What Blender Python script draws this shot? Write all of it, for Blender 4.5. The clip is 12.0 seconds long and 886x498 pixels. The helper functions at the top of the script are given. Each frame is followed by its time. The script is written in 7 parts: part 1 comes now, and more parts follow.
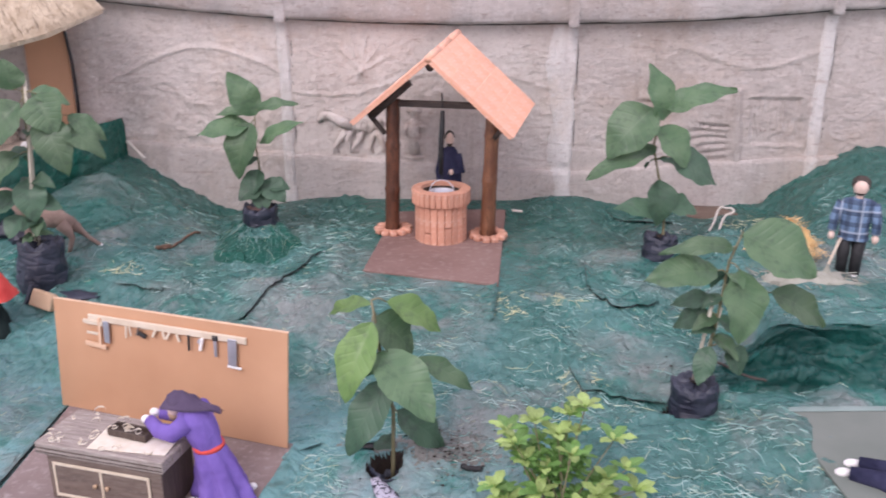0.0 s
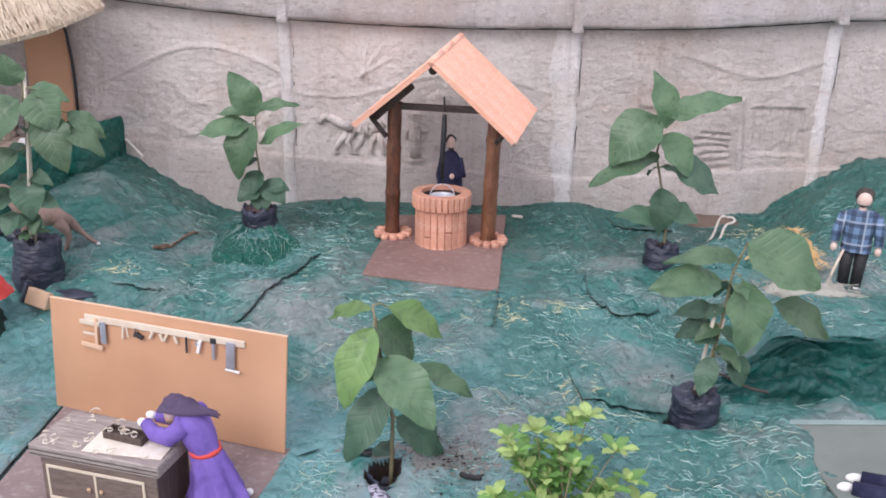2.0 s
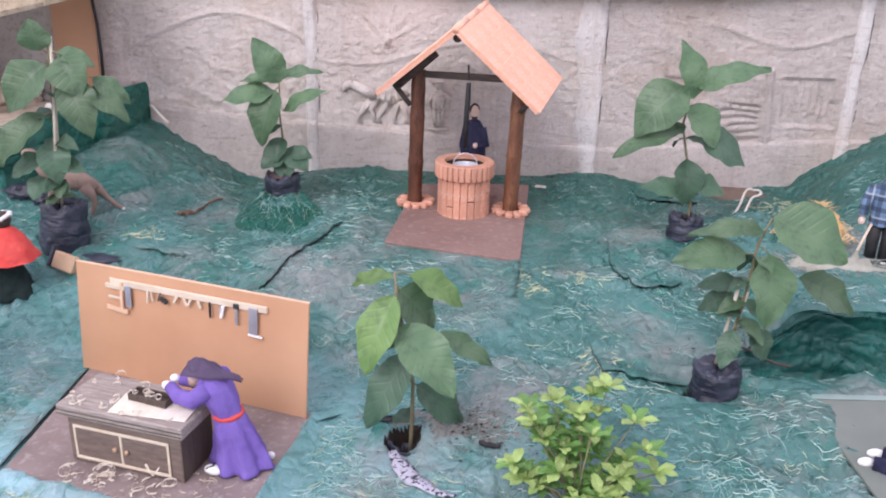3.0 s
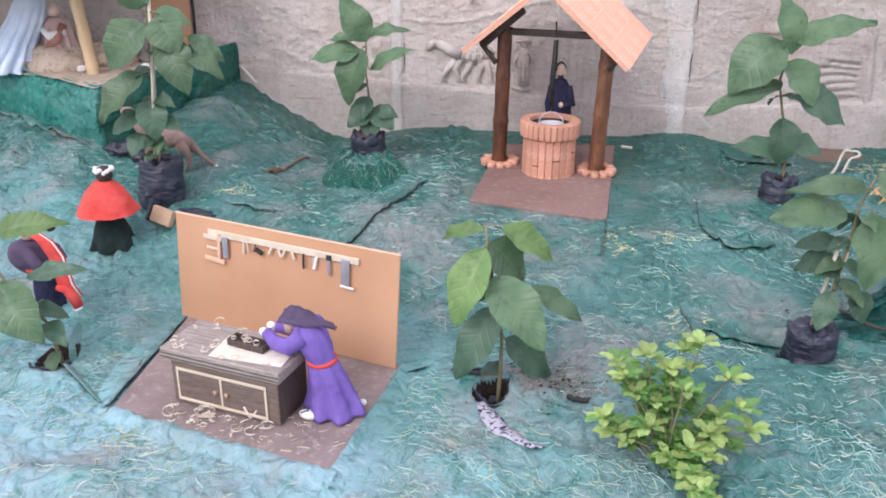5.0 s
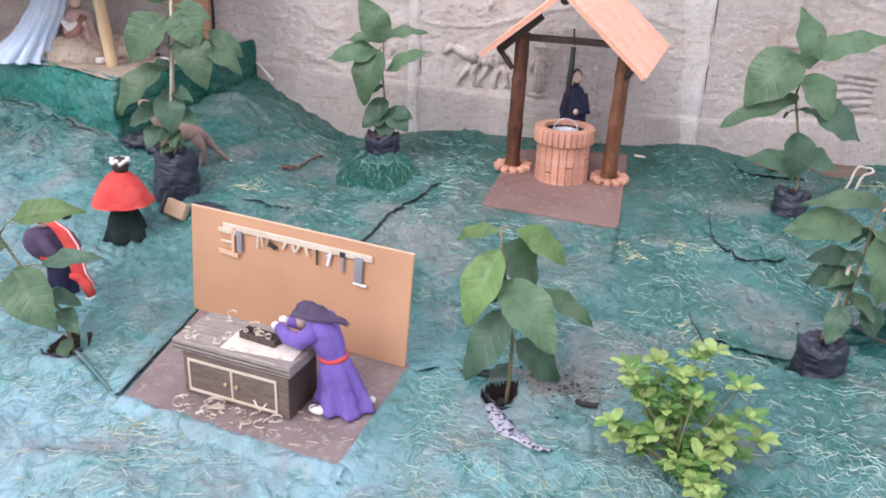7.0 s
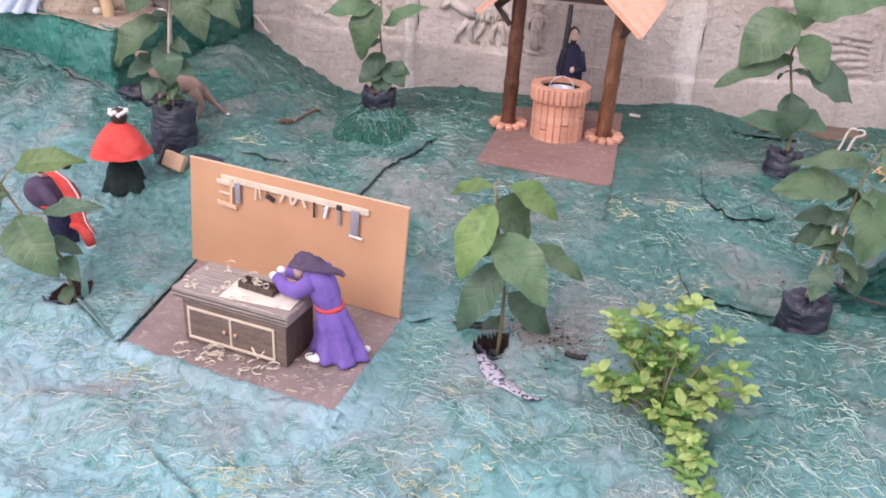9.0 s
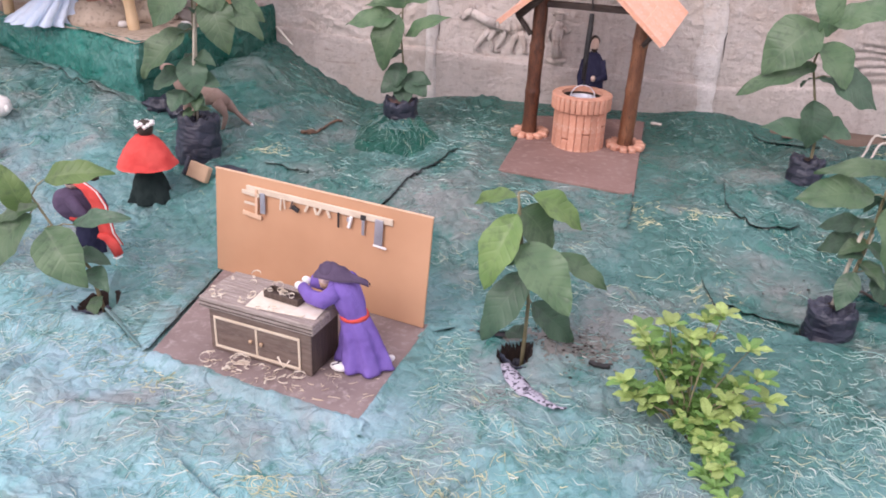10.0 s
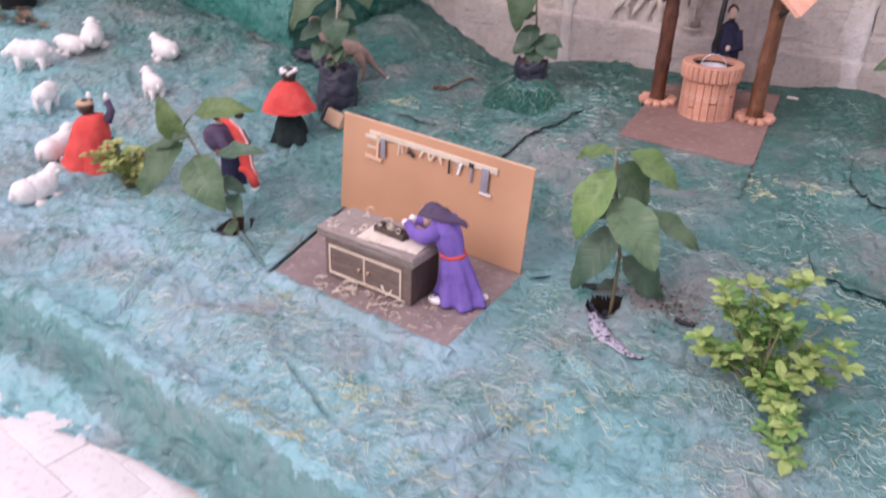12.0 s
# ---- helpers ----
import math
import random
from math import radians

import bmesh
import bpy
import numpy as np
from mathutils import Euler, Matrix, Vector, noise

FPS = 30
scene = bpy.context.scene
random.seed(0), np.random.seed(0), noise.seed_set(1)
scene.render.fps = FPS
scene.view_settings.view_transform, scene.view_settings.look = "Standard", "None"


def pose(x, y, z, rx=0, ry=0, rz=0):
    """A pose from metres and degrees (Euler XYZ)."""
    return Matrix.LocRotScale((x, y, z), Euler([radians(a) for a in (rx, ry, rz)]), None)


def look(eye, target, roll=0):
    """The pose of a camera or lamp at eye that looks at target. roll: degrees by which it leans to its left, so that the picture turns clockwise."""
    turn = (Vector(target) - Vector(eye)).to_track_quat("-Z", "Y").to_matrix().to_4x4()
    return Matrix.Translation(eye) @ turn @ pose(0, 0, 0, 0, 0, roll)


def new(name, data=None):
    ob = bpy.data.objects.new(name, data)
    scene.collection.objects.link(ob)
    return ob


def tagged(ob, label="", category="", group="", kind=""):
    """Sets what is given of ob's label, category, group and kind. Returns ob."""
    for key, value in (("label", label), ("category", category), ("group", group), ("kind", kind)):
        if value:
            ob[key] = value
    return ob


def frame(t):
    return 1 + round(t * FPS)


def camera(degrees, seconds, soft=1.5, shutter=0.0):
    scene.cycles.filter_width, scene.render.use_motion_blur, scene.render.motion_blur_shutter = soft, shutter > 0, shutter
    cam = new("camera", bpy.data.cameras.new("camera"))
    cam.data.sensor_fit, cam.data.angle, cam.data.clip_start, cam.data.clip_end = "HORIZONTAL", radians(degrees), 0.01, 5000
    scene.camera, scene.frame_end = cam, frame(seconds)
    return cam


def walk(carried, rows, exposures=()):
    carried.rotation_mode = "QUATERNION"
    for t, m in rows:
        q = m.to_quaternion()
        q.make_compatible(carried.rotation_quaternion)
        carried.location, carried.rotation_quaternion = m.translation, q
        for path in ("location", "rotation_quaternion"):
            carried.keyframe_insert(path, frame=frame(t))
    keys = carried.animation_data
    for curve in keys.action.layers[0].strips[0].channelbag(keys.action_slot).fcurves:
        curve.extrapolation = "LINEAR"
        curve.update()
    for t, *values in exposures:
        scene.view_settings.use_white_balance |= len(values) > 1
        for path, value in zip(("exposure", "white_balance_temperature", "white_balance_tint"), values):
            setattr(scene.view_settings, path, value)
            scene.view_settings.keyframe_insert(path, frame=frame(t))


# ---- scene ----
cam = camera(55.5, 12.0, soft=1.8, shutter=0.5)
PATH = [
    (0, (-0.011, 0.715, 1.025), (0.006, 2.604, 0.365), 0.3),
    (0.5, (-0.027, 0.743, 1.022), (-0.081, 2.625, 0.346), 1.3),
    (1, (-0.026, 0.747, 1.022), (0.014, 2.653, 0.418), 2.2),
    (1.5, (-0.026, 0.754, 1.022), (-0.121, 2.651, 0.394), 0.6),
    (2, (-0.026, 0.734, 1.024), (0.002, 2.625, 0.371), 1.4),
    (2.5, (-0.026, 0.733, 1.023), (-0.031, 2.629, 0.386), 0.5),
    (2.7, (-0.026, 0.735, 1.023), (-0.025, 2.616, 0.344), 1.2),
    (4.3, (-0.035, 0.725, 1.001), (-0.19, 2.564, 0.229), 0.9),
    (4.5, (-0.049, 0.715, 1.0), (-0.214, 2.551, 0.222), 0.6),
    (5, (-0.059, 0.717, 0.996), (-0.253, 2.542, 0.201), 0.3),
    (5.5, (-0.066, 0.717, 0.991), (-0.27, 2.542, 0.2), 0.9),
    (6, (-0.064, 0.71, 0.992), (-0.274, 2.533, 0.197), 1.0),
    (6.5, (-0.071, 0.708, 0.991), (-0.27, 2.537, 0.207), 1.9),
    (7, (-0.076, 0.705, 0.988), (-0.283, 2.534, 0.205), 2.1),
    (8.8, (-0.07, 0.671, 0.989), (-0.293, 2.466, 0.138), 2.4),
    (9, (-0.071, 0.668, 0.995), (-0.257, 2.458, 0.122), 3.1),
    (9.5, (-0.083, 0.667, 0.991), (-0.319, 2.463, 0.143), 1.8),
    (10, (-0.081, 0.66, 1.0), (-0.313, 2.453, 0.143), 2.3),
    (10.5, (-0.071, 0.656, 0.998), (-0.344, 2.448, 0.154), 1.6),
    (11, (-0.085, 0.638, 1.001), (-0.391, 2.413, 0.132), 2.2),
    (11.2, (-0.066, 0.618, 1.012), (-0.37, 2.4, 0.156), 3.1),
    (11.5, (-0.032, 0.604, 1.008), (-0.459, 2.363, 0.157), 1.7),
    (12, (0.048, 0.553, 1.011), (-0.507, 2.232, 0.078), 2.0),
]
walk(cam, [(t, look(eye, target, roll)) for t, eye, target, roll in PATH],
     exposures=[(0, 0.17, 6600, 16), (0.5, 0.33, 6500, 14), (1, 0.26, 6450, 14), (1.6, 0.25, 6400, 9), (2.1, 0.23, 6400, 9), (2.7, 0.28, 6400, 13), (4.4, 0.37, 6400, 13), (5.3, 0.33, 6400, 7), (7.1, 0.33, 6400, 9), (9, 0.32, 6880, 17), (11, 0.21, 6880, 18), (11.5, 0.23, 6780, 22), (12, 0.03, 6830, 24)])

# ---- world and light ----
world = bpy.data.worlds.new("overcast_sky")
scene.world = world
world.use_nodes = True
wn = world.node_tree
sky = wn.nodes.new("ShaderNodeTexSky")
sky.sky_type = "NISHITA"
sky.sun_disc = False
sky.sun_elevation = radians(45)
sky.sun_rotation = radians(210)
sky.air_density, sky.dust_density, sky.ozone_density = 1.0, 4.0, 1.0
soft_sky = wn.nodes.new("ShaderNodeMix")
soft_sky.data_type = "RGBA"
soft_sky.inputs["Factor"].default_value = 0.8
soft_sky.inputs["B"].default_value = (7.5, 7.0, 8.3, 1)
wn.links.new(sky.outputs["Color"], soft_sky.inputs["A"])
wn.links.new(soft_sky.outputs["Result"], wn.nodes["Background"].inputs["Color"])
wn.nodes["Background"].inputs["Strength"].default_value = 0.15
sun_data = bpy.data.lights.new("sun", "SUN")
sun_data.energy, sun_data.angle, sun_data.color = 1.4, radians(35), (1.0, 0.955, 1.0)
sun = new("sun", sun_data)
sun.matrix_world = look((-1.5, -1.4, 2.9), (0, 1.2, 0))


# ---- materials ----
def mat(name, c1, c2, scale=20.0, rough=0.6, bump=0.15, fine=120.0, metal=0.0, c3=None, stretch=None, per_object=0.0, spec=0.5, bump_dist=0.002):
    """Two tones mixed by coarse noise, a third by a second noise, fine relief."""
    m = bpy.data.materials.new(name)
    m.use_nodes = True
    n, l = m.node_tree.nodes, m.node_tree.links
    b = n["Principled BSDF"]
    tc = n.new("ShaderNodeTexCoord")
    mp = n.new("ShaderNodeMapping")
    if stretch:
        mp.inputs["Scale"].default_value = stretch
    l.new(tc.outputs["Object"], mp.inputs["Vector"])
    coarse = n.new("ShaderNodeTexNoise")
    coarse.inputs["Scale"].default_value, coarse.inputs["Detail"].default_value = scale, 6
    l.new(mp.outputs["Vector"], coarse.inputs["Vector"])
    ramp = n.new("ShaderNodeMapRange")
    ramp.inputs["From Min"].default_value, ramp.inputs["From Max"].default_value = 0.35, 0.65
    l.new(coarse.outputs["Fac"], ramp.inputs["Value"])
    mix = n.new("ShaderNodeMix")
    mix.data_type = "RGBA"
    mix.inputs["A"].default_value, mix.inputs["B"].default_value = (*c1, 1), (*c2, 1)
    l.new(ramp.outputs["Result"], mix.inputs["Factor"])
    out = mix.outputs["Result"]
    fn = n.new("ShaderNodeTexNoise")
    fn.inputs["Scale"].default_value, fn.inputs["Detail"].default_value = fine, 8
    l.new(mp.outputs["Vector"], fn.inputs["Vector"])
    if c3:
        r3 = n.new("ShaderNodeMapRange")
        r3.inputs["From Min"].default_value, r3.inputs["From Max"].default_value = 0.52, 0.72
        l.new(fn.outputs["Fac"], r3.inputs["Value"])
        m3 = n.new("ShaderNodeMix")
        m3.data_type = "RGBA"
        m3.inputs["B"].default_value = (*c3, 1)
        l.new(out, m3.inputs["A"])
        l.new(r3.outputs["Result"], m3.inputs["Factor"])
        out = m3.outputs["Result"]
    if per_object:
        oi = n.new("ShaderNodeObjectInfo")
        hs = n.new("ShaderNodeHueSaturation")
        mr = n.new("ShaderNodeMapRange")
        mr.inputs["To Min"].default_value, mr.inputs["To Max"].default_value = 1 - per_object, 1 + per_object
        l.new(oi.outputs["Random"], mr.inputs["Value"])
        l.new(mr.outputs["Result"], hs.inputs["Value"])
        l.new(out, hs.inputs["Color"])
        out = hs.outputs["Color"]
    l.new(out, b.inputs["Base Color"])
    b.inputs["Roughness"].default_value, b.inputs["Metallic"].default_value = rough, metal
    b.inputs["Specular IOR Level"].default_value = spec
    if bump:
        bp = n.new("ShaderNodeBump")
        bp.inputs["Strength"].default_value, bp.inputs["Distance"].default_value = bump, bump_dist
        l.new(fn.outputs["Fac"], bp.inputs["Height"])
        l.new(bp.outputs["Normal"], b.inputs["Normal"])
    return m


def painted_paper(name, g1, g2, g3, grey, wash_glare=None, sheen=0.8):
    """Crumpled paper under brushed green paint: patches, worn creases, sharp wrinkles."""
    m = mat(name, g1, g2, scale=5.0, rough=0.42, bump=0.0)
    n, l = m.node_tree.nodes, m.node_tree.links
    b = n["Principled BSDF"]
    tc = n.new("ShaderNodeTexCoord")
    first = b.inputs["Base Color"].links[0].from_socket

    def noise_tex(scale, detail, rough, dist=0.0):
        t = n.new("ShaderNodeTexNoise")
        t.inputs["Scale"].default_value, t.inputs["Detail"].default_value = scale, detail
        t.inputs["Roughness"].default_value, t.inputs["Distortion"].default_value = rough, dist
        l.new(tc.outputs["Object"], t.inputs["Vector"])
        return t.outputs["Fac"]

    def rng(sock, a, z, lo=0.0, hi=1.0):
        r = n.new("ShaderNodeMapRange")
        for key, v in (("From Min", a), ("From Max", z), ("To Min", lo), ("To Max", hi)):
            r.inputs[key].default_value = v
        l.new(sock, r.inputs["Value"])
        return r.outputs["Result"]

    def blend(a, colour, fac):
        x = n.new("ShaderNodeMix")
        x.data_type = "RGBA"
        l.new(a, x.inputs["A"])
        x.inputs["B"].default_value = (*colour, 1)
        l.new(fac, x.inputs["Factor"])
        return x.outputs["Result"]

    # paler turquoise paint in patches, most along the front, plus sky glare as colour
    sep = n.new("ShaderNodeSeparateXYZ")
    l.new(tc.outputs["Object"], sep.inputs["Vector"])
    along = n.new("ShaderNodeMath")
    along.operation = "MULTIPLY_ADD"
    l.new(sep.outputs["X"], along.inputs[0])
    along.inputs[1].default_value = 0.55
    l.new(sep.outputs["Y"], along.inputs[2])
    coat_glare = n.new("ShaderNodeMath")
    coat_glare.operation = "MULTIPLY_ADD"
    l.new(noise_tex(1.7, 6, 0.65, 0.6), coat_glare.inputs[0])
    coat_glare.inputs[1].default_value = -2.2
    l.new(along.outputs[0], coat_glare.inputs[2])
    if wash_glare:
        # the tone runs from turquoise to lilac grey, which stands in for reflected sky
        lilac_tone = n.new("ShaderNodeMix")
        lilac_tone.data_type = "RGBA"
        lilac_tone.inputs["A"].default_value = (*wash_glare, 1)
        lilac_tone.inputs["B"].default_value = (wash_glare[0] * 1.42, wash_glare[1] * 1.03, wash_glare[2] * 1.10, 1)
        l.new(rng(noise_tex(3.1, 6, 0.65, 0.7), 0.42, 0.60), lilac_tone.inputs["Factor"])
        laid = n.new("ShaderNodeMix")
        laid.data_type = "RGBA"
        l.new(first, laid.inputs["A"])
        l.new(lilac_tone.outputs["Result"], laid.inputs["B"])
        l.new(rng(coat_glare.outputs[0], 1.45, 0.35, 0.0, 0.88), laid.inputs["Factor"])
        first = laid.outputs["Result"]
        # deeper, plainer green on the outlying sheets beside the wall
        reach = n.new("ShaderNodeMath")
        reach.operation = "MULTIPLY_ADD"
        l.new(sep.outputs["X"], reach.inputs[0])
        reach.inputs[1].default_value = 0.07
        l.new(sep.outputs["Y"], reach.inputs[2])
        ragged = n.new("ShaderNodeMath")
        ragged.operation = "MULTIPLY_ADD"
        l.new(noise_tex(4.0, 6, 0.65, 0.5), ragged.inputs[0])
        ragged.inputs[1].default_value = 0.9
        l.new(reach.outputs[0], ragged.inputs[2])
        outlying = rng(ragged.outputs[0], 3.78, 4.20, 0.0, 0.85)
    c = blend(first, grey, rng(noise_tex(3.3, 5, 0.6, 0.4), 0.48, 0.66, 0.0, 0.8))
    c = blend(c, g3, rng(noise_tex(11, 6, 0.65, 0.8), 0.54, 0.68, 0.0, 0.85))
    c = blend(c, (0.46, 0.56, 0.54), rng(noise_tex(40, 9, 0.75, 1.6), 0.59, 0.72, 0.0, 0.5))
    if wash_glare:
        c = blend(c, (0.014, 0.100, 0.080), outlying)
    l.new(c, b.inputs["Base Color"])
    l.new(rng(noise_tex(14, 4, 0.5), 0.35, 0.65, 0.18, 0.40), b.inputs["Roughness"])
    b.inputs["Specular IOR Level"].default_value = sheen
    vor = n.new("ShaderNodeTexVoronoi")
    vor.feature = "DISTANCE_TO_EDGE"
    vor.inputs["Scale"].default_value = 16
    warp = n.new("ShaderNodeVectorMath")
    warp.operation = "ADD"
    wob = n.new("ShaderNodeTexNoise")
    wob.inputs["Scale"].default_value = 9
    half = n.new("ShaderNodeVectorMath")
    half.operation = "SCALE"
    half.inputs["Scale"].default_value = 0.18
    l.new(tc.outputs["Object"], wob.inputs["Vector"])
    l.new(wob.outputs["Color"], half.inputs[0])
    l.new(tc.outputs["Object"], warp.inputs[0])
    l.new(half.outputs["Vector"], warp.inputs[1])
    l.new(warp.outputs["Vector"], vor.inputs["Vector"])
    b1 = n.new("ShaderNodeBump")
    b1.inputs["Strength"].default_value, b1.inputs["Distance"].default_value = 0.5, 0.008
    l.new(rng(vor.outputs["Distance"], 0.0, 0.25), b1.inputs["Height"])
    b2 = n.new("ShaderNodeBump")
    b2.inputs["Strength"].default_value, b2.inputs["Distance"].default_value = 0.8, 0.009
    rid = n.new("ShaderNodeTexNoise")
    rid.noise_type = "RIDGED_MULTIFRACTAL"
    rid.inputs["Scale"].default_value, rid.inputs["Detail"].default_value = 13, 6
    l.new(warp.outputs["Vector"], rid.inputs["Vector"])
    b3 = n.new("ShaderNodeBump")
    b3.inputs["Strength"].default_value, b3.inputs["Distance"].default_value = 0.9, 0.011
    l.new(rid.outputs["Fac"], b3.inputs["Height"])
    l.new(b1.outputs["Normal"], b3.inputs["Normal"])
    l.new(noise_tex(45, 8, 0.7, 0.6), b2.inputs["Height"])
    l.new(b3.outputs["Normal"], b2.inputs["Normal"])
    l.new(b2.outputs["Normal"], b.inputs["Normal"])
    return m


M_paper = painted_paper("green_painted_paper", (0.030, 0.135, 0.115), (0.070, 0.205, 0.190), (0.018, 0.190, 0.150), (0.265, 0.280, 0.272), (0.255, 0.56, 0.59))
M_paper_dark = painted_paper("dark_green_paper_with_shade", (0.004, 0.050, 0.042), (0.010, 0.095, 0.080), (0.008, 0.13, 0.105), (0.02, 0.09, 0.078), sheen=0.45)
M_paper_green = painted_paper("green_paper_and_side_shade", (0.010, 0.080, 0.058), (0.022, 0.125, 0.095), (0.012, 0.145, 0.105), (0.05, 0.14, 0.11), sheen=0.15)
M_paper_edge = painted_paper("deep_green_paper_with_edge_shade", (0.040, 0.160, 0.140), (0.095, 0.250, 0.228), (0.025, 0.21, 0.175), (0.26, 0.34, 0.34), (0.150, 0.345, 0.335), sheen=0.5)
M_paper_stage = painted_paper("stage_green_painted_paper", (0.012, 0.150, 0.120), (0.028, 0.235, 0.190), (0.018, 0.27, 0.215), (0.06, 0.24, 0.21), sheen=0.6)
M_straw = mat("straw", (0.46, 0.47, 0.27), (0.34, 0.42, 0.31), 9, 0.6, 0.0)
M_straw_yellow = mat("yellow_straw", (0.56, 0.56, 0.31), (0.72, 0.72, 0.50), 40, 0.6, 0.0)
M_straw_pale = mat("pale_straw", (0.6, 0.66, 0.6), (0.7, 0.74, 0.66), 9, 0.45, 0.0)


def strand_tones(material, ramp):
    """Each strand takes one tone of the ramp."""
    sn, sl = material.node_tree.nodes, material.node_tree.links
    island = sn.new("ShaderNodeNewGeometry")
    tones = sn.new("ShaderNodeValToRGB")
    tones.color_ramp.elements[0].color = (*ramp[0][1], 1)
    tones.color_ramp.elements[1].color = (*ramp[-1][1], 1)
    for at_, c_ in ramp[1:-1]:
        el = tones.color_ramp.elements.new(at_)
        el.color = (*c_, 1)
    sl.new(island.outputs["Random Per Island"], tones.inputs["Fac"])
    sl.new(tones.outputs["Color"], sn["Principled BSDF"].inputs["Base Color"])


strand_tones(M_straw, ((0, (0.15, 0.34, 0.31)), (0.35, (0.23, 0.43, 0.40)), (0.62, (0.36, 0.53, 0.50)), (0.84, (0.52, 0.64, 0.60)), (0.95, (0.50, 0.54, 0.34)), (1, (0.70, 0.76, 0.72))))
strand_tones(M_straw_pale, ((0, (0.30, 0.55, 0.56)), (0.45, (0.40, 0.60, 0.61)), (0.70, (0.54, 0.68, 0.67)), (0.86, (0.70, 0.77, 0.74)), (0.93, (0.60, 0.62, 0.42)), (1, (0.78, 0.82, 0.77))))
def wall_mat(name, c1, c2, stain):
    """Cast concrete: broad blotches, fine pits, damp streaks that run down."""
    m = mat(name, c1, c2, 2.6, 0.9, 0.0)
    n, l = m.node_tree.nodes, m.node_tree.links
    b = n["Principled BSDF"]
    tc = n.new("ShaderNodeTexCoord")
    out = b.inputs["Base Color"].links[0].from_socket
    scuff = (c1[0] * 0.62, c1[1] * 0.50, c1[2] * 0.45)
    pale, warm = tuple(0.24 + 0.68 * v for v in c2), (c1[0] * 0.95, c1[1] * 0.82, c1[2] * 0.70)
    for scale, stretch, lo, hi, amount, tone in ((1.9, (1, 1, 1), 0.48, 0.64, 0.65, warm), (3.7, (1, 1, 0.7), 0.52, 0.68, 0.40, (c1[0] * 0.72, c1[1] * 0.76, c1[2] * 0.74)), (2.7, (1.3, 1, 0.8), 0.54, 0.70, 0.40, pale), (6.0, (1, 1, 1), 0.52, 0.74, 0.5, stain), (3.0, (6, 6, 0.5), 0.54, 0.72, 0.45, stain), (9.0, (0.5, 1, 5), 0.56, 0.72, 0.35, stain), (22.0, (1, 1, 1.4), 0.56, 0.72, 0.55, stain), (34.0, (1, 1, 1), 0.56, 0.68, 0.6, pale), (58.0, (1, 1, 1.2), 0.55, 0.66, 0.50, stain), (80.0, (1, 1, 1), 0.57, 0.66, 0.55, pale), (24.0, (0.7, 1, 2.4), 0.60, 0.69, 0.6, scuff), (13.0, (0.35, 1, 3.5), 0.60, 0.68, 0.5, scuff)):
        mp = n.new("ShaderNodeMapping")
        mp.inputs["Scale"].default_value = stretch
        l.new(tc.outputs["Object"], mp.inputs["Vector"])
        t = n.new("ShaderNodeTexNoise")
        t.inputs["Scale"].default_value, t.inputs["Detail"].default_value, t.inputs["Roughness"].default_value = scale, 8, 0.65
        l.new(mp.outputs["Vector"], t.inputs["Vector"])
        r = n.new("ShaderNodeMapRange")
        for key, v in (("From Min", lo), ("From Max", hi), ("To Max", amount)):
            r.inputs[key].default_value = v
        l.new(t.outputs["Fac"], r.inputs["Value"])
        x = n.new("ShaderNodeMix")
        x.data_type = "RGBA"
        x.inputs["B"].default_value = (*tone, 1)
        l.new(out, x.inputs["A"])
        l.new(r.outputs["Result"], x.inputs["Factor"])
        out = x.outputs["Result"]
    l.new(out, b.inputs["Base Color"])
    t = n.new("ShaderNodeTexNoise")
    t.inputs["Scale"].default_value, t.inputs["Detail"].default_value, t.inputs["Roughness"].default_value = 30, 10, 0.75
    l.new(tc.outputs["Object"], t.inputs["Vector"])
    bp = n.new("ShaderNodeBump")
    bp.inputs["Strength"].default_value, bp.inputs["Distance"].default_value = 0.9, 0.016
    l.new(t.outputs["Fac"], bp.inputs["Height"])
    grain = n.new("ShaderNodeTexNoise")
    grain.inputs["Scale"].default_value, grain.inputs["Detail"].default_value, grain.inputs["Roughness"].default_value = 85, 5, 0.6
    l.new(tc.outputs["Object"], grain.inputs["Vector"])
    bp2 = n.new("ShaderNodeBump")
    bp2.inputs["Strength"].default_value, bp2.inputs["Distance"].default_value = 0.6, 0.010
    l.new(grain.outputs["Fac"], bp2.inputs["Height"])
    l.new(bp.outputs["Normal"], bp2.inputs["Normal"])
    l.new(bp2.outputs["Normal"], b.inputs["Normal"])
    return m


M_greyearth = mat("grey_brown_earth", (0.175, 0.178, 0.162), (0.235, 0.236, 0.218), 14, 0.95, 0.6, 60, c3=(0.10, 0.11, 0.10), bump_dist=0.006)
M_wall = wall_mat("cast_concrete", (0.68, 0.61, 0.56), (0.77, 0.705, 0.655), (0.46, 0.39, 0.345))
# right-hand panels: same concrete with the shade there put into darker tones
M_wall_shade = wall_mat("shaded_panel", (0.55, 0.49, 0.45), (0.64, 0.585, 0.545), (0.36, 0.305, 0.27))
M_wall_low = wall_mat("damp_concrete", (0.58, 0.525, 0.485), (0.68, 0.62, 0.58), (0.35, 0.30, 0.27))
M_joint = mat("worn_mortar", (0.58, 0.55, 0.52), (0.47, 0.44, 0.41), 9.0, 0.9, 0.6, 60, c3=(0.35, 0.32, 0.30), bump_dist=0.005)
M_cap = wall_mat("grey_coping", (0.50, 0.46, 0.44), (0.61, 0.57, 0.545), (0.31, 0.28, 0.26))
M_pilaster = wall_mat("smeared_mortar", (0.76, 0.72, 0.69), (0.85, 0.82, 0.79), (0.50, 0.45, 0.41))
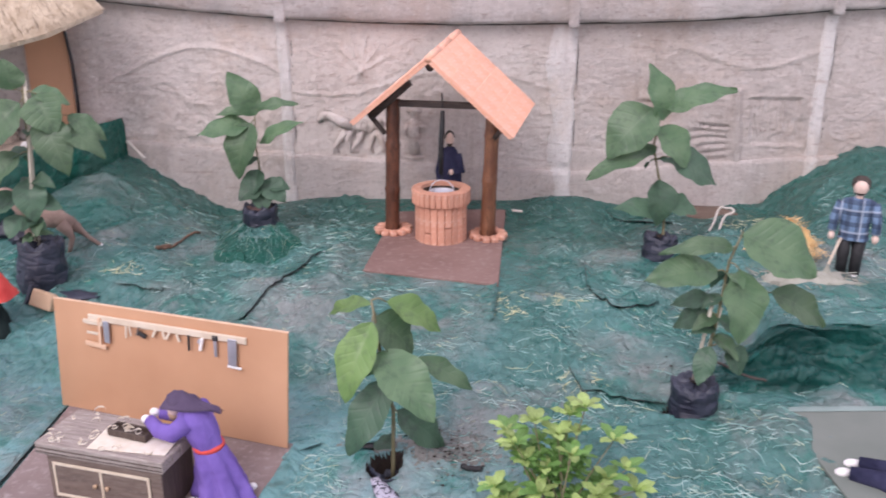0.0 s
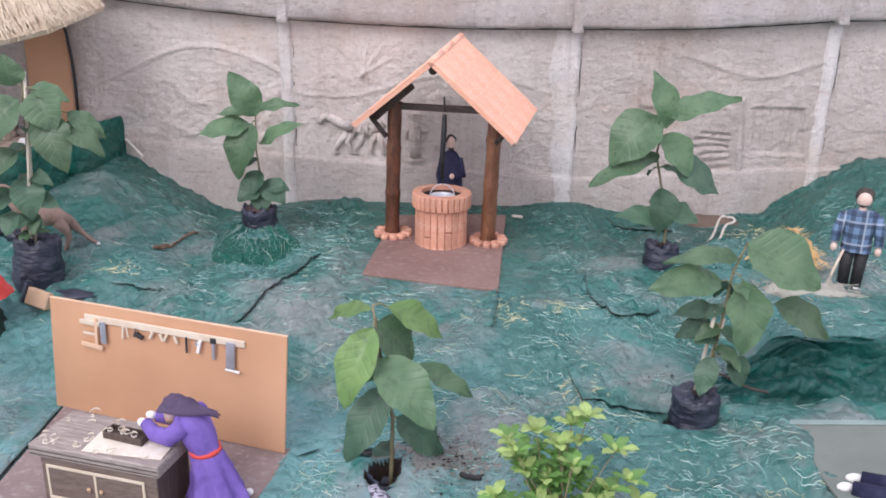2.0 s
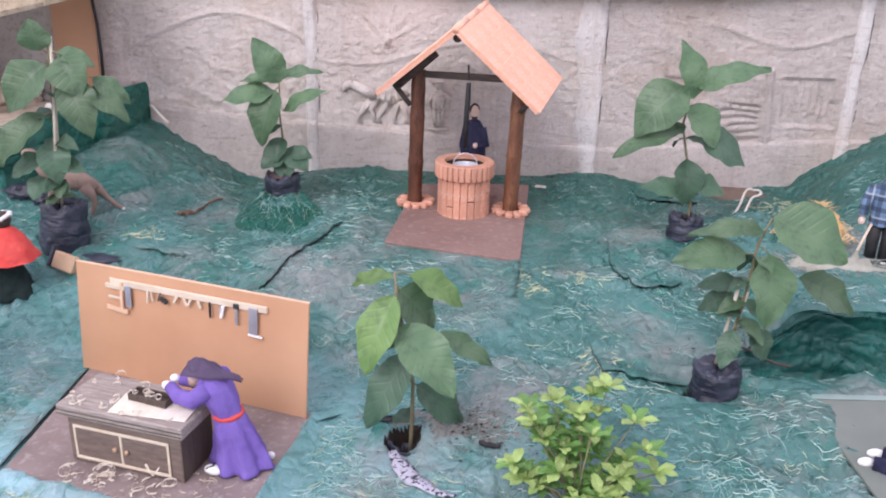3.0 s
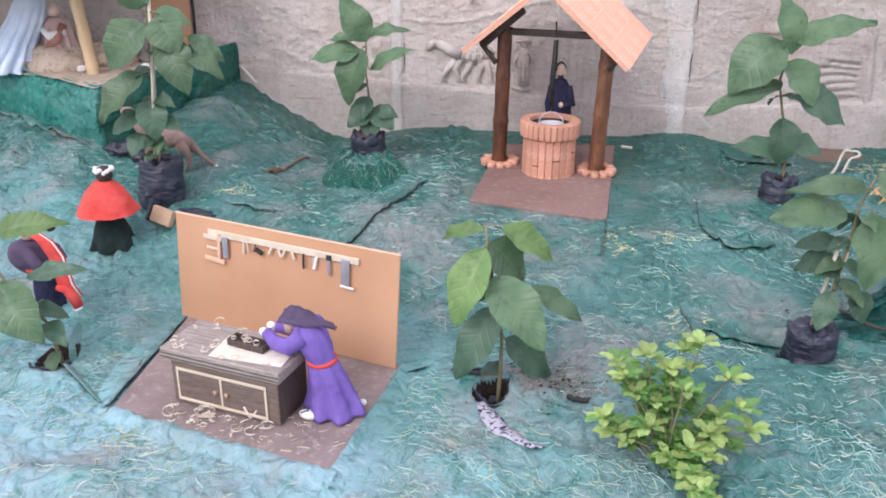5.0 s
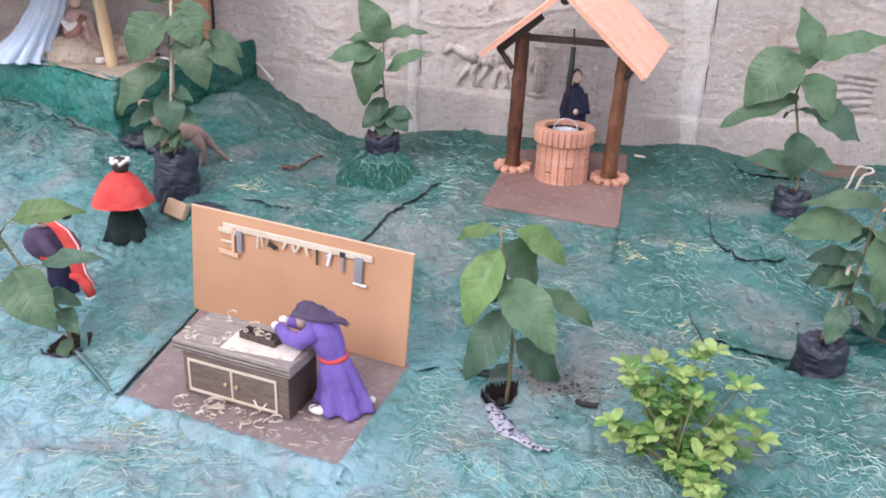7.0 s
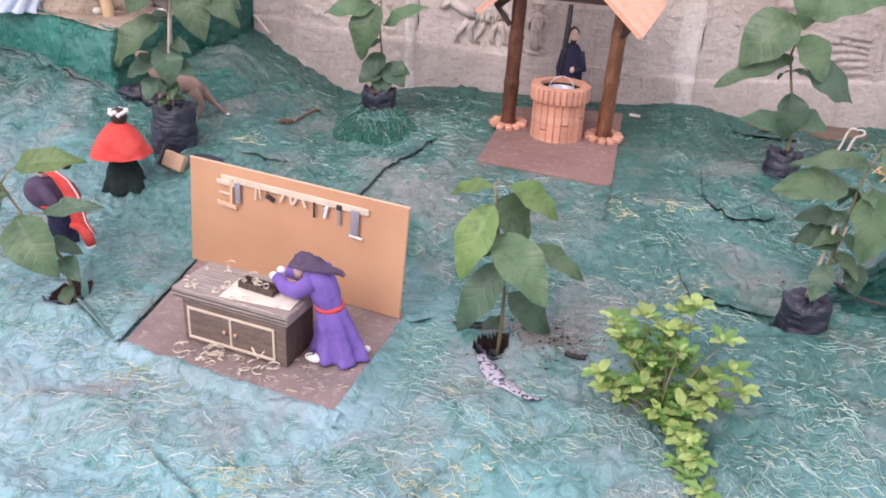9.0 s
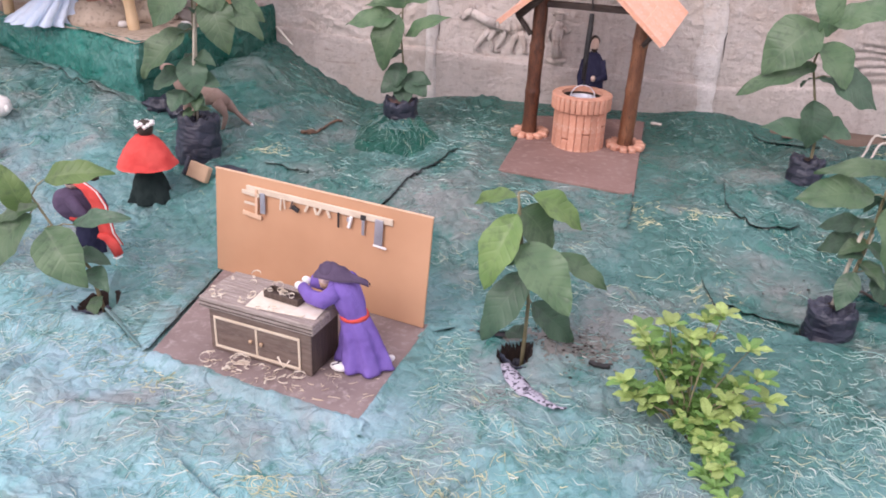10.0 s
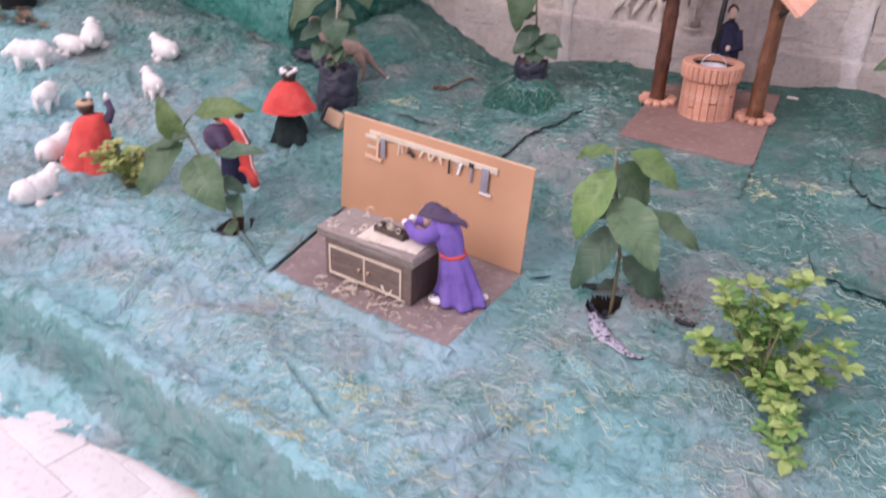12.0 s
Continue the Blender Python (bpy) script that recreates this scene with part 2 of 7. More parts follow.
M_near_black = mat("near_black", (0.06, 0.055, 0.05), (0.12, 0.11, 0.10), 30, 0.95, 0.4, 100)
M_fibre = mat("tan_hardboard", (0.50, 0.275, 0.155), (0.62, 0.36, 0.215), 2.6, 0.55, 0.08, 120)
M_fibre_edge = mat("pale_board_edge", (0.75, 0.52, 0.36), (0.66, 0.45, 0.30), 30, 0.8, 0.1)
M_mat = mat("mauve_board", (0.215, 0.165, 0.157), (0.285, 0.225, 0.215), 9, 0.75, 0.5, 70, c3=(0.36, 0.305, 0.29))
M_pad = mat("rust_board", (0.205, 0.122, 0.105), (0.265, 0.170, 0.148), 5, 0.9, 0.6, 45, c3=(0.30, 0.215, 0.19))
M_greyboard = mat("grey_board", (0.150, 0.178, 0.155), (0.195, 0.220, 0.195), 5, 0.8, 0.2, 70)
M_strip = mat("grey_green_strip", (0.19, 0.27, 0.25), (0.27, 0.35, 0.33), 9, 0.7, 0.3, 60)
M_bench = mat("weathered_brown_wood", (0.125, 0.090, 0.075), (0.195, 0.145, 0.12), 22, 0.6, 0.35, 80, c3=(0.20, 0.165, 0.14), stretch=(1, 1, 7))
M_benchtop = mat("grey_brown_planks", (0.23, 0.19, 0.17), (0.37, 0.32, 0.29), 24, 0.6, 0.45, 90, c3=(0.48, 0.43, 0.39), stretch=(0.45, 7, 7))
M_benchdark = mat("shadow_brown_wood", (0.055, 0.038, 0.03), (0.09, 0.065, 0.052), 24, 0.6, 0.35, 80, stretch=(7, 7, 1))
M_cream = mat("cream_strip", (0.60, 0.50, 0.38), (0.68, 0.60, 0.48), 30, 0.6, 0.1)
M_shaving = mat("wood_shaving", (0.72, 0.64, 0.52), (0.80, 0.74, 0.64), 40, 0.6, 0.1)
M_terra = mat("salmon_clay", (0.57, 0.275, 0.185), (0.65, 0.345, 0.24), 12, 0.75, 0.4, 70, c3=(0.68, 0.43, 0.33), per_object=0.14)
M_rooftile = mat("salmon_tile", (0.82, 0.425, 0.285), (0.88, 0.49, 0.35), 9, 0.7, 0.3, 90, c3=(0.88, 0.56, 0.44), per_object=0.045)
M_gap = mat("dark_clay_joint", (0.24, 0.105, 0.075), (0.30, 0.14, 0.10), 30, 0.9, 0.2)
M_well_shade = mat("well_inside_shade", (0.030, 0.022, 0.018), (0.055, 0.040, 0.032), 20, 0.7, 0.4, 60)
M_post = mat("red_brown_bark", (0.075, 0.026, 0.014), (0.16, 0.062, 0.032), 14, 0.5, 0.6, 70, c3=(0.03, 0.014, 0.01), stretch=(4, 4, 1), bump_dist=0.004)
M_post_pale = mat("pale_red_brown_bark", (0.13, 0.05, 0.025), (0.25, 0.115, 0.06), 10, 0.45, 0.6, 60, c3=(0.06, 0.026, 0.016), stretch=(4, 4, 1), bump_dist=0.004)
M_darkwood = mat("dark_timber", (0.05, 0.035, 0.03), (0.09, 0.07, 0.06), 20, 0.7, 0.4, 80, stretch=(1, 5, 5))
M_steel = mat("galvanised_steel", (0.62, 0.64, 0.70), (0.74, 0.76, 0.82), 30, 0.35, 0.1, 80, metal=0.35)
M_black = mat("black_cord", (0.012, 0.012, 0.014), (0.03, 0.03, 0.032), 40, 0.6, 0.2)
M_water = mat("well_water", (0.03, 0.05, 0.05), (0.05, 0.07, 0.07), 20, 0.06, 0.1, 30)
M_bag = mat("black_polybag", (0.020, 0.024, 0.040), (0.045, 0.052, 0.080), 10, 0.42, 0.9, 34, bump_dist=0.007, spec=0.55, stretch=(1, 1, 3.2))
M_soil = mat("dark_soil", (0.018, 0.012, 0.010), (0.040, 0.025, 0.019), 40, 0.95, 0.8, 90, bump_dist=0.006)
M_thatch = mat("dry_thatch", (0.52, 0.42, 0.30), (0.68, 0.58, 0.44), 18, 0.8, 0.5, 70, c3=(0.36, 0.27, 0.18), bump_dist=0.005)
M_bamboo = mat("bamboo_cane", (0.58, 0.41, 0.23), (0.70, 0.52, 0.32), 8, 0.45, 0.15, 60, stretch=(4, 4, 1))
M_plaster = mat("stage_earth", (0.44, 0.36, 0.28), (0.55, 0.46, 0.37), 12, 0.9, 0.6, 50, c3=(0.26, 0.21, 0.17), bump_dist=0.006)
M_rock = mat("grey_rock", (0.26, 0.24, 0.22), (0.36, 0.33, 0.30), 14, 0.9, 0.6, 40, bump_dist=0.006)
M_white = mat("white_plaster", (0.78, 0.77, 0.75), (0.84, 0.83, 0.81), 20, 0.7, 0.2)
M_skin = mat("painted_skin", (0.68, 0.50, 0.42), (0.74, 0.57, 0.49), 30, 0.55, 0.05)
M_purple = mat("purple_cloth", (0.165, 0.105, 0.37), (0.215, 0.145, 0.47), 22, 0.9, 0.8, 55, bump_dist=0.006, spec=0.2)
M_scarfdark = mat("dark_plum_cloth", (0.075, 0.055, 0.098), (0.105, 0.080, 0.132), 22, 0.9, 0.8, 55, bump_dist=0.006, spec=0.2)
M_navy = mat("navy_cloth", (0.022, 0.024, 0.055), (0.04, 0.042, 0.085), 25, 0.9, 0.8, 55, bump_dist=0.006, spec=0.2)
M_red = mat("scarlet_felt", (0.64, 0.070, 0.062), (0.74, 0.11, 0.095), 20, 0.9, 0.8, 55, bump_dist=0.006, spec=0.2)
M_blackcloth = mat("black_green_cloth", (0.012, 0.022, 0.022), (0.025, 0.04, 0.038), 20, 0.9, 0.8, 55, bump_dist=0.006, spec=0.2)
M_plaid = mat("blue_plaid_cloth", (0.10, 0.17, 0.29), (0.16, 0.25, 0.38), 30, 0.8, 0.3, 130)
pn, pl = M_plaid.node_tree.nodes, M_plaid.node_tree.links
pc = pn.new("ShaderNodeTexCoord")
ps = pn.new("ShaderNodeSeparateXYZ")
pl.new(pc.outputs["Object"], ps.inputs["Vector"])
cloth_tone = pn["Principled BSDF"].inputs["Base Color"].links[0].from_socket
for axis, freq, tone, low in (("X", 230.0, (0.015, 0.025, 0.055), 0.1), ("Z", 200.0, (0.015, 0.025, 0.055), 0.2), ("X", 115.0, (0.42, 0.48, 0.56), 0.93), ("Z", 100.0, (0.42, 0.48, 0.56), 0.93)):
    ang = pn.new("ShaderNodeMath")
    ang.operation = "MULTIPLY"
    ang.inputs[1].default_value = freq
    pl.new(ps.outputs[axis], ang.inputs[0])
    sine = pn.new("ShaderNodeMath")
    sine.operation = "SINE"
    pl.new(ang.outputs[0], sine.inputs[0])
    band = pn.new("ShaderNodeMapRange")
    for key, v in (("From Min", low), ("From Max", low + 0.06), ("To Max", 0.6)):
        band.inputs[key].default_value = v
    pl.new(sine.outputs[0], band.inputs["Value"])
    weave = pn.new("ShaderNodeMix")
    weave.data_type = "RGBA"
    weave.inputs["B"].default_value = (*tone, 1)
    pl.new(cloth_tone, weave.inputs["A"])
    pl.new(band.outputs["Result"], weave.inputs["Factor"])
    cloth_tone = weave.outputs["Result"]
pl.new(cloth_tone, pn["Principled BSDF"].inputs["Base Color"])
M_paleblue = mat("pale_blue_cloth", (0.55, 0.68, 0.84), (0.70, 0.80, 0.92), 14, 0.75, 0.4, 80, bump_dist=0.003)
M_pink = mat("dusty_pink_cloth", (0.52, 0.36, 0.34), (0.62, 0.46, 0.43), 18, 0.8, 0.4, 90)
M_earthred = mat("russet_cloth", (0.30, 0.14, 0.11), (0.38, 0.20, 0.16), 18, 0.85, 0.5, 70)
M_hair = mat("dark_hair", (0.03, 0.022, 0.018), (0.06, 0.045, 0.035), 60, 0.7, 0.4)
M_deer = mat("fawn_brown_coat", (0.25, 0.175, 0.145), (0.33, 0.24, 0.20), 25, 0.9, 0.4, c3=(0.33, 0.25, 0.21), spec=0.2)
M_gold = mat("golden_straw", (0.72, 0.45, 0.17), (0.80, 0.58, 0.30), 30, 0.7, 0.4, 90)
M_card = mat("brown_card", (0.48, 0.32, 0.20), (0.56, 0.39, 0.26), 15, 0.8, 0.15)
M_rope = mat("white_cord", (0.70, 0.66, 0.60), (0.60, 0.55, 0.48), 60, 0.8, 0.3)
M_tile = mat("pale_paving", (0.70, 0.675, 0.665), (0.78, 0.76, 0.75), 6, 0.7, 0.3, 50, c3=(0.62, 0.56, 0.54), per_object=0.04)
M_grout = mat("paving_joint", (0.62, 0.57, 0.55), (0.70, 0.66, 0.64), 12, 0.9, 0.3)
M_lace = mat("grey_patterned_cloth", (0.03, 0.03, 0.05), (0.45, 0.44, 0.52), 120, 0.8, 0.3, 120)
for node in M_lace.node_tree.nodes:
    if node.type == "MAP_RANGE":
        node.inputs["From Min"].default_value, node.inputs["From Max"].default_value = 0.43, 0.48
M_toolgrey = mat("grey_tool_metal", (0.36, 0.37, 0.42), (0.47, 0.48, 0.54), 30, 0.4, 0.1, metal=0.6)
M_twig = mat("brown_twig", (0.16, 0.09, 0.06), (0.24, 0.15, 0.10), 40, 0.8, 0.4)


def leaf_mat(name, c1, c2, vein):
    """Leaf: side veins from the leaf's own UV, a pale midrib, some light through."""
    m = mat(name, c1, c2, 16, 0.42, 0.0, 55, per_object=0.24, c3=tuple(0.72 * a + 0.02 for a in c1))
    n, l = m.node_tree.nodes, m.node_tree.links
    b = n["Principled BSDF"]
    uv = n.new("ShaderNodeUVMap")
    sep = n.new("ShaderNodeSeparateXYZ")
    l.new(uv.outputs["UV"], sep.inputs["Vector"])

    def op(kind, a, bb=None):
        o = n.new("ShaderNodeMath")
        o.operation = kind
        for k, v in enumerate((a, bb)):
            if v is None:
                continue
            if isinstance(v, (int, float)):
                o.inputs[k].default_value = v
            else:
                l.new(v, o.inputs[k])
        return o.outputs[0]

    off = op("ABSOLUTE", op("SUBTRACT", sep.outputs["X"], 0.5))
    wave = op("ABSOLUTE", op("SINE", op("MULTIPLY", op("SUBTRACT", sep.outputs["Y"], op("MULTIPLY", off, 0.35)), 26.0)))
    side = op("SUBTRACT", 1.0, op("MINIMUM", op("MULTIPLY", wave, 4.5), 1.0))
    rib = op("SUBTRACT", 1.0, op("MINIMUM", op("MULTIPLY", off, 38.0), 1.0))
    veins = op("MINIMUM", op("ADD", op("MULTIPLY", side, 0.6), rib), 1.0)
    mix = n.new("ShaderNodeMix")
    mix.data_type = "RGBA"
    mix.inputs["B"].default_value = (*vein, 1)
    l.new(b.inputs["Base Color"].links[0].from_socket, mix.inputs["A"])
    l.new(op("MULTIPLY", veins, 0.28), mix.inputs["Factor"])
    l.new(mix.outputs["Result"], b.inputs["Base Color"])
    bp = n.new("ShaderNodeBump")
    bp.inputs["Strength"].default_value, bp.inputs["Distance"].default_value = 0.28, 0.003
    bp.invert = True
    l.new(op("SUBTRACT", 1.0, op("MULTIPLY", op("MINIMUM", op("MULTIPLY", wave, 1.6), 1.0), op("MINIMUM", op("MULTIPLY", off, 8.0), 1.0))), bp.inputs["Height"])
    l.new(bp.outputs["Normal"], b.inputs["Normal"])
    tr = n.new("ShaderNodeBsdfTranslucent")
    l.new(mix.outputs["Result"], tr.inputs["Color"])
    ms = n.new("ShaderNodeMixShader")
    ms.inputs["Fac"].default_value = 0.25
    l.new(b.outputs["BSDF"], ms.inputs[1])
    l.new(tr.outputs["BSDF"], ms.inputs[2])
    l.new(ms.outputs["Shader"], n["Material Output"].inputs["Surface"])
    return m


M_leaf = leaf_mat("mid_green_leaf", (0.082, 0.165, 0.082), (0.132, 0.222, 0.118), (0.19, 0.27, 0.16))
M_leaf_dark = leaf_mat("dark_green_leaf", (0.064, 0.138, 0.084), (0.095, 0.180, 0.112), (0.14, 0.22, 0.15))
M_leaf_pale = leaf_mat("pale_green_leaf", (0.13, 0.24, 0.075), (0.18, 0.295, 0.10), (0.25, 0.35, 0.15))
M_leaf_lime = leaf_mat("lime_leaf", (0.33, 0.47, 0.135), (0.45, 0.58, 0.22), (0.48, 0.62, 0.28))
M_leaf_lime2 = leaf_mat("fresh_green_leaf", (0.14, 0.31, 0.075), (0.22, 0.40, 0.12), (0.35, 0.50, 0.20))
M_leaf_yellow = leaf_mat("yellow_green_leaf", (0.40, 0.47, 0.16), (0.52, 0.56, 0.24), (0.52, 0.58, 0.28))
M_stem = mat("green_brown_stem", (0.17, 0.15, 0.08), (0.24, 0.22, 0.13), 40, 0.7, 0.3)
M_cane = mat("pale_cane", (0.50, 0.46, 0.36), (0.62, 0.58, 0.48), 30, 0.6, 0.2)


# ---- mesh helpers ----
def mesh_from(name, verts, faces, material, smooth=True):
    me = bpy.data.meshes.new(name)
    me.from_pydata([tuple(v) for v in verts], [], faces)
    for x in material if isinstance(material, (list, tuple)) else [material]:
        me.materials.append(x)
    if smooth:
        me.polygons.foreach_set("use_smooth", [True] * len(me.polygons))
    me.update()
    return me


def part(name, bm, material, parent, label="", m=None, smooth=False):
    """Links a bmesh or a mesh as one mesh object under a thing or a part."""
    if isinstance(bm, bmesh.types.BMesh):
        me = bpy.data.meshes.new(name)
        bm.to_mesh(me)
        bm.free()
        for x in material if isinstance(material, (list, tuple)) else [material]:
            me.materials.append(x)
        if smooth:
            me.polygons.foreach_set("use_smooth", [True] * len(me.polygons))
    else:
        me = bm
    ob = new(name, me)
    if parent:
        ob.parent = parent
    if m is not None:
        ob.matrix_basis = m
    return tagged(ob, label)


def empty(name, m, label, category, group="", kind=""):
    ob = new(name)
    ob.matrix_basis = m
    return tagged(ob, label, category, group, kind)


def box_bm(sx, sy, sz, at=(0, 0, 0), bevel=0.002, bm=None, rz=0.0, seg=1):
    """A bevelled box that stands on at."""
    b = bmesh.new()
    bmesh.ops.create_cube(b, size=1.0)
    bmesh.ops.scale(b, vec=(sx, sy, sz), verts=b.verts)
    if bevel:
        bmesh.ops.bevel(b, geom=b.edges[:], offset=bevel, segments=seg, affect="EDGES", profile=0.6)
    bmesh.ops.transform(b, matrix=pose(at[0], at[1], at[2] + sz / 2, 0, 0, rz), verts=b.verts)
    if bm is None:
        return b
    me = bpy.data.meshes.new("tmp")
    b.to_mesh(me)
    b.free()
    bm.from_mesh(me)
    bpy.data.meshes.remove(me)
    return bm


def tube(points, radii, sides=10, cap=True, mi=0):
    """Verts, faces of a tube along points."""
    pts = [Vector(p) for p in points]
    if isinstance(radii, (int, float)):
        radii = [radii] * len(pts)
    vs, fs = [], []
    ref = Vector((0.31, 0.87, 0.13)).normalized()
    for i, p in enumerate(pts):
        d = (pts[min(i + 1, len(pts) - 1)] - pts[max(i - 1, 0)]).normalized()
        u = d.cross(ref)
        if u.length < 0.05:
            u = d.cross(Vector((1, 0, 0)))
        u.normalize()
        w = d.cross(u)
        for k in range(sides):
            a = 2 * math.pi * k / sides
            vs.append(p + (u * math.cos(a) + w * math.sin(a)) * radii[i])
    for i in range(len(pts) - 1):
        for k in range(sides):
            a, b = i * sides + k, i * sides + (k + 1) % sides
            fs.append((a, b, b + sides, a + sides))
    if cap:
        fs.append(tuple(range(sides))[::-1])
        fs.append(tuple((len(pts) - 1) * sides + k for k in range(sides)))
    return vs, fs


def tube_mesh(name, points, radii, material, sides=10):
    v, f = tube(points, radii, sides)
    return mesh_from(name, v, f, material)


class Lump:
    """Gathers shapes with material slots into ONE mesh: for figures and small solid things."""

    def __init__(self):
        self.v, self.f, self.mi, self.mats = [], [], [], []

    def add(self, vs, fs, material):
        if material not in self.mats:
            self.mats.append(material)
        o = len(self.v)
        self.v += [tuple(v) for v in vs]
        self.f += [tuple(i + o for i in f) for f in fs]
        self.mi += [self.mats.index(material)] * len(fs)

    def tube(self, pts, radii, material, sides=12):
        self.add(*tube(pts, radii, sides), material)

    def ball(self, c, r, material, squash=(1, 1, 1), rings=8, sides=14, jit=0.0, turn=None):
        vs, fs = [], []
        turn = turn or Matrix.Identity(3)
        for i in range(rings + 1):
            th = math.pi * i / rings
            for k in range(sides):
                ph = 2 * math.pi * k / sides
                d = Vector((math.sin(th) * math.cos(ph), math.sin(th) * math.sin(ph), math.cos(th)))
                q = r * (1 + jit * noise.noise(d * 2.7 + Vector(c) * 19))
                vs.append(Vector(c) + turn @ Vector((d.x * squash[0] * q, d.y * squash[1] * q, d.z * squash[2] * q)))
        for i in range(rings):
            for k in range(sides):
                a, b = i * sides + k, i * sides + (k + 1) % sides
                fs.append((a, a + sides, b + sides, b))
        self.add(vs, fs, material)

    def robe(self, rings, material, sides=28, folds=7, depth=0.06, seed=0.0):
        """Lofted cloth: rings of (centre, rx, ry), with pleats that grow downwards."""
        vs, fs = [], []
        if len(rings) > 2:
            fine, flat_r = [], [(*c, rx, ry) for c, rx, ry in rings]
            for i in range(len(rings) - 1):
                p0, p1, p2, p3 = (flat_r[min(max(i + o, 0), len(rings) - 1)] for o in (-1, 0, 1, 2))
                for j in range(5):
                    t = j / 5
                    v = [0.5 * (2 * b + (c_ - a) * t + (2 * a - 5 * b + 4 * c_ - d) * t * t + (3 * b - a - 3 * c_ + d) * t ** 3) for a, b, c_, d in zip(p0, p1, p2, p3)]
                    fine.append((v[:3], max(v[3], 0.002), max(v[4], 0.002)))
            rings = fine + [rings[-1]]
            sides = max(sides, 40)
        n = len(rings)
        for i, (c, rx, ry) in enumerate(rings):
            for k in range(sides):
                a = 2 * math.pi * k / sides
                q = 1 + depth * (i / (n - 1)) * (math.sin(folds * a + seed) + 0.5 * math.sin((folds * 2 - 1) * a + 2 * seed))
                at_ = Vector((c[0] + math.cos(a) * rx, c[1] + math.sin(a) * ry, c[2]))
                if n > 2:
                    q += 0.07 * noise.noise(at_ * 38 + Vector((seed, 0, 0))) - 0.09 * abs(noise.noise(at_ * 60 + Vector((0, seed, 4)))) + 0.02
                vs.append((c[0] + math.cos(a) * rx * q, c[1] + math.sin(a) * ry * q, c[2]))
        for i in range(n - 1):
            for k in range(sides):
                a, b = i * sides + k, i * sides + (k + 1) % sides
                fs.append((a, a + sides, b + sides, b))
        fs.append(tuple(range(sides)))
        fs.append(tuple((n - 1) * sides + k for k in range(sides))[::-1])
        self.add(vs, fs, material)

    def make(self, name, m, label, category, group=""):
        me = mesh_from(name, self.v, self.f, self.mats)
        me.polygons.foreach_set("material_index", self.mi)
        me.update()
        ob = new(name, me)
        ob.matrix_basis = m
        return tagged(ob, label, category, group)


def smooth_step(a, b, x):
    t = min(max((x - a) / (b - a), 0.0), 1.0)
    return t * t * (3 - 2 * t)


# ---- the ground ----
WALL_Y = 4.0


def edge_y(x):
    """Top of the front edge of the raised bed."""
    knots = ((-4.3, 2.55), (-1.62, 1.83), (-1.30, 1.748), (-1.16, 1.720), (-1.00, 1.655), (-0.87, 1.606), (-0.70, 1.552), (-0.53, 1.508), (-0.3, 1.40), (0.1, 1.22), (3.5, 1.15))
    for (x0, y0), (x1, y1) in zip(knots, knots[1:]):
        if x <= x1:
            return y0 + (y1 - y0) * max(0.0, (x - x0) / (x1 - x0))
    return knots[-1][1]


def edge_w(x):
    """How far the skirt runs out below that edge."""
    return 0.036 + 0.125 * smooth_step(-0.84, -1.32, x)


HOLES = ((-0.113, 2.250, 0.036, 0.058, -12, 0.075), (-1.100, 2.272, 0.046, 0.088, 16, 0.075), (0.585, 2.505, 0.046, 0.078, -18, 0.060))


def hole_reach(hole, x, y):
    """0 in the middle of a torn hole, 1 at its rim."""
    cx, cy, rx, ry, turn, depth = hole
    if abs(x - cx) > 0.2 or abs(y - cy) > 0.2:
        return 9.0
    c, s = math.cos(radians(turn)), math.sin(radians(turn))
    u, v = (x - cx) * c + (y - cy) * s, (y - cy) * c - (x - cx) * s
    return math.hypot(u / rx, v / ry) * (1 + 0.25 * noise.noise(Vector((x * 14, y * 14, 3))))


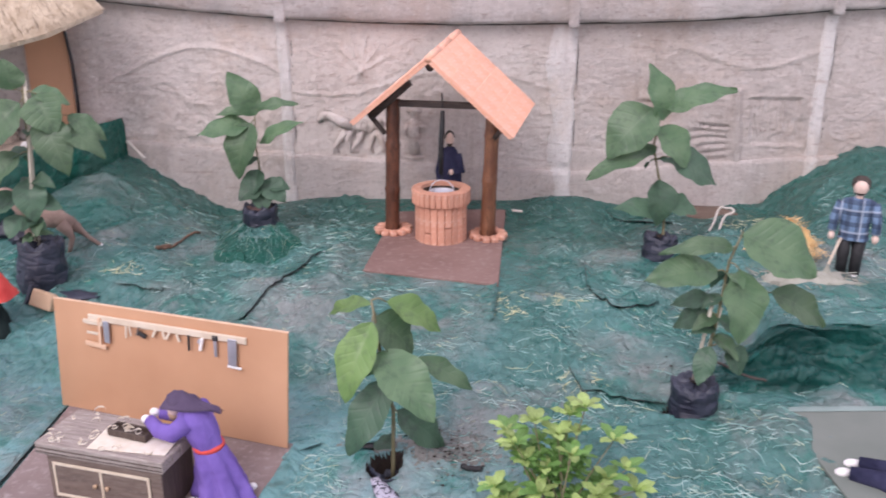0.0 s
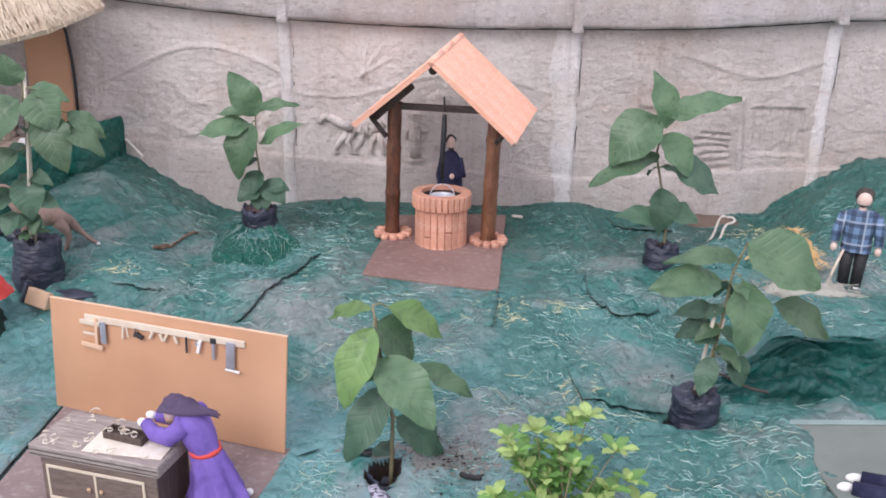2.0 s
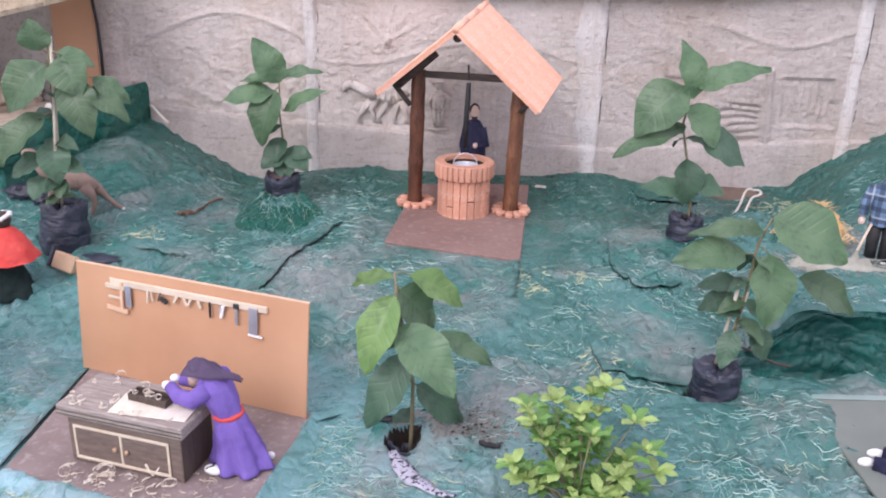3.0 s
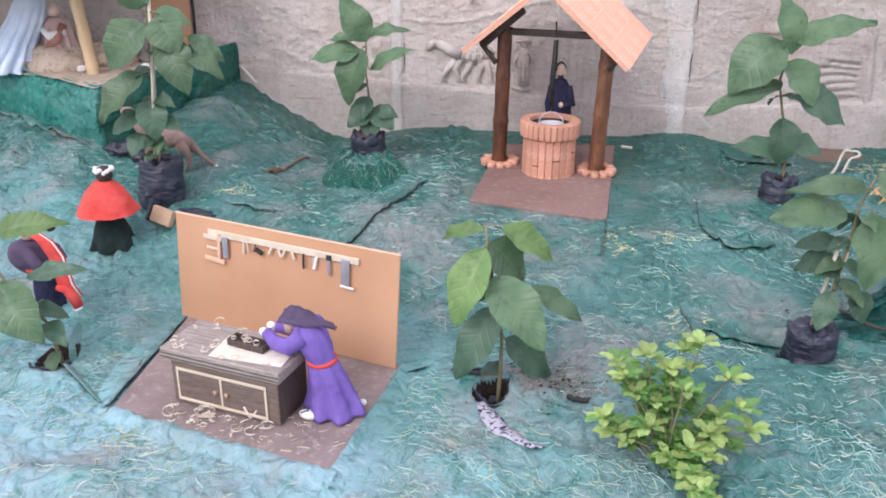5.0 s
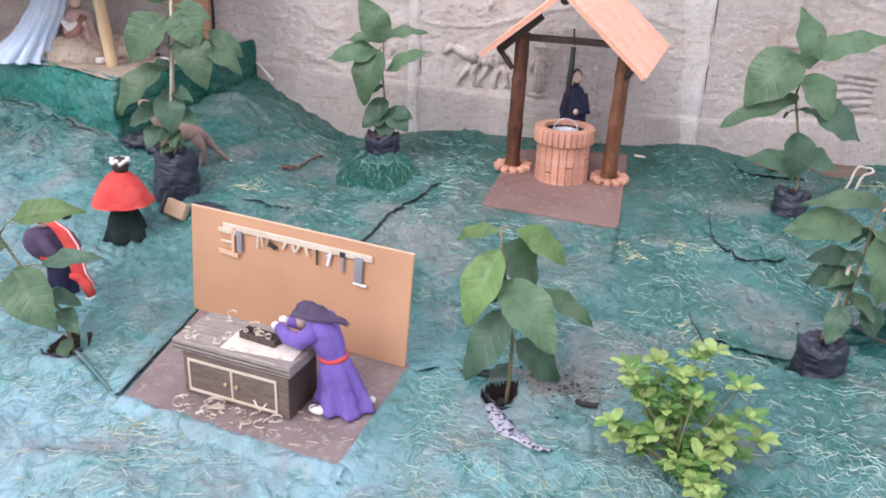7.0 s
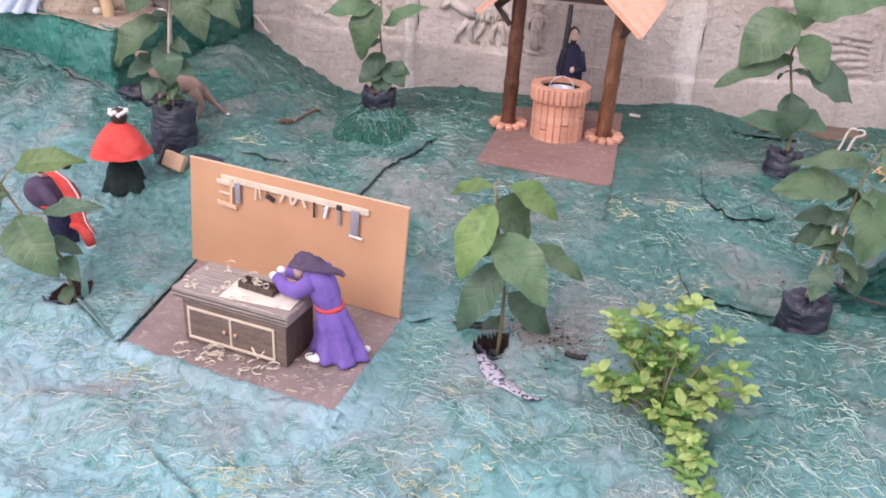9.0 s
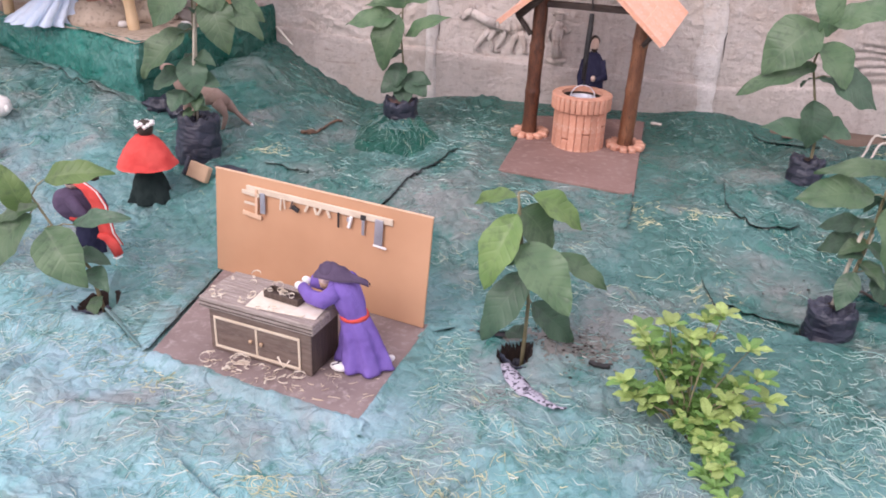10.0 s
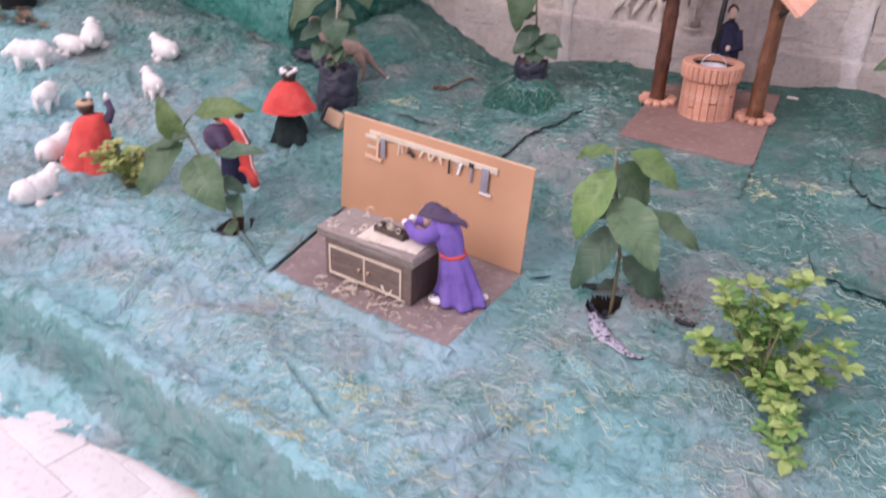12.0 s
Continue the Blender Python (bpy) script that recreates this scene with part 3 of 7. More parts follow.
def g(x, y):
    """Height of the papered bed, without its crumples."""
    z = 0.06 * smooth_step(2.6, 3.15, y) + (0.035 * smooth_step(-0.75, -0.45, x) - 0.025 * smooth_step(-0.55, -0.85, x)) * smooth_step(3.75, 4.0, y)
    left = 0.23 * max(0.0, y - 2.75)
    far = smooth_step(3.3, 4.0, y)
    w = min(max((-0.70 - 0.16 * far - x) / (0.46 - 0.06 * far), 0.0), 1.0)
    z = z * (1 - w) + max(left, 0.0) * w
    # right terrace and the mound behind it
    t = smooth_step(0.78, 0.92, x + 0.12 * (y - 2.7)) * smooth_step(2.63, 2.72, y)
    z = z * (1 - t) + 0.125 * t
    dip = smooth_step(0.55, 0.8, x) * smooth_step(3.35, 3.7, y)
    z -= 0.075 * dip * (1 - smooth_step(1.25, 1.4, x))
    z += (0.30 - 0.11) * smooth_step(1.28, 1.72, x) * smooth_step(3.25, 3.9, y)
    # front edge falls to the paving
    e = edge_y(x) + 0.014 * noise.noise(Vector((x * 8, 0.2, 1))) + 0.008 * noise.noise(Vector((x * 27, 0.2, 4)))
    w = edge_w(x)
    z -= 0.098 * smooth_step(e + 0.008, e - 0.024, y) + 0.039 * smooth_step(e - 0.03, e - w, y)
    z += 0.012 * math.exp(-((y - e - 0.035) / 0.032) ** 2) - 0.010 * math.exp(-((y - e - 0.13) / 0.05) ** 2)
    # gentle swells
    z += 0.012 * noise.noise(Vector((x * 2.1, y * 2.1, 0.3))) * (1 - smooth_step(0.25, 0.0, abs(x + 0.6) - 0.25) * smooth_step(0.15, 0.0, abs(y - 2.2) - 0.25))
    # mound that wraps the second plant's pot, hollows round the sunken bags
    a = math.atan2(y - 3.53, x + 0.66)
    r = math.hypot((x + 0.66) / 0.155, (y - 3.53) / 0.15) * (1 + 0.08 * math.sin(5 * a))
    z += 0.055 * (1 - smooth_step(0.25, 1.0, r)) * (1 + 0.07 * math.sin(13 * a))
    z -= 0.035 * math.exp(-(((x - 0.60) / 0.10) ** 2 + ((y - 2.53) / 0.08) ** 2))
    for hole in HOLES:
        z -= hole[5] * (1 - smooth_step(0.50, 1.0, hole_reach(hole, x, y)))

    return z


FOLDS = [((-1.108, 2.01), (-1.14, 1.79), 0.018), ((-0.674, 1.773), (-0.535, 1.664), 0.014), ((-0.337, 1.527), (-0.23, 1.727), 0.018), ((-0.23, 1.727), (-0.137, 1.851), 0.022), ((-1.30, 2.62), (-1.02, 2.86), 0.012), ((0.02, 2.72), (0.30, 2.80), 0.008), ((-1.7, 2.95), (-1.42, 3.22), 0.012), ((0.12, 2.35), (0.42, 2.22), 0.008), ((-0.25, 2.62), (-0.02, 2.88), 0.008)]


def fold(x, y):
    """Long straight creases pressed into the paper."""
    z = 0.0
    for (x0, y0), (x1, y1), depth in FOLDS:
        dx, dy = x1 - x0, y1 - y0
        ln = math.hypot(dx, dy)
        t = ((x - x0) * dx + (y - y0) * dy) / (ln * ln)
        if -0.1 < t < 1.1:
            d = ((x - x0) * dy - (y - y0) * dx) / ln + 0.010 * noise.noise(Vector((x * 14, y * 14, 5)))
            if abs(d) < 0.05:
                z += depth * min(1.0, 6 * (t + 0.1), 6 * (1.1 - t)) * (0.7 * math.exp(-((d - 0.012) / 0.010) ** 2) - math.exp(-(d / 0.006) ** 2))
    return z


def streaks(x, y):
    """Wrinkles that run one way in each sheet of paper."""
    m1 = noise.noise(Vector((x * 1.6, y * 1.6, 31)))
    m2 = noise.noise(Vector((x * 1.6, y * 1.6, 47)))
    z = 0.0
    for k, (c, s) in enumerate(((0.94, 0.34), (0.42, 0.91), (-0.57, 0.82))):
        wgt = (m1, m2, -m1 - m2)[k]
        if wgt > -0.12:
            u, v = x * c + y * s, y * c - x * s
            z -= min(1.0, (wgt + 0.12) * 3.0) * (0.010 * abs(noise.noise(Vector((u * 9, v * 26, k)))) + 0.006 * abs(noise.noise(Vector((u * 17, v * 55, k + 9)))))
    return z


def crumple(x, y):
    a = noise.noise(Vector((x * 7, y * 7, 1.7)))
    b = abs(noise.noise(Vector((x * 15, y * 11, 4.1))))
    c = abs(noise.noise(Vector((x * 34, y * 30, 7.7))))
    flat = smooth_step(0.02, 0.10, max(abs(x + 0.61) - 0.30, abs(y - 2.23) - 0.28)) * smooth_step(0.02, 0.08, max(abs(x - 0.02) - 0.28, abs(y - 3.55) - 0.42))
    d = abs(noise.noise(Vector((x * 4.2 + y * 2.0, y * 5.0 - x * 1.5, 9.3))))
    f = abs(noise.noise(Vector((x * 62 + y * 17, y * 66, 3.3))))
    crush = 0.30 + 0.95 * smooth_step(-0.25, 0.35, noise.noise(Vector((x * 2.3, y * 2.3, 12))))
    big = 0.5 - abs(noise.noise(Vector((x * 3.1 - y * 1.2, y * 3.6 + x * 0.8, 21)))) * 2.2
    return flat * (fold(x, y) + streaks(x, y) * crush + 0.016 * big + 0.003 + 0.011 * a + crush * (0.004 - 0.017 * b - 0.010 * c - 0.006 * f) + 0.018 * max(0.0, 0.16 - d) / 0.16 * (0.5 + a) + 0.009)


def build_ground():
    step = 0.0078
    xs = np.concatenate([np.arange(-4.2, -2.7, 0.03), np.arange(-2.7, 1.8, step), np.arange(1.8, 3.4, 0.03)])
    n_y = 430
    vs, fs = [], []
    for i, x in enumerate(xs):
        e = edge_y(x) - edge_w(x) - 0.028
        for j in range(n_y):
            y = e + 0.24 * j / 90 if j < 90 else e + 0.24 + (WALL_Y + 0.01 - e - 0.24) * (j - 90) / (n_y - 91)
            lip = edge_y(x)
            tuck = 0.030 * math.exp(-((y - lip + 0.034) / 0.020) ** 2) * (1 + 0.8 * noise.noise(Vector((x * 17, 3, 3))))
            vs.append((x, y + tuck, g(x, y) + crumple(x, y)))
    for i in range(len(xs) - 1):
        for j in range(n_y - 1):
            a = i * n_y + j
            fs.append((a, a + n_y, a + n_y + 1, a + 1))
    me = mesh_from("ground", vs, fs, M_paper)
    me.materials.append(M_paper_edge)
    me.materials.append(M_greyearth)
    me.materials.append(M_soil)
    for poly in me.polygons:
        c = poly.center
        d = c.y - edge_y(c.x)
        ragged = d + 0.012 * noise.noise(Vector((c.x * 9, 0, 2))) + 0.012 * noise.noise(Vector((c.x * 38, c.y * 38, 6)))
        # front face: its shade is put into a deeper green paper tone
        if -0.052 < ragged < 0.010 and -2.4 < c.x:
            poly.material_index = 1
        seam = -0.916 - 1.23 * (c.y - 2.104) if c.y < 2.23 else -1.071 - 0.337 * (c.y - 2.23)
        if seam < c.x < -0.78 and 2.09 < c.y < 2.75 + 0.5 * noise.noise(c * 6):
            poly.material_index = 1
        for cx, cy, rx, ry in ((0.02, 2.31, 0.115, 0.075), (-0.13, 2.33, 0.07, 0.04),):
            if ((c.x - cx) / rx) ** 2 + ((c.y - cy) / ry) ** 2 < 0.75 + 1.5 * noise.noise(c * 16) + 0.9 * noise.noise(c * 50):
                poly.material_index = 2
        if any(hole_reach(hole, c.x, c.y) < 0.985 for hole in HOLES):
            poly.material_index = 3
    ob = new("ground", me)
    for name_, i in (("ground_end", 0), ("ground_end", len(xs) - 1)):
        line = [vs[i * n_y + j] for j in range(0, n_y, 6)] + [vs[i * n_y + n_y - 1]]
        m_ = len(line)
        end = new(name_, mesh_from(name_, [(x, y, z) for x, y, z in line] + [(x, y, -0.15) for x, y, z in line], [(j, j + 1, m_ + j + 1, m_ + j) for j in range(m_ - 1)], M_paper))
        tagged(end, "green painted paper over the end of the bed", "ground", kind="structure")
    tagged(ob, "raised bed covered in crumpled green painted paper", "ground", kind="structure")


build_ground()

# paving in front
pave = new("pavement", mesh_from("pavement", [(-40, -40, -0.1345), (40, -40, -0.1345), (40, 30, -0.1345), (-40, 30, -0.1345)], [(0, 1, 2, 3)], M_grout))
tagged(pave, "pale concrete block paving in front of the bed", "pavement", kind="structure")


# ---- the wall behind ----
JOINTS = [(-4.3, 1.20, 0.55), (-1.75, 0.925, 0.38), (-0.593, 0.800, 0.277), (0.502, 0.787, 0.207), (1.484, 0.838, 0.274), (3.5, 0.96, 0.30)]


def wall_relief(k, u, z):
    """Low relief of the cast panels."""
    r = 0.005 * noise.noise(Vector((u * 4, z * 4, k * 3.0))) + 0.003 * noise.noise(Vector((u * 15, z * 15, k)))
    r += 0.007 * max(0.0, noise.noise(Vector((u * 21, z * 24, k + 5.0))) - 0.1) * smooth_step(0.25, 0.36, z) * smooth_step(0.72, 0.50, z)

    r += 0.0035 * noise.noise(Vector((u * 38, z * 60, k + 2.0))) + 0.0025 * abs(noise.noise(Vector((u * 62, z * 70, k + 7.0))))

    def ridge(d, w, h):
        return h * math.exp(-(d / w) ** 2)

    if k == 1:
        r += ridge(z - (0.60 + 0.09 * math.cos((u + 0.90) * 5.5)), 0.007, 0.008) + 0.004 * (z < 0.60 + 0.09 * math.cos((u + 0.90) * 5.5))
        r += 0.007 * max(0, noise.noise(Vector((u * 16, z * 18, 2.2)))) * smooth_step(0.62, 0.5, z) * smooth_step(0.32, 0.38, z)
        r += 0.016 * max(0, noise.noise(Vector((u * 26, z * 24, 8.2))) - 0.08) * smooth_step(0.48, 0.40, z) * smooth_step(0.30, 0.34, z) * smooth_step(-1.32, -1.2, u)
    elif k == 2:
        r += ridge(z - (0.56 + 0.05 * math.sin(u * 6 + 1.0)), 0.007, 0.005)
        for q in range(5):
            a = 0.5 + q * 0.45
            d = (u + 0.30) * math.sin(a) - (z - 0.60) * math.cos(a)
            r += ridge(d, 0.007, 0.007) * smooth_step(0.14, 0.05, math.hypot(u + 0.30, z - 0.66))
    elif k == 3:
        for cx, cz, w, h, dep in ((1.325, 0.412, 0.100, 0.095, -0.010), (1.055, 0.39, 0.095, 0.11, 0.003), (0.80, 0.62, 0.035, 0.12, 0.004), (1.172, 0.385, 0.014, 0.150, 0.016)):
            d = max(abs(u - cx + 0.10 * (z - cz)) - w, abs(z - cz) - h)
            r += ridge(d, 0.006, 0.006) + dep * smooth_step(0.004, -0.004, d)
        for q in range(6):
            if 0.960 + 0.035 * (q % 3) < u < 1.145:
                r -= ridge(z - 0.262 - 0.027 * q - 0.006 * math.sin(u * 22 + q), 0.0050, 0.015)
        for q in range(7):
            if abs(z - 0.420 - 0.012 * math.sin(q * 2.1)) < 0.062:
                r += ridge(u - 1.250 - 0.026 * q - 0.12 * (z - 0.42) * (q - 3) / 3, 0.005, 0.007)
        r += ridge(z - (0.66 + 0.04 * math.sin(u * 9)), 0.010, 0.006) * smooth_step(0.85, 0.95, u)
    return r


wall = empty("wall_north", pose(0, 0, 0), "cast concrete panel wall with worn low reliefs", "wall", kind="structure")
for k in range(len(JOINTS) - 1):
    (x0, c0, l0), (x1, c1, l1) = JOINTS[k], JOINTS[k + 1]
    nx, nz = max(int((x1 - x0) / 0.008), 10), 90
    up_v, up_f, lo_v, lo_f = [], [], [], []
    for i in range(nx + 1):
        t = i / nx
        x = x0 + 0.02 + (x1 - x0 - 0.04) * t
        cap_z, line_z = c0 + (c1 - c0) * t, l0 + (l1 - l0) * t
        for j in range(nz + 1):
            z = line_z + (cap_z + 0.03 - line_z) * j / nz
            up_v.append((x, WALL_Y - wall_relief(k, x, z), z))
        for j in range(25):
            z = -0.15 + (line_z + 0.15) * j / 24
            lo_v.append((x, WALL_Y - 0.012 - 0.004 * noise.noise(Vector((x * 12, z * 9, 5))), z))
        up_v.append((x, WALL_Y + 0.14, cap_z + 0.03))
        lo_v.append((x, WALL_Y + 0.02, line_z + 0.002))
    for i in range(nx):
        for vv, ff, n in ((up_v, up_f, nz + 2), (lo_v, lo_f, 26)):
            for j in range(n - 1):
                a = i * n + j
                ff.append((a, a + n, a + n + 1, a + 1))
    part("panel", mesh_from("panel", up_v, up_f, M_wall if k < 3 else M_wall_shade), None, wall, "" if k < 3 else "greyer panel, its shade put into the colour")
    part("plinth", mesh_from("plinth", lo_v, lo_f, M_wall_low), None, wall, "darker damp plinth band")
    # coping: a thick worn beam on top of each panel
    prof = [(-0.03, 0.0), (-0.050, 0.004), (-0.057, 0.014), (-0.058, 0.055), (-0.057, 0.120), (-0.050, 0.152), (-0.030, 0.168), (0.05, 0.172), (0.14, 0.165), (0.14, 0.0)]
    cv, cf = [], []
    ns = 60
    for i in range(ns + 1):
        t = i / ns
        x = x0 + 0.006 + (x1 - x0 - 0.012) * t
        zc = c0 + (c1 - c0) * t - 0.012 * math.sin(math.pi * t)
        for a, b in prof:
            q = 0.005 * noise.noise(Vector((x * 6, a * 30, b * 30 + k))) + 0.003 * noise.noise(Vector((x * 25, a * 40, b * 40 + k)))
            cv.append((x, WALL_Y + a + q, zc + b + q))
    for i in range(ns):
        for j in range(len(prof)):
            a, b = i * len(prof) + j, i * len(prof) + (j + 1) % len(prof)
            cf.append((a, b, b + len(prof), a + len(prof)))
    cf += [tuple(range(len(prof))), tuple(ns * len(prof) + j for j in range(len(prof)))[::-1]]
    part("coping", mesh_from("coping", cv, cf, M_cap), None, wall, "grey weathered coping")
for x0, c0, l0 in JOINTS[1:5]:
    pv, pf = [], []
    for i in range(81):
        z = -0.15 + (c0 + 0.16) * i / 80
        wide = 0.060 if abs(x0 - 0.502) < 0.01 else 0.0
        wl = 0.026 + wide * (0.75 + 0.7 * noise.noise(Vector((z * 4, 1, 8)))) + (0.008 + 0.3 * wide) * noise.noise(Vector((z * 7, x0, 1))) + 0.005 * noise.noise(Vector((z * 24, x0, 2)))
        wr = 0.026 + 0.008 * noise.noise(Vector((z * 7, x0, 5))) + 0.005 * noise.noise(Vector((z * 24, x0, 6)))
        dep = 0.007 + (0.010 if z < l0 else 0.0) + 0.003 * noise.noise(Vector((z * 12, x0, 9)))
        for dx, dy in ((-wl, 0.004), (-wl * 0.8, -dep), (-wl * 0.2, -dep - 0.002), (wr * 0.4, -dep - 0.001), (wr * 0.85, -dep), (wr, 0.004)):
            pv.append((x0 + dx, WALL_Y + dy - (0.010 if z < l0 and dy > 0 else 0.0), z))
    for i in range(80):
        for j in range(5):
            a = i * 6 + j
            pf.append((a, a + 1, a + 7, a + 6))
    part("pilaster", mesh_from("pilaster", pv, pf, M_pilaster), None, wall, "pale smeared mortar strip between panels")
    for za, zb in ((0.30, 0.44), (0.52, 0.70)):
        crack = [(x0 + 0.030 + 0.004 * noise.noise(Vector((i, x0 * 9, 3))), WALL_Y - 0.0005, (za + (zb - za) * i / 9) * c0 / 0.78) for i in range(10)]
        part("crack", tube_mesh("crack", crack, [0.0005 + 0.0018 * math.sin(math.pi * i / 9) for i in range(10)], M_near_black, 5), None, wall, "dark crack")
    part("coping_joint", box_bm(0.040, 0.19, 0.178, (x0, WALL_Y + 0.030, c0 - 0.016), 0.008, seg=2), M_cap, wall)
for k in range(len(JOINTS) - 1):
    (x0, c0, l0), (x1, c1, l1) = JOINTS[k], JOINTS[k + 1]
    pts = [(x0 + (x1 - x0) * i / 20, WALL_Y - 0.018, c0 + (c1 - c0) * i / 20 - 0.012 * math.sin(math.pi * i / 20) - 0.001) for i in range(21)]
    part("grime_line", tube_mesh("grime_line", pts, 0.005, M_near_black, 6), None, wall, "dark line under the coping")

# ---- the wishing well ----
PAD = [(-0.245, 3.246, 0.069), (0.182, 3.130, 0.067), (0.268, 3.930, 0.080), (-0.160, 3.930, 0.080)]
bm = bmesh.new()
f = bm.faces.new([bm.verts.new(p) for p in PAD])
ext = bmesh.ops.extrude_face_region(bm, geom=[f])
bmesh.ops.translate(bm, vec=(0, 0, -0.010), verts=[v for v in ext["geom"] if isinstance(v, bmesh.types.BMVert)])
bmesh.ops.recalc_face_normals(bm, faces=bm.faces)
bmesh.ops.bevel(bm, geom=bm.edges[:], offset=0.0015, segments=1, affect="EDGES")
pad = part("base_board", bm, M_pad, None)
tagged(pad, "rust-brown board lying under the model well", "board")

WELL_M = pose(0.003, 3.605, 0.074, 0, 0, -11)
well = empty("wishing_well", WELL_M, "model well of salmon clay strips under a tiled roof", "well")


def bark_post(x, seed, lean=0.0, bark=M_post):
    pts, rad = [], []
    for i in range(57):
        t = i / 56
        pts.append((x + lean * t, 0.002 * math.cos(4 * t + seed), -0.02 + 0.500 * t))
        node = min(abs((t * 3.1 + seed) % 1.0 - 0.5), 0.2)
        rad.append(0.0262 - 0.002 * t + 0.0028 * math.exp(-(node / 0.05) ** 2) + 0.0006 * math.sin(23 * t + seed))
    return tube_mesh("post", pts, rad, bark, 14)


part("post", bark_post(-0.176, 0.4, 0.010), None, well)
part("post", bark_post(0.172, 2.1, 0.012, M_post_pale), None, well, "paler red-brown post")
part("tie_beam", box_bm(0.385, 0.022, 0.022, (-0.012, 0.0, 0.455), 0.003), M_darkwood, well, "dark timber tie beam")
for sx in (-1, 1):
    v, f = tube([(sx * 0.19, -0.02, 0.36), (sx * 0.245, -0.02, 0.425)], 0.009, 8)
    part("brace", mesh_from("brace", v, f, M_darkwood), None, well)
    v, f = tube([(sx * 0.240, -0.035, 0.422), (sx * 0.100, -0.035, 0.545)], 0.0150, 8)
    part("rafter", mesh_from("rafter", v, f, M_darkwood), None, well)
ROOF = pose(0.004, 0, 0.657, 9.0, 1.5, -6)
ridge_pole = part("ridge_pole", tube_mesh("ridge_pole", [(0, -0.135, -0.028), (0, 0.0, -0.027), (0, 0.17, -0.028)], 0.0155, [M_darkwood], 12), None, well, "round log with a sawn end", m=ROOF)

SLOPE = math.atan2(0.240, 0.280)
SL = math.hypot(0.240, 0.280)
tile_bm = bmesh.new()
bmesh.ops.create_cube(tile_bm, size=1)
bmesh.ops.scale(tile_bm, vec=(SL / 4 + 0.008, 0.0886, 0.005), verts=tile_bm.verts)
bmesh.ops.bevel(tile_bm, geom=tile_bm.edges[:], offset=0.0015, segments=1, affect="EDGES")
tile_me = bpy.data.meshes.new("roof_tile")
tile_bm.to_mesh(tile_me)
tile_bm.free()
tile_me.materials.append(M_rooftile)
rnd = random.Random(5)
for sx in (-1, 1):
    deck = box_bm(SL, 0.352, 0.013, (0, 0, -0.009), 0.001)
    slope_m = ROOF @ pose(sx * 0.140, 0.022, -0.120, 0, math.degrees(SLOPE) * sx, 0)
    slab = part("roof_slope", deck, M_rooftile, well, "salmon sheet under the tiles", m=slope_m)
    for i in range(4):
        for j in range(4):
            m = pose(sx * (-SL / 2 + SL / 4 * (i + 0.5)), -0.133 + 0.0889 * j + rnd.uniform(-0.0006, 0.0006), 0.0062 + rnd.uniform(0, 0.0008), 0, 0.9 * sx, rnd.uniform(-0.4, 0.4))
            part("roof_tile", tile_me, None, slab, m=m)
for j in range(3):
    v, f = tube([(0, -0.155 + 0.1190 * j, 0.003), (0, -0.0365 + 0.1190 * j, 0.003)], [0.0125, 0.0122], 12)
    part("ridge_tile", mesh_from("ridge_tile", v, f, M_rooftile), None, well, m=ROOF)

def lathe(profile, sides=28, centre=(0, 0)):
    vs, fs = [], []
    for r, z in profile:
        for k in range(sides):
            a = 2 * math.pi * k / sides
            vs.append((centre[0] + r * math.cos(a), centre[1] + r * math.sin(a), z))
    for i in range(len(profile) - 1):
        for k in range(sides):
            a, b = i * sides + k, i * sides + (k + 1) % sides
            fs.append((a, b, b + sides, a + sides))
    return vs, fs


# the ring of clay strips
RING = (0.012, -0.040)
ring = part("well_ring", tube_mesh("well_ring", [(RING[0], RING[1], -0.01), (RING[0], RING[1], 0.05)], 0.081, M_gap, 32), None, well, "dark joint core of the ring")
for k in range(22):
    a = 2 * math.pi * k / 22 + 0.05
    cuts = [(-0.012, 0.155)] if k % 3 else [(-0.012, 0.05 + 0.022 * ((k * 7) % 5)), (0.040 + 0.022 * ((k * 7) % 5), 0.103 - 0.022 * ((k * 7) % 5))]
    for z0, h in cuts:
        b = box_bm(0.0232, 0.014, h - 0.002, (0, 0, z0), 0.0025)
        part("clay_strip", b, M_terra, ring, m=pose(RING[0] + math.cos(a) * 0.0835, RING[1] + math.sin(a) * 0.0835, 0, 0, 0, math.degrees(a) + 90 + rnd.uniform(-3, 3)))
rim_v, rim_f = [], []
for k in range(40):
    a = 2 * math.pi * k / 40
    for r, z in ((0.070, 0.172), (0.070, 0.185), (0.097, 0.185), (0.097, 0.150), (0.081, 0.140), (0.081, 0.100)):
        rim_v.append((RING[0] + math.cos(a) * r, RING[1] + math.sin(a) * r, z))
for k in range(40):
    for j in range(5):
        a, b = k * 6 + j, ((k + 1) % 40) * 6 + j
        rim_f.append((a, b, b + 1, a + 1))
part("core", mesh_from("core", *lathe([(0.081, 0.05), (0.081, 0.145), (0.072, 0.170)], 32, RING), M_gap), None, well, "dark joint core of the ring")
part("rim", mesh_from("rim", rim_v, rim_f, M_terra, False), None, well, "smooth clay rim")
for k in range(30):
    a = 2 * math.pi * k / 30
    b = box_bm(0.0175, 0.011, 0.052, (0, 0, 0.1325), 0.003)
    part("rim_block", b, M_terra, ring, m=pose(RING[0] + math.cos(a) * 0.0975, RING[1] + math.sin(a) * 0.0975, 0, 0, 0, math.degrees(a) + 90 + rnd.uniform(-4, 4)))
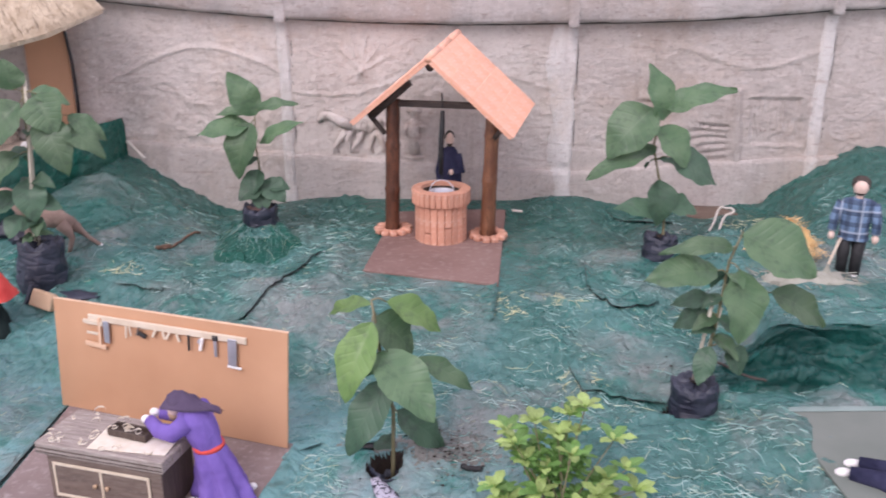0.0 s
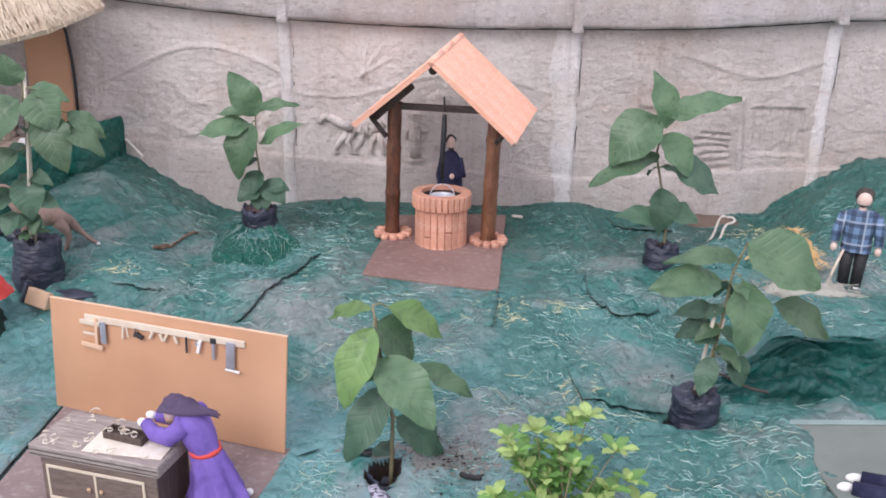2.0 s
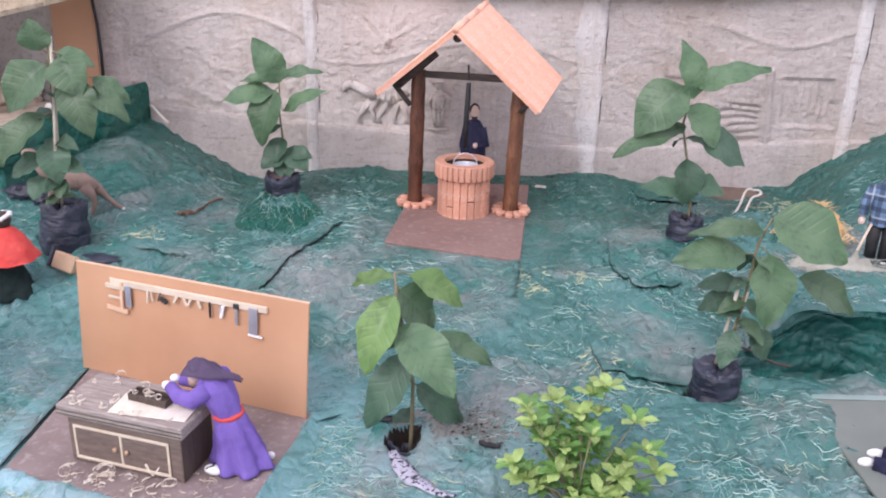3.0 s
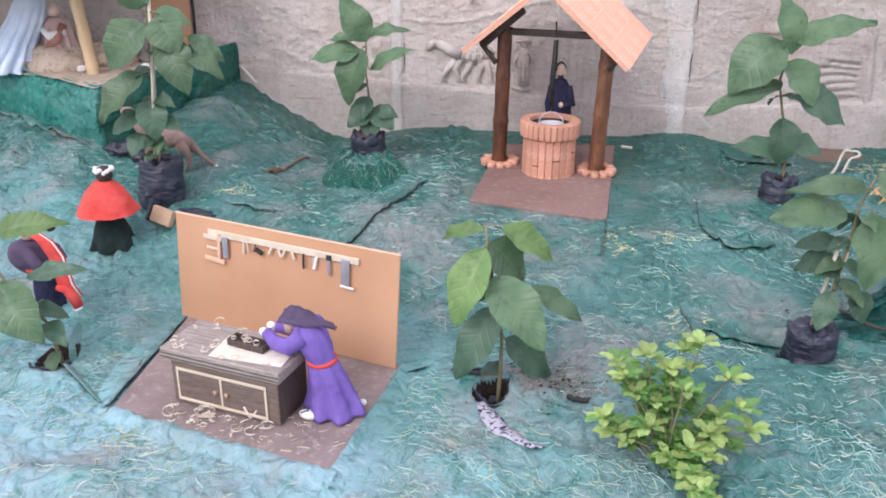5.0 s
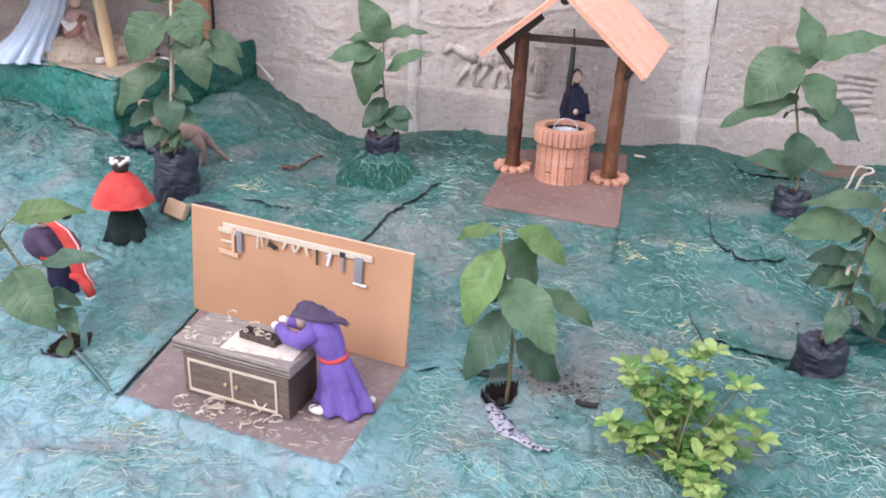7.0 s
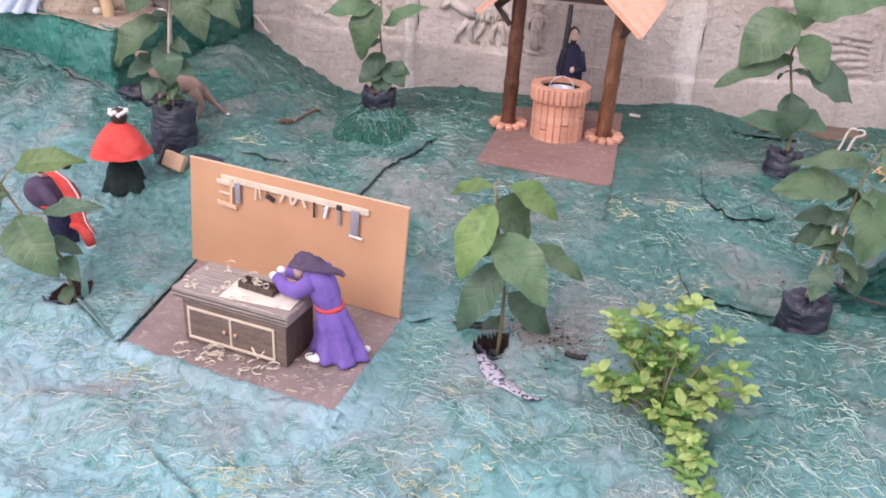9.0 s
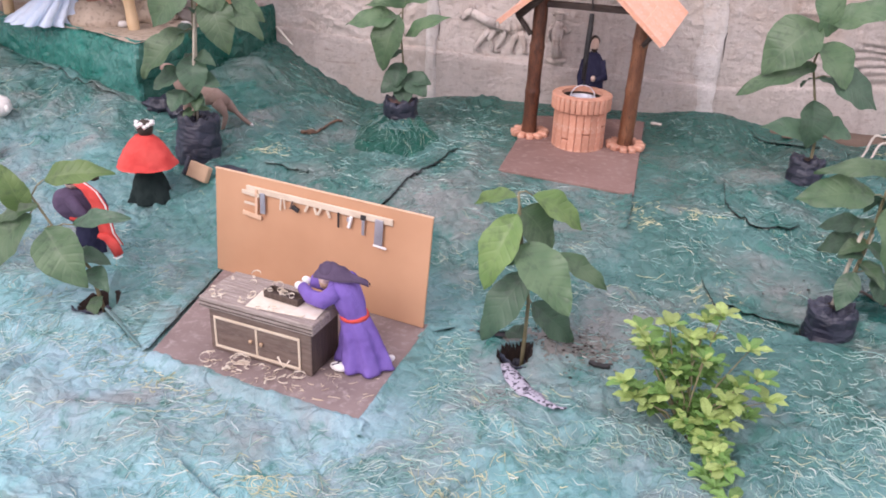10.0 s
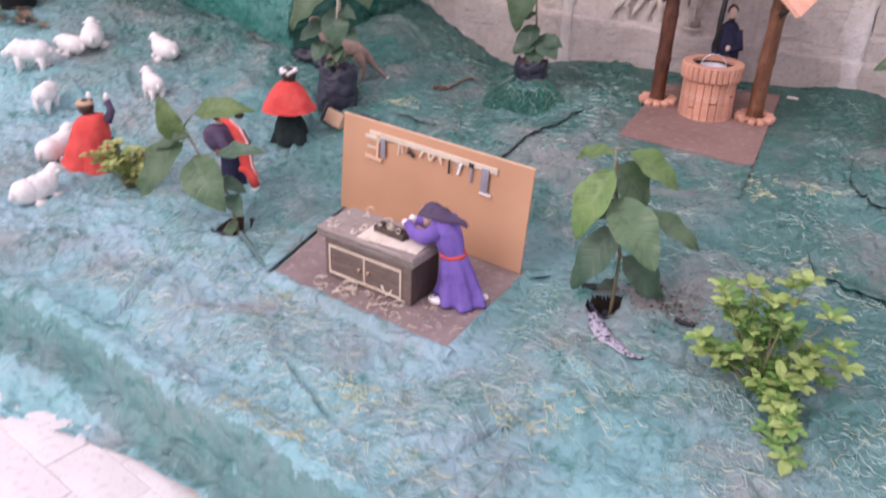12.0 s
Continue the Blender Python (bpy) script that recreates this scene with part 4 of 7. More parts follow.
# inner wall of the ring, coloured near black for the shade inside
part("inside_wall", mesh_from("inside_wall", *lathe([(0.0705, 0.174), (0.0700, 0.12), (0.0700, 0.055)], 32, RING), M_well_shade), None, well, "inner wall darkened to stand for shade")
part("water", tube_mesh("water", [(RING[0], RING[1], 0.055), (RING[0], RING[1], 0.070)], 0.0695, M_water, 28), None, well, "dark water")
for sx in (-0.172, 0.176):
    for k in range(11):
        a = 2 * math.pi * k / 11 + sx
        b = box_bm(0.038, 0.026, 0.020, (0, 0, -0.012 + 0.003 * math.sin(a)), 0.005)
        part("base_brick", b, M_terra, well, m=pose(sx + math.cos(a) * 0.050, math.sin(a) * 0.050, 0.01, rnd.uniform(-8, 8), rnd.uniform(-8, 8), math.degrees(a) + rnd.uniform(-15, 15)))
for x, y, s in ((-0.11, -0.17, 0.016), (-0.075, -0.155, 0.012)):
    L = Lump()
    L.ball((0, 0, 0.004), s, M_terra, (1.3, 0.9, 0.5), 6, 9, 0.3)
    w = WELL_M @ Vector((x, y, -0.025))
    L.make("clay_chip", Matrix.Translation(w), "loose chip of salmon clay on the base board", "clay chip", "clay chips")


bucket_at = WELL_M @ Vector((0.014, -0.042, 0.092))
bucket = empty("bucket", Matrix.Translation(bucket_at), "small galvanised steel bucket hanging over the well", "bucket")
part("pail", mesh_from("pail", *lathe([(0.0, 0.0), (0.035, 0.0), (0.037, 0.004), (0.0425, 0.074), (0.045, 0.076), (0.045, 0.080), (0.042, 0.080), (0.040, 0.074), (0.0355, 0.01), (0.0, 0.008)]), M_steel), None, bucket)
arc = [(0.042 * math.cos(a), 0.0, 0.076 + 0.044 * math.sin(a)) for a in [math.pi * i / 14 for i in range(15)]]
part("handle", tube_mesh("handle", arc, 0.0018, M_steel, 6), None, bucket, "wire handle")
rope = empty("well_rope", Matrix.Translation(WELL_M @ Vector((0.014, -0.042, 0.0))), "black cord from the tie beam to the bucket", "rope")
part("cord", tube_mesh("cord", [(0.0, 0.042, 0.50), (0.0, 0.03, 0.506), (0.0, 0.012, 0.498), (0.002, 0.003, 0.46)], 0.003, M_black, 8), None, rope)
part("sleeve", tube_mesh("sleeve", [(0.002, 0.003, 0.452), (0.001, 0.0, 0.40), (-0.003, 0.0, 0.32), (-0.003, 0.0, 0.232)], [0.0080, 0.0095, 0.0095, 0.0075], M_black, 10), None, rope)
part("cord_end", tube_mesh("cord_end", [(-0.003, 0.0, 0.236), (0.001, 0.0, 0.224), (0.0, 0.0, 0.211)], 0.0026, M_black, 6), None, rope)
hose = [(-0.10 + 0.035 * math.cos(a), 0.02 + 0.03 * math.sin(a), -0.012 + 0.006 * math.sin(a)) for a in [0.4 * i for i in range(13)]]
loop = new("hose_loop", tube_mesh("hose_loop", hose, 0.004, M_black, 8))
loop.matrix_basis = WELL_M
tagged(loop, "loop of thin black hose beside the well", "hose")

# ---- the carpenter's corner ----
mat_v = [(-0.885, 2.078), (-0.395, 1.930), (-0.318, 2.322), (-0.880, 2.520)]
bm = bmesh.new()
top = [bm.verts.new((x, y, 0.008 + 0.002 * (i % 2))) for i, (x, y) in enumerate(mat_v)]
f = bm.faces.new(top)
ext = bmesh.ops.extrude_face_region(bm, geom=[f])
bmesh.ops.translate(bm, vec=(0, 0, -0.012), verts=[v for v in ext["geom"] if isinstance(v, bmesh.types.BMVert)])
bmesh.ops.recalc_face_normals(bm, faces=bm.faces)
floor_mat = part("floor_board", bm, M_mat, None)
tagged(floor_mat, "mauve-grey painted board under the carpenter's bench", "board")


def paper_lap(p, q, cover, seed, label):
    """A ragged lip of paper that laps over a board's edge."""
    p, q = Vector((*p, 0)), Vector((*q, 0))
    d = (q - p).normalized()
    inn = Vector((-d.y, d.x, 0))
    n = 70
    vs, fs = [], []
    for i in range(n + 1):
        t = i / n
        c = p.lerp(q, t)
        rag = cover * (1.0 + 1.1 * noise.noise(Vector((t * 9, seed, 0))) + 0.7 * noise.noise(Vector((t * 31, seed, 4))))
        for off, z in ((-0.050, None), (-0.022, 0.004), (-0.004, 0.0125), (max(rag, 0.002) * 0.5, 0.0140), (max(rag, 0.002), 0.0118)):
            w = c + inn * off
            up = g(w.x, w.y) + crumple(w.x, w.y)
            wob = 0.005 * noise.noise(Vector((w.x * 30, w.y * 30, seed)))
            vs.append((w.x, w.y, up - 0.004 if z is None else max(z + wob, up * 0.5 + z * 0.5)))
    for i in range(n):
        for j in range(4):
            a = i * 5 + j
            fs.append((a, a + 5, a + 6, a + 1))
    ob = new("paper_lap", mesh_from("paper_lap", vs, fs, M_paper))
    tagged(ob, label, "paper strip", "paper strips at the board")


paper_lap(mat_v[0], (-0.382, 1.926), 0.010, 1.0, "ragged green paper lapping over the mauve board's edge")
paper_lap((-0.401, 1.905), mat_v[2], 0.003, 5.0, "green paper butted against the mauve board's edge")

BOARD_M = pose(-0.888, 2.491, 0.009, -2.5, 0, -18.4)
panel = empty("back_panel", BOARD_M, "tan hardboard panel standing behind the carpenter's bench", "panel")
sheet_bm = box_bm(0.597, 0.005, 0.271, (0.2985, 0, 0), 0.0008)
for v in sheet_bm.verts:
    v.co.x -= 0.011 * (1 - v.co.z / 0.271)
part("sheet", sheet_bm, M_fibre, panel)
part("top_edge", box_bm(0.599, 0.0065, 0.003, (0.2985, 0, 0.2712), 0.0008), M_fibre_edge, panel, "pale torn top edge")
rail_v = box_bm(0.405, 0.006, 0.0165, (0.298, -0.0062, 0.2325), 0.002)
rail = part("tool_rail", rail_v, M_cream, panel, "whitish wooden tool rail")


def tool(name, shapes, u, z, label):
    """A flat little tool that hangs on the rail: boxes of (dx, dz, w, h, depth, material)."""
    t = empty(name, BOARD_M @ pose(u + 0.008, -0.0105, z), label, "tool", "tools on the rail")
    for nm, dx, dz, w, h, d, m_, tilt in shapes:
        part(nm, box_bm(w, d, h, (0, 0, -h), 0.0008), m_, t, m=pose(dx, 0, dz, 0, tilt, 0))
    return t


tool("bow_saw", [("rod", 0.013, 0.004, 0.0075, 0.072, 0.005, M_fibre_edge, 2), ("bar", -0.004, -0.004, 0.052, 0.010, 0.005, M_cream, 3), ("stretcher", -0.006, -0.032, 0.036, 0.006, 0.004, M_cream, 2), ("blade", -0.002, -0.058, 0.056, 0.011, 0.004, M_fibre_edge, 5)], 0.108, 0.240, "cream wooden bow saw hanging from the tool rail")
tool("scraper", [("blade", 0, 0, 0.015, 0.052, 0.003, M_toolgrey, 0)], 0.138, 0.238, "grey flat scraper hanging from the tool rail")
tool("chisel", [("blade", 0, 0, 0.005, 0.030, 0.003, M_cream, 6), ("handle", 0.008, 0, 0.004, 0.024, 0.003, M_cream, -8)], 0.192, 0.236, "pale little chisel hanging from the tool rail")
tool("hammer", [("handle", 0, 0, 0.004, 0.022, 0.004, M_bench, 20), ("head", 0.010, -0.012, 0.020, 0.010, 0.006, M_black, 25)], 0.225, 0.236, "dark little hammer hanging from the tool rail")
for q in range(4):
    tool("wooden_clip", [("peg", 0, 0, 0.006, 0.018, 0.004, M_cream, 28 - 50 * (q % 2))], 0.268 + 0.018 * q, 0.234, "pale wooden clip hanging from the tool rail")
tool("file", [("rod", 0, 0, 0.0045, 0.036, 0.004, M_black, 0)], 0.352, 0.236, "black thin file hanging from the tool rail")
tool("hand_plane", [("body", 0.003, 0, 0.007, 0.030, 0.006, M_white, 14), ("knob", -0.002, -0.004, 0.010, 0.010, 0.006, M_toolgrey, 14)], 0.384, 0.234, "white hand plane hanging from the tool rail")
tool("set_square", [("blade", 0, 0, 0.007, 0.044, 0.003, M_toolgrey, 0), ("stock", 0, 0.004, 0.013, 0.012, 0.004, M_black, 0)], 0.418, 0.240, "grey set square with a black stock on the tool rail")
tool("hand_saw", [("blade", 0, 0, 0.021, 0.064, 0.003, M_toolgrey, 2), ("handle", 0.003, -0.062, 0.034, 0.005, 0.005, M_white, 4)], 0.460, 0.242, "broad grey hand saw with a white handle on the tool rail")

BENCH_M = pose(-0.759, 2.141, 0.011, 0, 0, -15.3) @ Matrix.Diagonal((0.88, 0.80, 1.06, 1))
bench = empty("workbench", BENCH_M, "dark weathered wooden workbench with two cream-edged doors", "workbench")
# sides in darker wood: their shade is put into the colour
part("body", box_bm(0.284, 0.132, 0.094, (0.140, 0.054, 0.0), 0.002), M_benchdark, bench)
part("front_board", box_bm(0.284, 0.004, 0.094, (0.140, -0.0145, 0.0), 0.001), M_bench, bench)
for nm, w, h, x, z in (("edge_strip", 0.242, 0.006, 0.133, 0.008), ("edge_strip", 0.242, 0.006, 0.133, 0.074), ("edge_strip", 0.006, 0.060, 0.015, 0.014), ("edge_strip", 0.006, 0.060, 0.251, 0.014), ("edge_strip", 0.006, 0.060, 0.133, 0.014)):
    part(nm, box_bm(w, 0.004, h, (x, -0.0195, z), 0.001), M_cream, bench, "cream strip")
for dx in (0.074, 0.192):
    door = part("door", box_bm(0.111, 0.003, 0.0595, (dx, -0.0178, 0.01425), 0.0008), M_bench, bench)
    kx = dx + (0.044 if dx < 0.1 else -0.044)
    kv, kf = tube([(kx, -0.019, 0.044), (kx, -0.026, 0.044)], [0.003, 0.005], 10)
    part("knob", mesh_from("knob", kv, kf, M_card), None, door, "small dull brown knob")
for k in range(4):
    part("top_plank", box_bm(0.316, 0.0405, 0.024 - 0.001 * (k % 2), (0.134, -0.004 + 0.041 * k, 0.0945), 0.0022), M_benchtop, bench)
for z in (0.099, 0.107):
    part("groove", box_bm(0.314, 0.002, 0.0022, (0.134, -0.0247, z), 0.0005), M_benchdark, bench)
sheet = empty("paper_sheet", BENCH_M @ pose(0.190, 0.045, 0.1192, 0, 0, 6), "cream paper sheet lying on the workbench", "paper")
part("sheet", box_bm(0.180, 0.105, 0.0012, (0, 0, 0), 0.0004), M_shaving, sheet)
PLANE_M = BENCH_M @ pose(0.170, 0.060, 0.1206, 0, 0, -4)
plane = empty("tool_box", PLANE_M, "dark open tray of wood shavings on the workbench", "tray")
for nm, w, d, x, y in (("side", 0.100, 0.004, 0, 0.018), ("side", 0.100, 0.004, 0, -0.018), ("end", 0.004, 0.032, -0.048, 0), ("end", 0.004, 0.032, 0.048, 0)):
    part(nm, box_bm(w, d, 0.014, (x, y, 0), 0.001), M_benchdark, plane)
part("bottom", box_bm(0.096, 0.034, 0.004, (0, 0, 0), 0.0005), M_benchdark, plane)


def shaving(L, c, r, turns, seed):
    rr = random.Random(seed)
    n = 14
    a0, tilt = rr.uniform(0, 6.28), rr.uniform(-0.5, 0.5)
    pts = []
    for i in range(n):
        a = a0 + turns * 2 * math.pi * i / n
        q = r * (0.6 + 0.4 * i / n)
        pts.append((c[0] + q * math.cos(a), c[1] + q * math.sin(a) * 0.8, c[2] + 0.002 + abs(tilt) * q * (1 + math.sin(a))))
    vs, fs = [], []
    for p in pts:
        vs += [p, (p[0], p[1], p[2] + 0.0035)]
    for i in range(n - 1):
        fs.append((2 * i, 2 * i + 2, 2 * i + 3, 2 * i + 1))
    L.add(vs, fs, M_shaving)


rs = random.Random(11)
curls = Lump()
for i in range(16):
    u, v = rs.uniform(0.0, 0.26), rs.uniform(-0.10, -0.035)
    shaving(curls, BENCH_M @ Vector((u, v, 0.002)), rs.uniform(0.007, 0.016), rs.uniform(0.3, 1.2), i)
shaving(curls, BENCH_M @ Vector((0.10, -0.045, 0.003)), 0.024, 2.2, 77)
for i in range(16):
    u, v = rs.uniform(0.06, 0.24), rs.uniform(-0.115, -0.04)
    a = rs.uniform(0, 3.14)
    p = BENCH_M @ Vector((u, v, 0.003))
    q = p + Vector((math.cos(a), math.sin(a), 0.1)) * rs.uniform(0.006, 0.018)
    curls.tube([p, (p + q) / 2 + Vector((0, 0, 0.002)), q], 0.0016, M_shaving, 5)
curls = curls.make("wood_shavings", pose(0, 0, 0), "pale wood shavings scattered before the workbench", "shavings")
tagged(curls, kind="stuff")
curls = Lump()
for i in range(22):
    u, v = rs.uniform(-0.01, 0.16), rs.uniform(-0.018, 0.12)
    if i % 3 == 0:
        u = rs.uniform(0.0, 0.25)
        v = rs.uniform(-0.020, 0.0)
    shaving(curls, BENCH_M @ Vector((u, v, 0.121)), rs.uniform(0.005, 0.011), rs.uniform(0.3, 1.0), 100 + i)
for i in range(7):
    shaving(curls, PLANE_M @ Vector((rs.uniform(-0.04, 0.035), rs.uniform(-0.01, 0.01), 0.010)), rs.uniform(0.005, 0.009), 1.2, 200 + i)
shaving(curls, BENCH_M @ Vector((0.05, 0.125, 0.121)), 0.014, 0.6, 303)
curls = curls.make("bench_shavings", pose(0, 0, 0), "pale curled shavings lying on the workbench", "shavings")
tagged(curls, kind="stuff")
brace = Lump()
p0 = BENCH_M @ Vector((0.205, -0.018, 0.002))
brace.tube([p0 + Vector((-0.012, 0, 0.026)), p0, p0 + Vector((0.016, -0.004, 0.024))], 0.0022, M_shaving, 6)
brace.make("wood_offcut", pose(0, 0, 0), "bent pale offcut leaning on the workbench", "offcut")


# ---- figures: each one plain mesh ----
def carpenter():
    L = Lump()
    L.robe([
        ((-0.034, 0.0, 0.180), 0.021, 0.025), ((-0.024, 0.0, 0.164), 0.032, 0.036), ((-0.012, 0, 0.138), 0.033, 0.036), ((0.0, 0, 0.108), 0.028, 0.031)], M_purple, 22, 5, 0.04, 1.0)
    L.robe([((0.0, 0, 0.108), 0.029, 0.032), ((0.010, 0, 0.080), 0.037, 0.038), ((0.020, 0, 0.045), 0.047, 0.043), ((0.026, 0, 0.004), 0.060, 0.052)], M_purple, 60, 6, 0.15, 0.4)
    L.robe([((0.0, 0, 0.1115), 0.0305, 0.0335), ((0.002, 0, 0.105), 0.031, 0.034)], M_red, 22, 3, 0.0)
    for sy in (-1, 1):
        L.tube([(-0.022, sy * 0.030, 0.166), (-0.052, sy * 0.040, 0.143), (-0.088, sy * 0.032, 0.140), (-0.118, sy * 0.016, 0.148)], [0.018, 0.0170, 0.0150, 0.012], M_purple, 12)
        L.ball((-0.127, sy * 0.014, 0.148), 0.0095, M_white, (1.2, 0.9, 0.9))
    L.ball((-0.069, 0, 0.176), 0.0170, M_skin, (1.0, 0.9, 1.1), 12, 18)
    L.ball((-0.086, 0, 0.172), 0.0045, M_skin, (1.2, 0.8, 1.2), 6, 10)
    L.ball((-0.071, 0, 0.162), 0.0125, M_card, (1.05, 0.95, 1.0), 10, 14, 0.3)
    L.ball((-0.058, 0, 0.190), 0.0205, M_scarfdark, (1.15, 1.05, 0.85), 12, 20, 0.15)
    L.ball((-0.036, 0, 0.176), 0.0215, M_scarfdark, (0.9, 1.1, 0.9), 10, 18, 0.2)
    # head cloth: peaked over the brow, drawn out to a point behind
    vs, fs = [], []
    rows_, cols = 12, 9
    for i in range(rows_ + 1):
        t = i / rows_
        for k in range(cols):
            u = 2 * k / (cols - 1) - 1
            w = 0.019 + 0.010 * math.sin(math.pi * min(t * 1.5, 1.0)) - 0.016 * max(0.0, t - 0.45) / 0.55
            ridge = 0.198 + 0.010 * math.sin(math.pi * min(t * 1.6, 1.0)) - 0.010 * t ** 1.5
            vs.append((-0.083 + 0.118 * t + 0.012 * u * u * (t - 0.5), u * w, ridge - (0.020 + 0.006 * math.sin(7 * t)) * abs(u) ** 1.3 * (1 - 0.6 * t) + 0.0025 * math.sin(6 * u + 9 * t)))
    for i in range(rows_):
        for k in range(cols - 1):
            a = i * cols + k
            fs.append((a, a + cols, a + cols + 1, a + 1))
    o = len(vs)
    vs += [(x, y, z - 0.003) for x, y, z in vs]
    fs += [tuple(o + q for q in reversed(f)) for f in fs]
    L.add(vs, fs, M_scarfdark)
    L.ball((-0.012, -0.046, 0.009), 0.014, M_white, (1.5, 0.85, 0.65))
    L.tube([(-0.024, -0.054, 0.014), (-0.010, -0.048, 0.019), (-0.018, -0.036, 0.014)], 0.0018, M_scarfdark, 6)
    L.ball((0.074, 0.034, 0.010), 0.009, M_white, (1.0, 0.8, 0.8))
    L.make("carpenter_doll", pose(-0.452, 2.136, 0.011, 0, 0, -16) @ Matrix.Diagonal((0.96, 0.98, 1.07, 1)), "carpenter doll in a purple robe bent over the workbench", "doll")


carpenter()


def red_cape():
    L = Lump()
    L.robe([((0, 0, 0.135), 0.030, 0.028), ((0, 0, 0.075), 0.045, 0.042), ((0, 0, 0.03), 0.060, 0.055), ((0, 0, 0.0), 0.070, 0.062)], M_blackcloth, 32, 6, 0.09)
    L.robe([((0, 0, 0.216), 0.016, 0.016), ((0, 0, 0.208), 0.034, 0.032), ((0, -0.004, 0.175), 0.062, 0.052), ((0, -0.006, 0.125), 0.090, 0.074), ((0, -0.006, 0.118), 0.093, 0.078)], M_red, 36, 5, 0.035, 0.7)
    L.ball((0.004, 0.002, 0.234), 0.0245, M_hair, (1, 1, 1.15), 12, 18, 0.1)
    for k in range(13):
        a = 2 * math.pi * k / 13
        L.ball((0.004 + 0.0235 * math.cos(a), 0.0235 * math.sin(a), 0.249 + 0.005 * math.sin(k * 2.3)), 0.0078, M_white, (1, 1, 0.8), 6, 8, 0.4)
    x, y = -1.262, 2.870
    L.make("caped_doll", pose(x + 0.005, y, g(x, y) - 0.004, 0, 0, 20) @ Matrix.Scale(0.94, 4), "doll in a scarlet cape and black skirt with a white wreath", "doll")


red_cape()


def scarf_doll():
    L = Lump()
    L.robe([((0, 0, 0.120), 0.030, 0.030), ((0, 0, 0.07), 0.033, 0.032), ((0.0, 0, 0.02), 0.036, 0.036), ((0, 0, -0.01), 0.040, 0.04)], M_navy, 24, 5, 0.06)
    L.robe([((-0.034, -0.006, 0.196), 0.018, 0.022), ((-0.034, 0, 0.184), 0.040, 0.040), ((-0.028, 0, 0.150), 0.048, 0.044), ((-0.006, 0, 0.118), 0.036, 0.034)], M_scarfdark, 24, 5, 0.05)
    L.robe([((-0.012, 0, 0.136), 0.0445, 0.0425), ((-0.007, 0, 0.126), 0.0425, 0.0400)], M_red, 24, 3, 0.0)
    L.ball((-0.030, 0.012, 0.218), 0.023, M_skin, (1, 1, 1.1))
    L.ball((-0.030, 0.008, 0.226), 0.0235, M_hair, (1.0, 1.05, 0.95))
    L.ball((0.022, 0.02, 0.226), 0.014, M_hair, (1.1, 0.8, 0.9))
    for sy in (-1, 1):
        L.tube([(-0.02, sy * 0.034, 0.185), (0.010, sy * 0.050, 0.155), (0.030, sy * 0.040, 0.130)], [0.016, 0.014, 0.012], M_scarfdark)
    # folded scarlet shawl with a pale edge
    path = [(-0.004, -0.014, 0.224), (0.030, -0.026, 0.207), (0.052, -0.032, 0.172), (0.060, -0.036, 0.135), (0.066, -0.038, 0.100), (0.084, -0.04, 0.070)]
    for inset, m_, lift in ((0.0, M_red, 0.0), (0.017, M_white, 0.001)):
        vs, fs = [], []
        for i, p in enumerate(path):
            for s in (-1, 1):
                e = 0.019 if m_ is M_red else 0.002
                c = 0 if m_ is M_red else 0.017
                vs += [(p[0] + s * e + c, p[1] - 0.004 - lift, p[2]), (p[0] + s * e + c, p[1] + 0.004 - lift, p[2] - 0.003)]
        for i in range(len(path) - 1):
            a = i * 4
            for q in ((0, 2), (2, 3), (3, 1), (1, 0)):
                fs.append((a + q[0], a + q[1], a + q[1] + 4, a + q[0] + 4))
        fs += [(0, 1, 3, 2), (len(path) * 4 - 4, len(path) * 4 - 2, len(path) * 4 - 1, len(path) * 4 - 3)]
        L.add(vs, fs, m_)
    # the shawl's lower end, turned outwards
    tail = [(0.045, -0.044, 0.092), (0.066, -0.046, 0.090), (0.082, -0.048, 0.072), (0.094, -0.050, 0.044)]
    L.tube(tail, [0.007, 0.011, 0.013, 0.012], M_red, 14)
    L.tube([(0.082, -0.058, 0.040), (0.094, -0.062, 0.040), (0.106, -0.056, 0.045)], 0.0022, M_white, 6)
    x, y = -1.234, 2.485
    L.make("shawl_doll", pose(x, y, g(x, y) + 0.004, 0, 0, 5), "doll in navy clothes with a scarlet shawl over the shoulder", "doll")


scarf_doll()


def kneeling_red():
    L = Lump()
    L.robe([((0.010, 0, 0.175), 0.030, 0.028), ((0.0, 0, 0.150), 0.048, 0.042), ((-0.012, 0, 0.09), 0.062, 0.055), ((-0.02, 0, 0.03), 0.082, 0.066), ((-0.022, 0, 0.008), 0.090, 0.072)], M_red, 32, 6, 0.09, 1.3)
    L.robe([((0.03, 0, 0.10), 0.030, 0.03), ((0.045, 0, 0.03), 0.036, 0.036), ((0.05, 0, -0.03), 0.034, 0.034)], M_scarfdark, 20, 5, 0.05)
    L.ball((-0.014, 0.01, 0.195), 0.024, M_hair, (1, 1, 1.05))
    L.ball((-0.016, 0.012, 0.206), 0.024, M_card, (1.1, 1.1, 0.5))
    for sx in (-1, 1):
        L.tube([(0.022 + sx * 0.026, 0.0, 0.155), (0.026 + sx * 0.032, 0.018, 0.185), (0.022 + sx * 0.026, 0.02, 0.215)], [0.014, 0.012, 0.010], M_scarfdark)
        L.ball((0.022 + sx * 0.026, 0.02, 0.226), 0.010, M_white, (0.8, 0.8, 1.3))
    x, y = -1.685, 2.455
    L.make("praying_doll", pose(x, y, g(x, y), 0, 0, 15), "doll in a scarlet cloak with raised arms among the sheep", "doll")


kneeling_red()


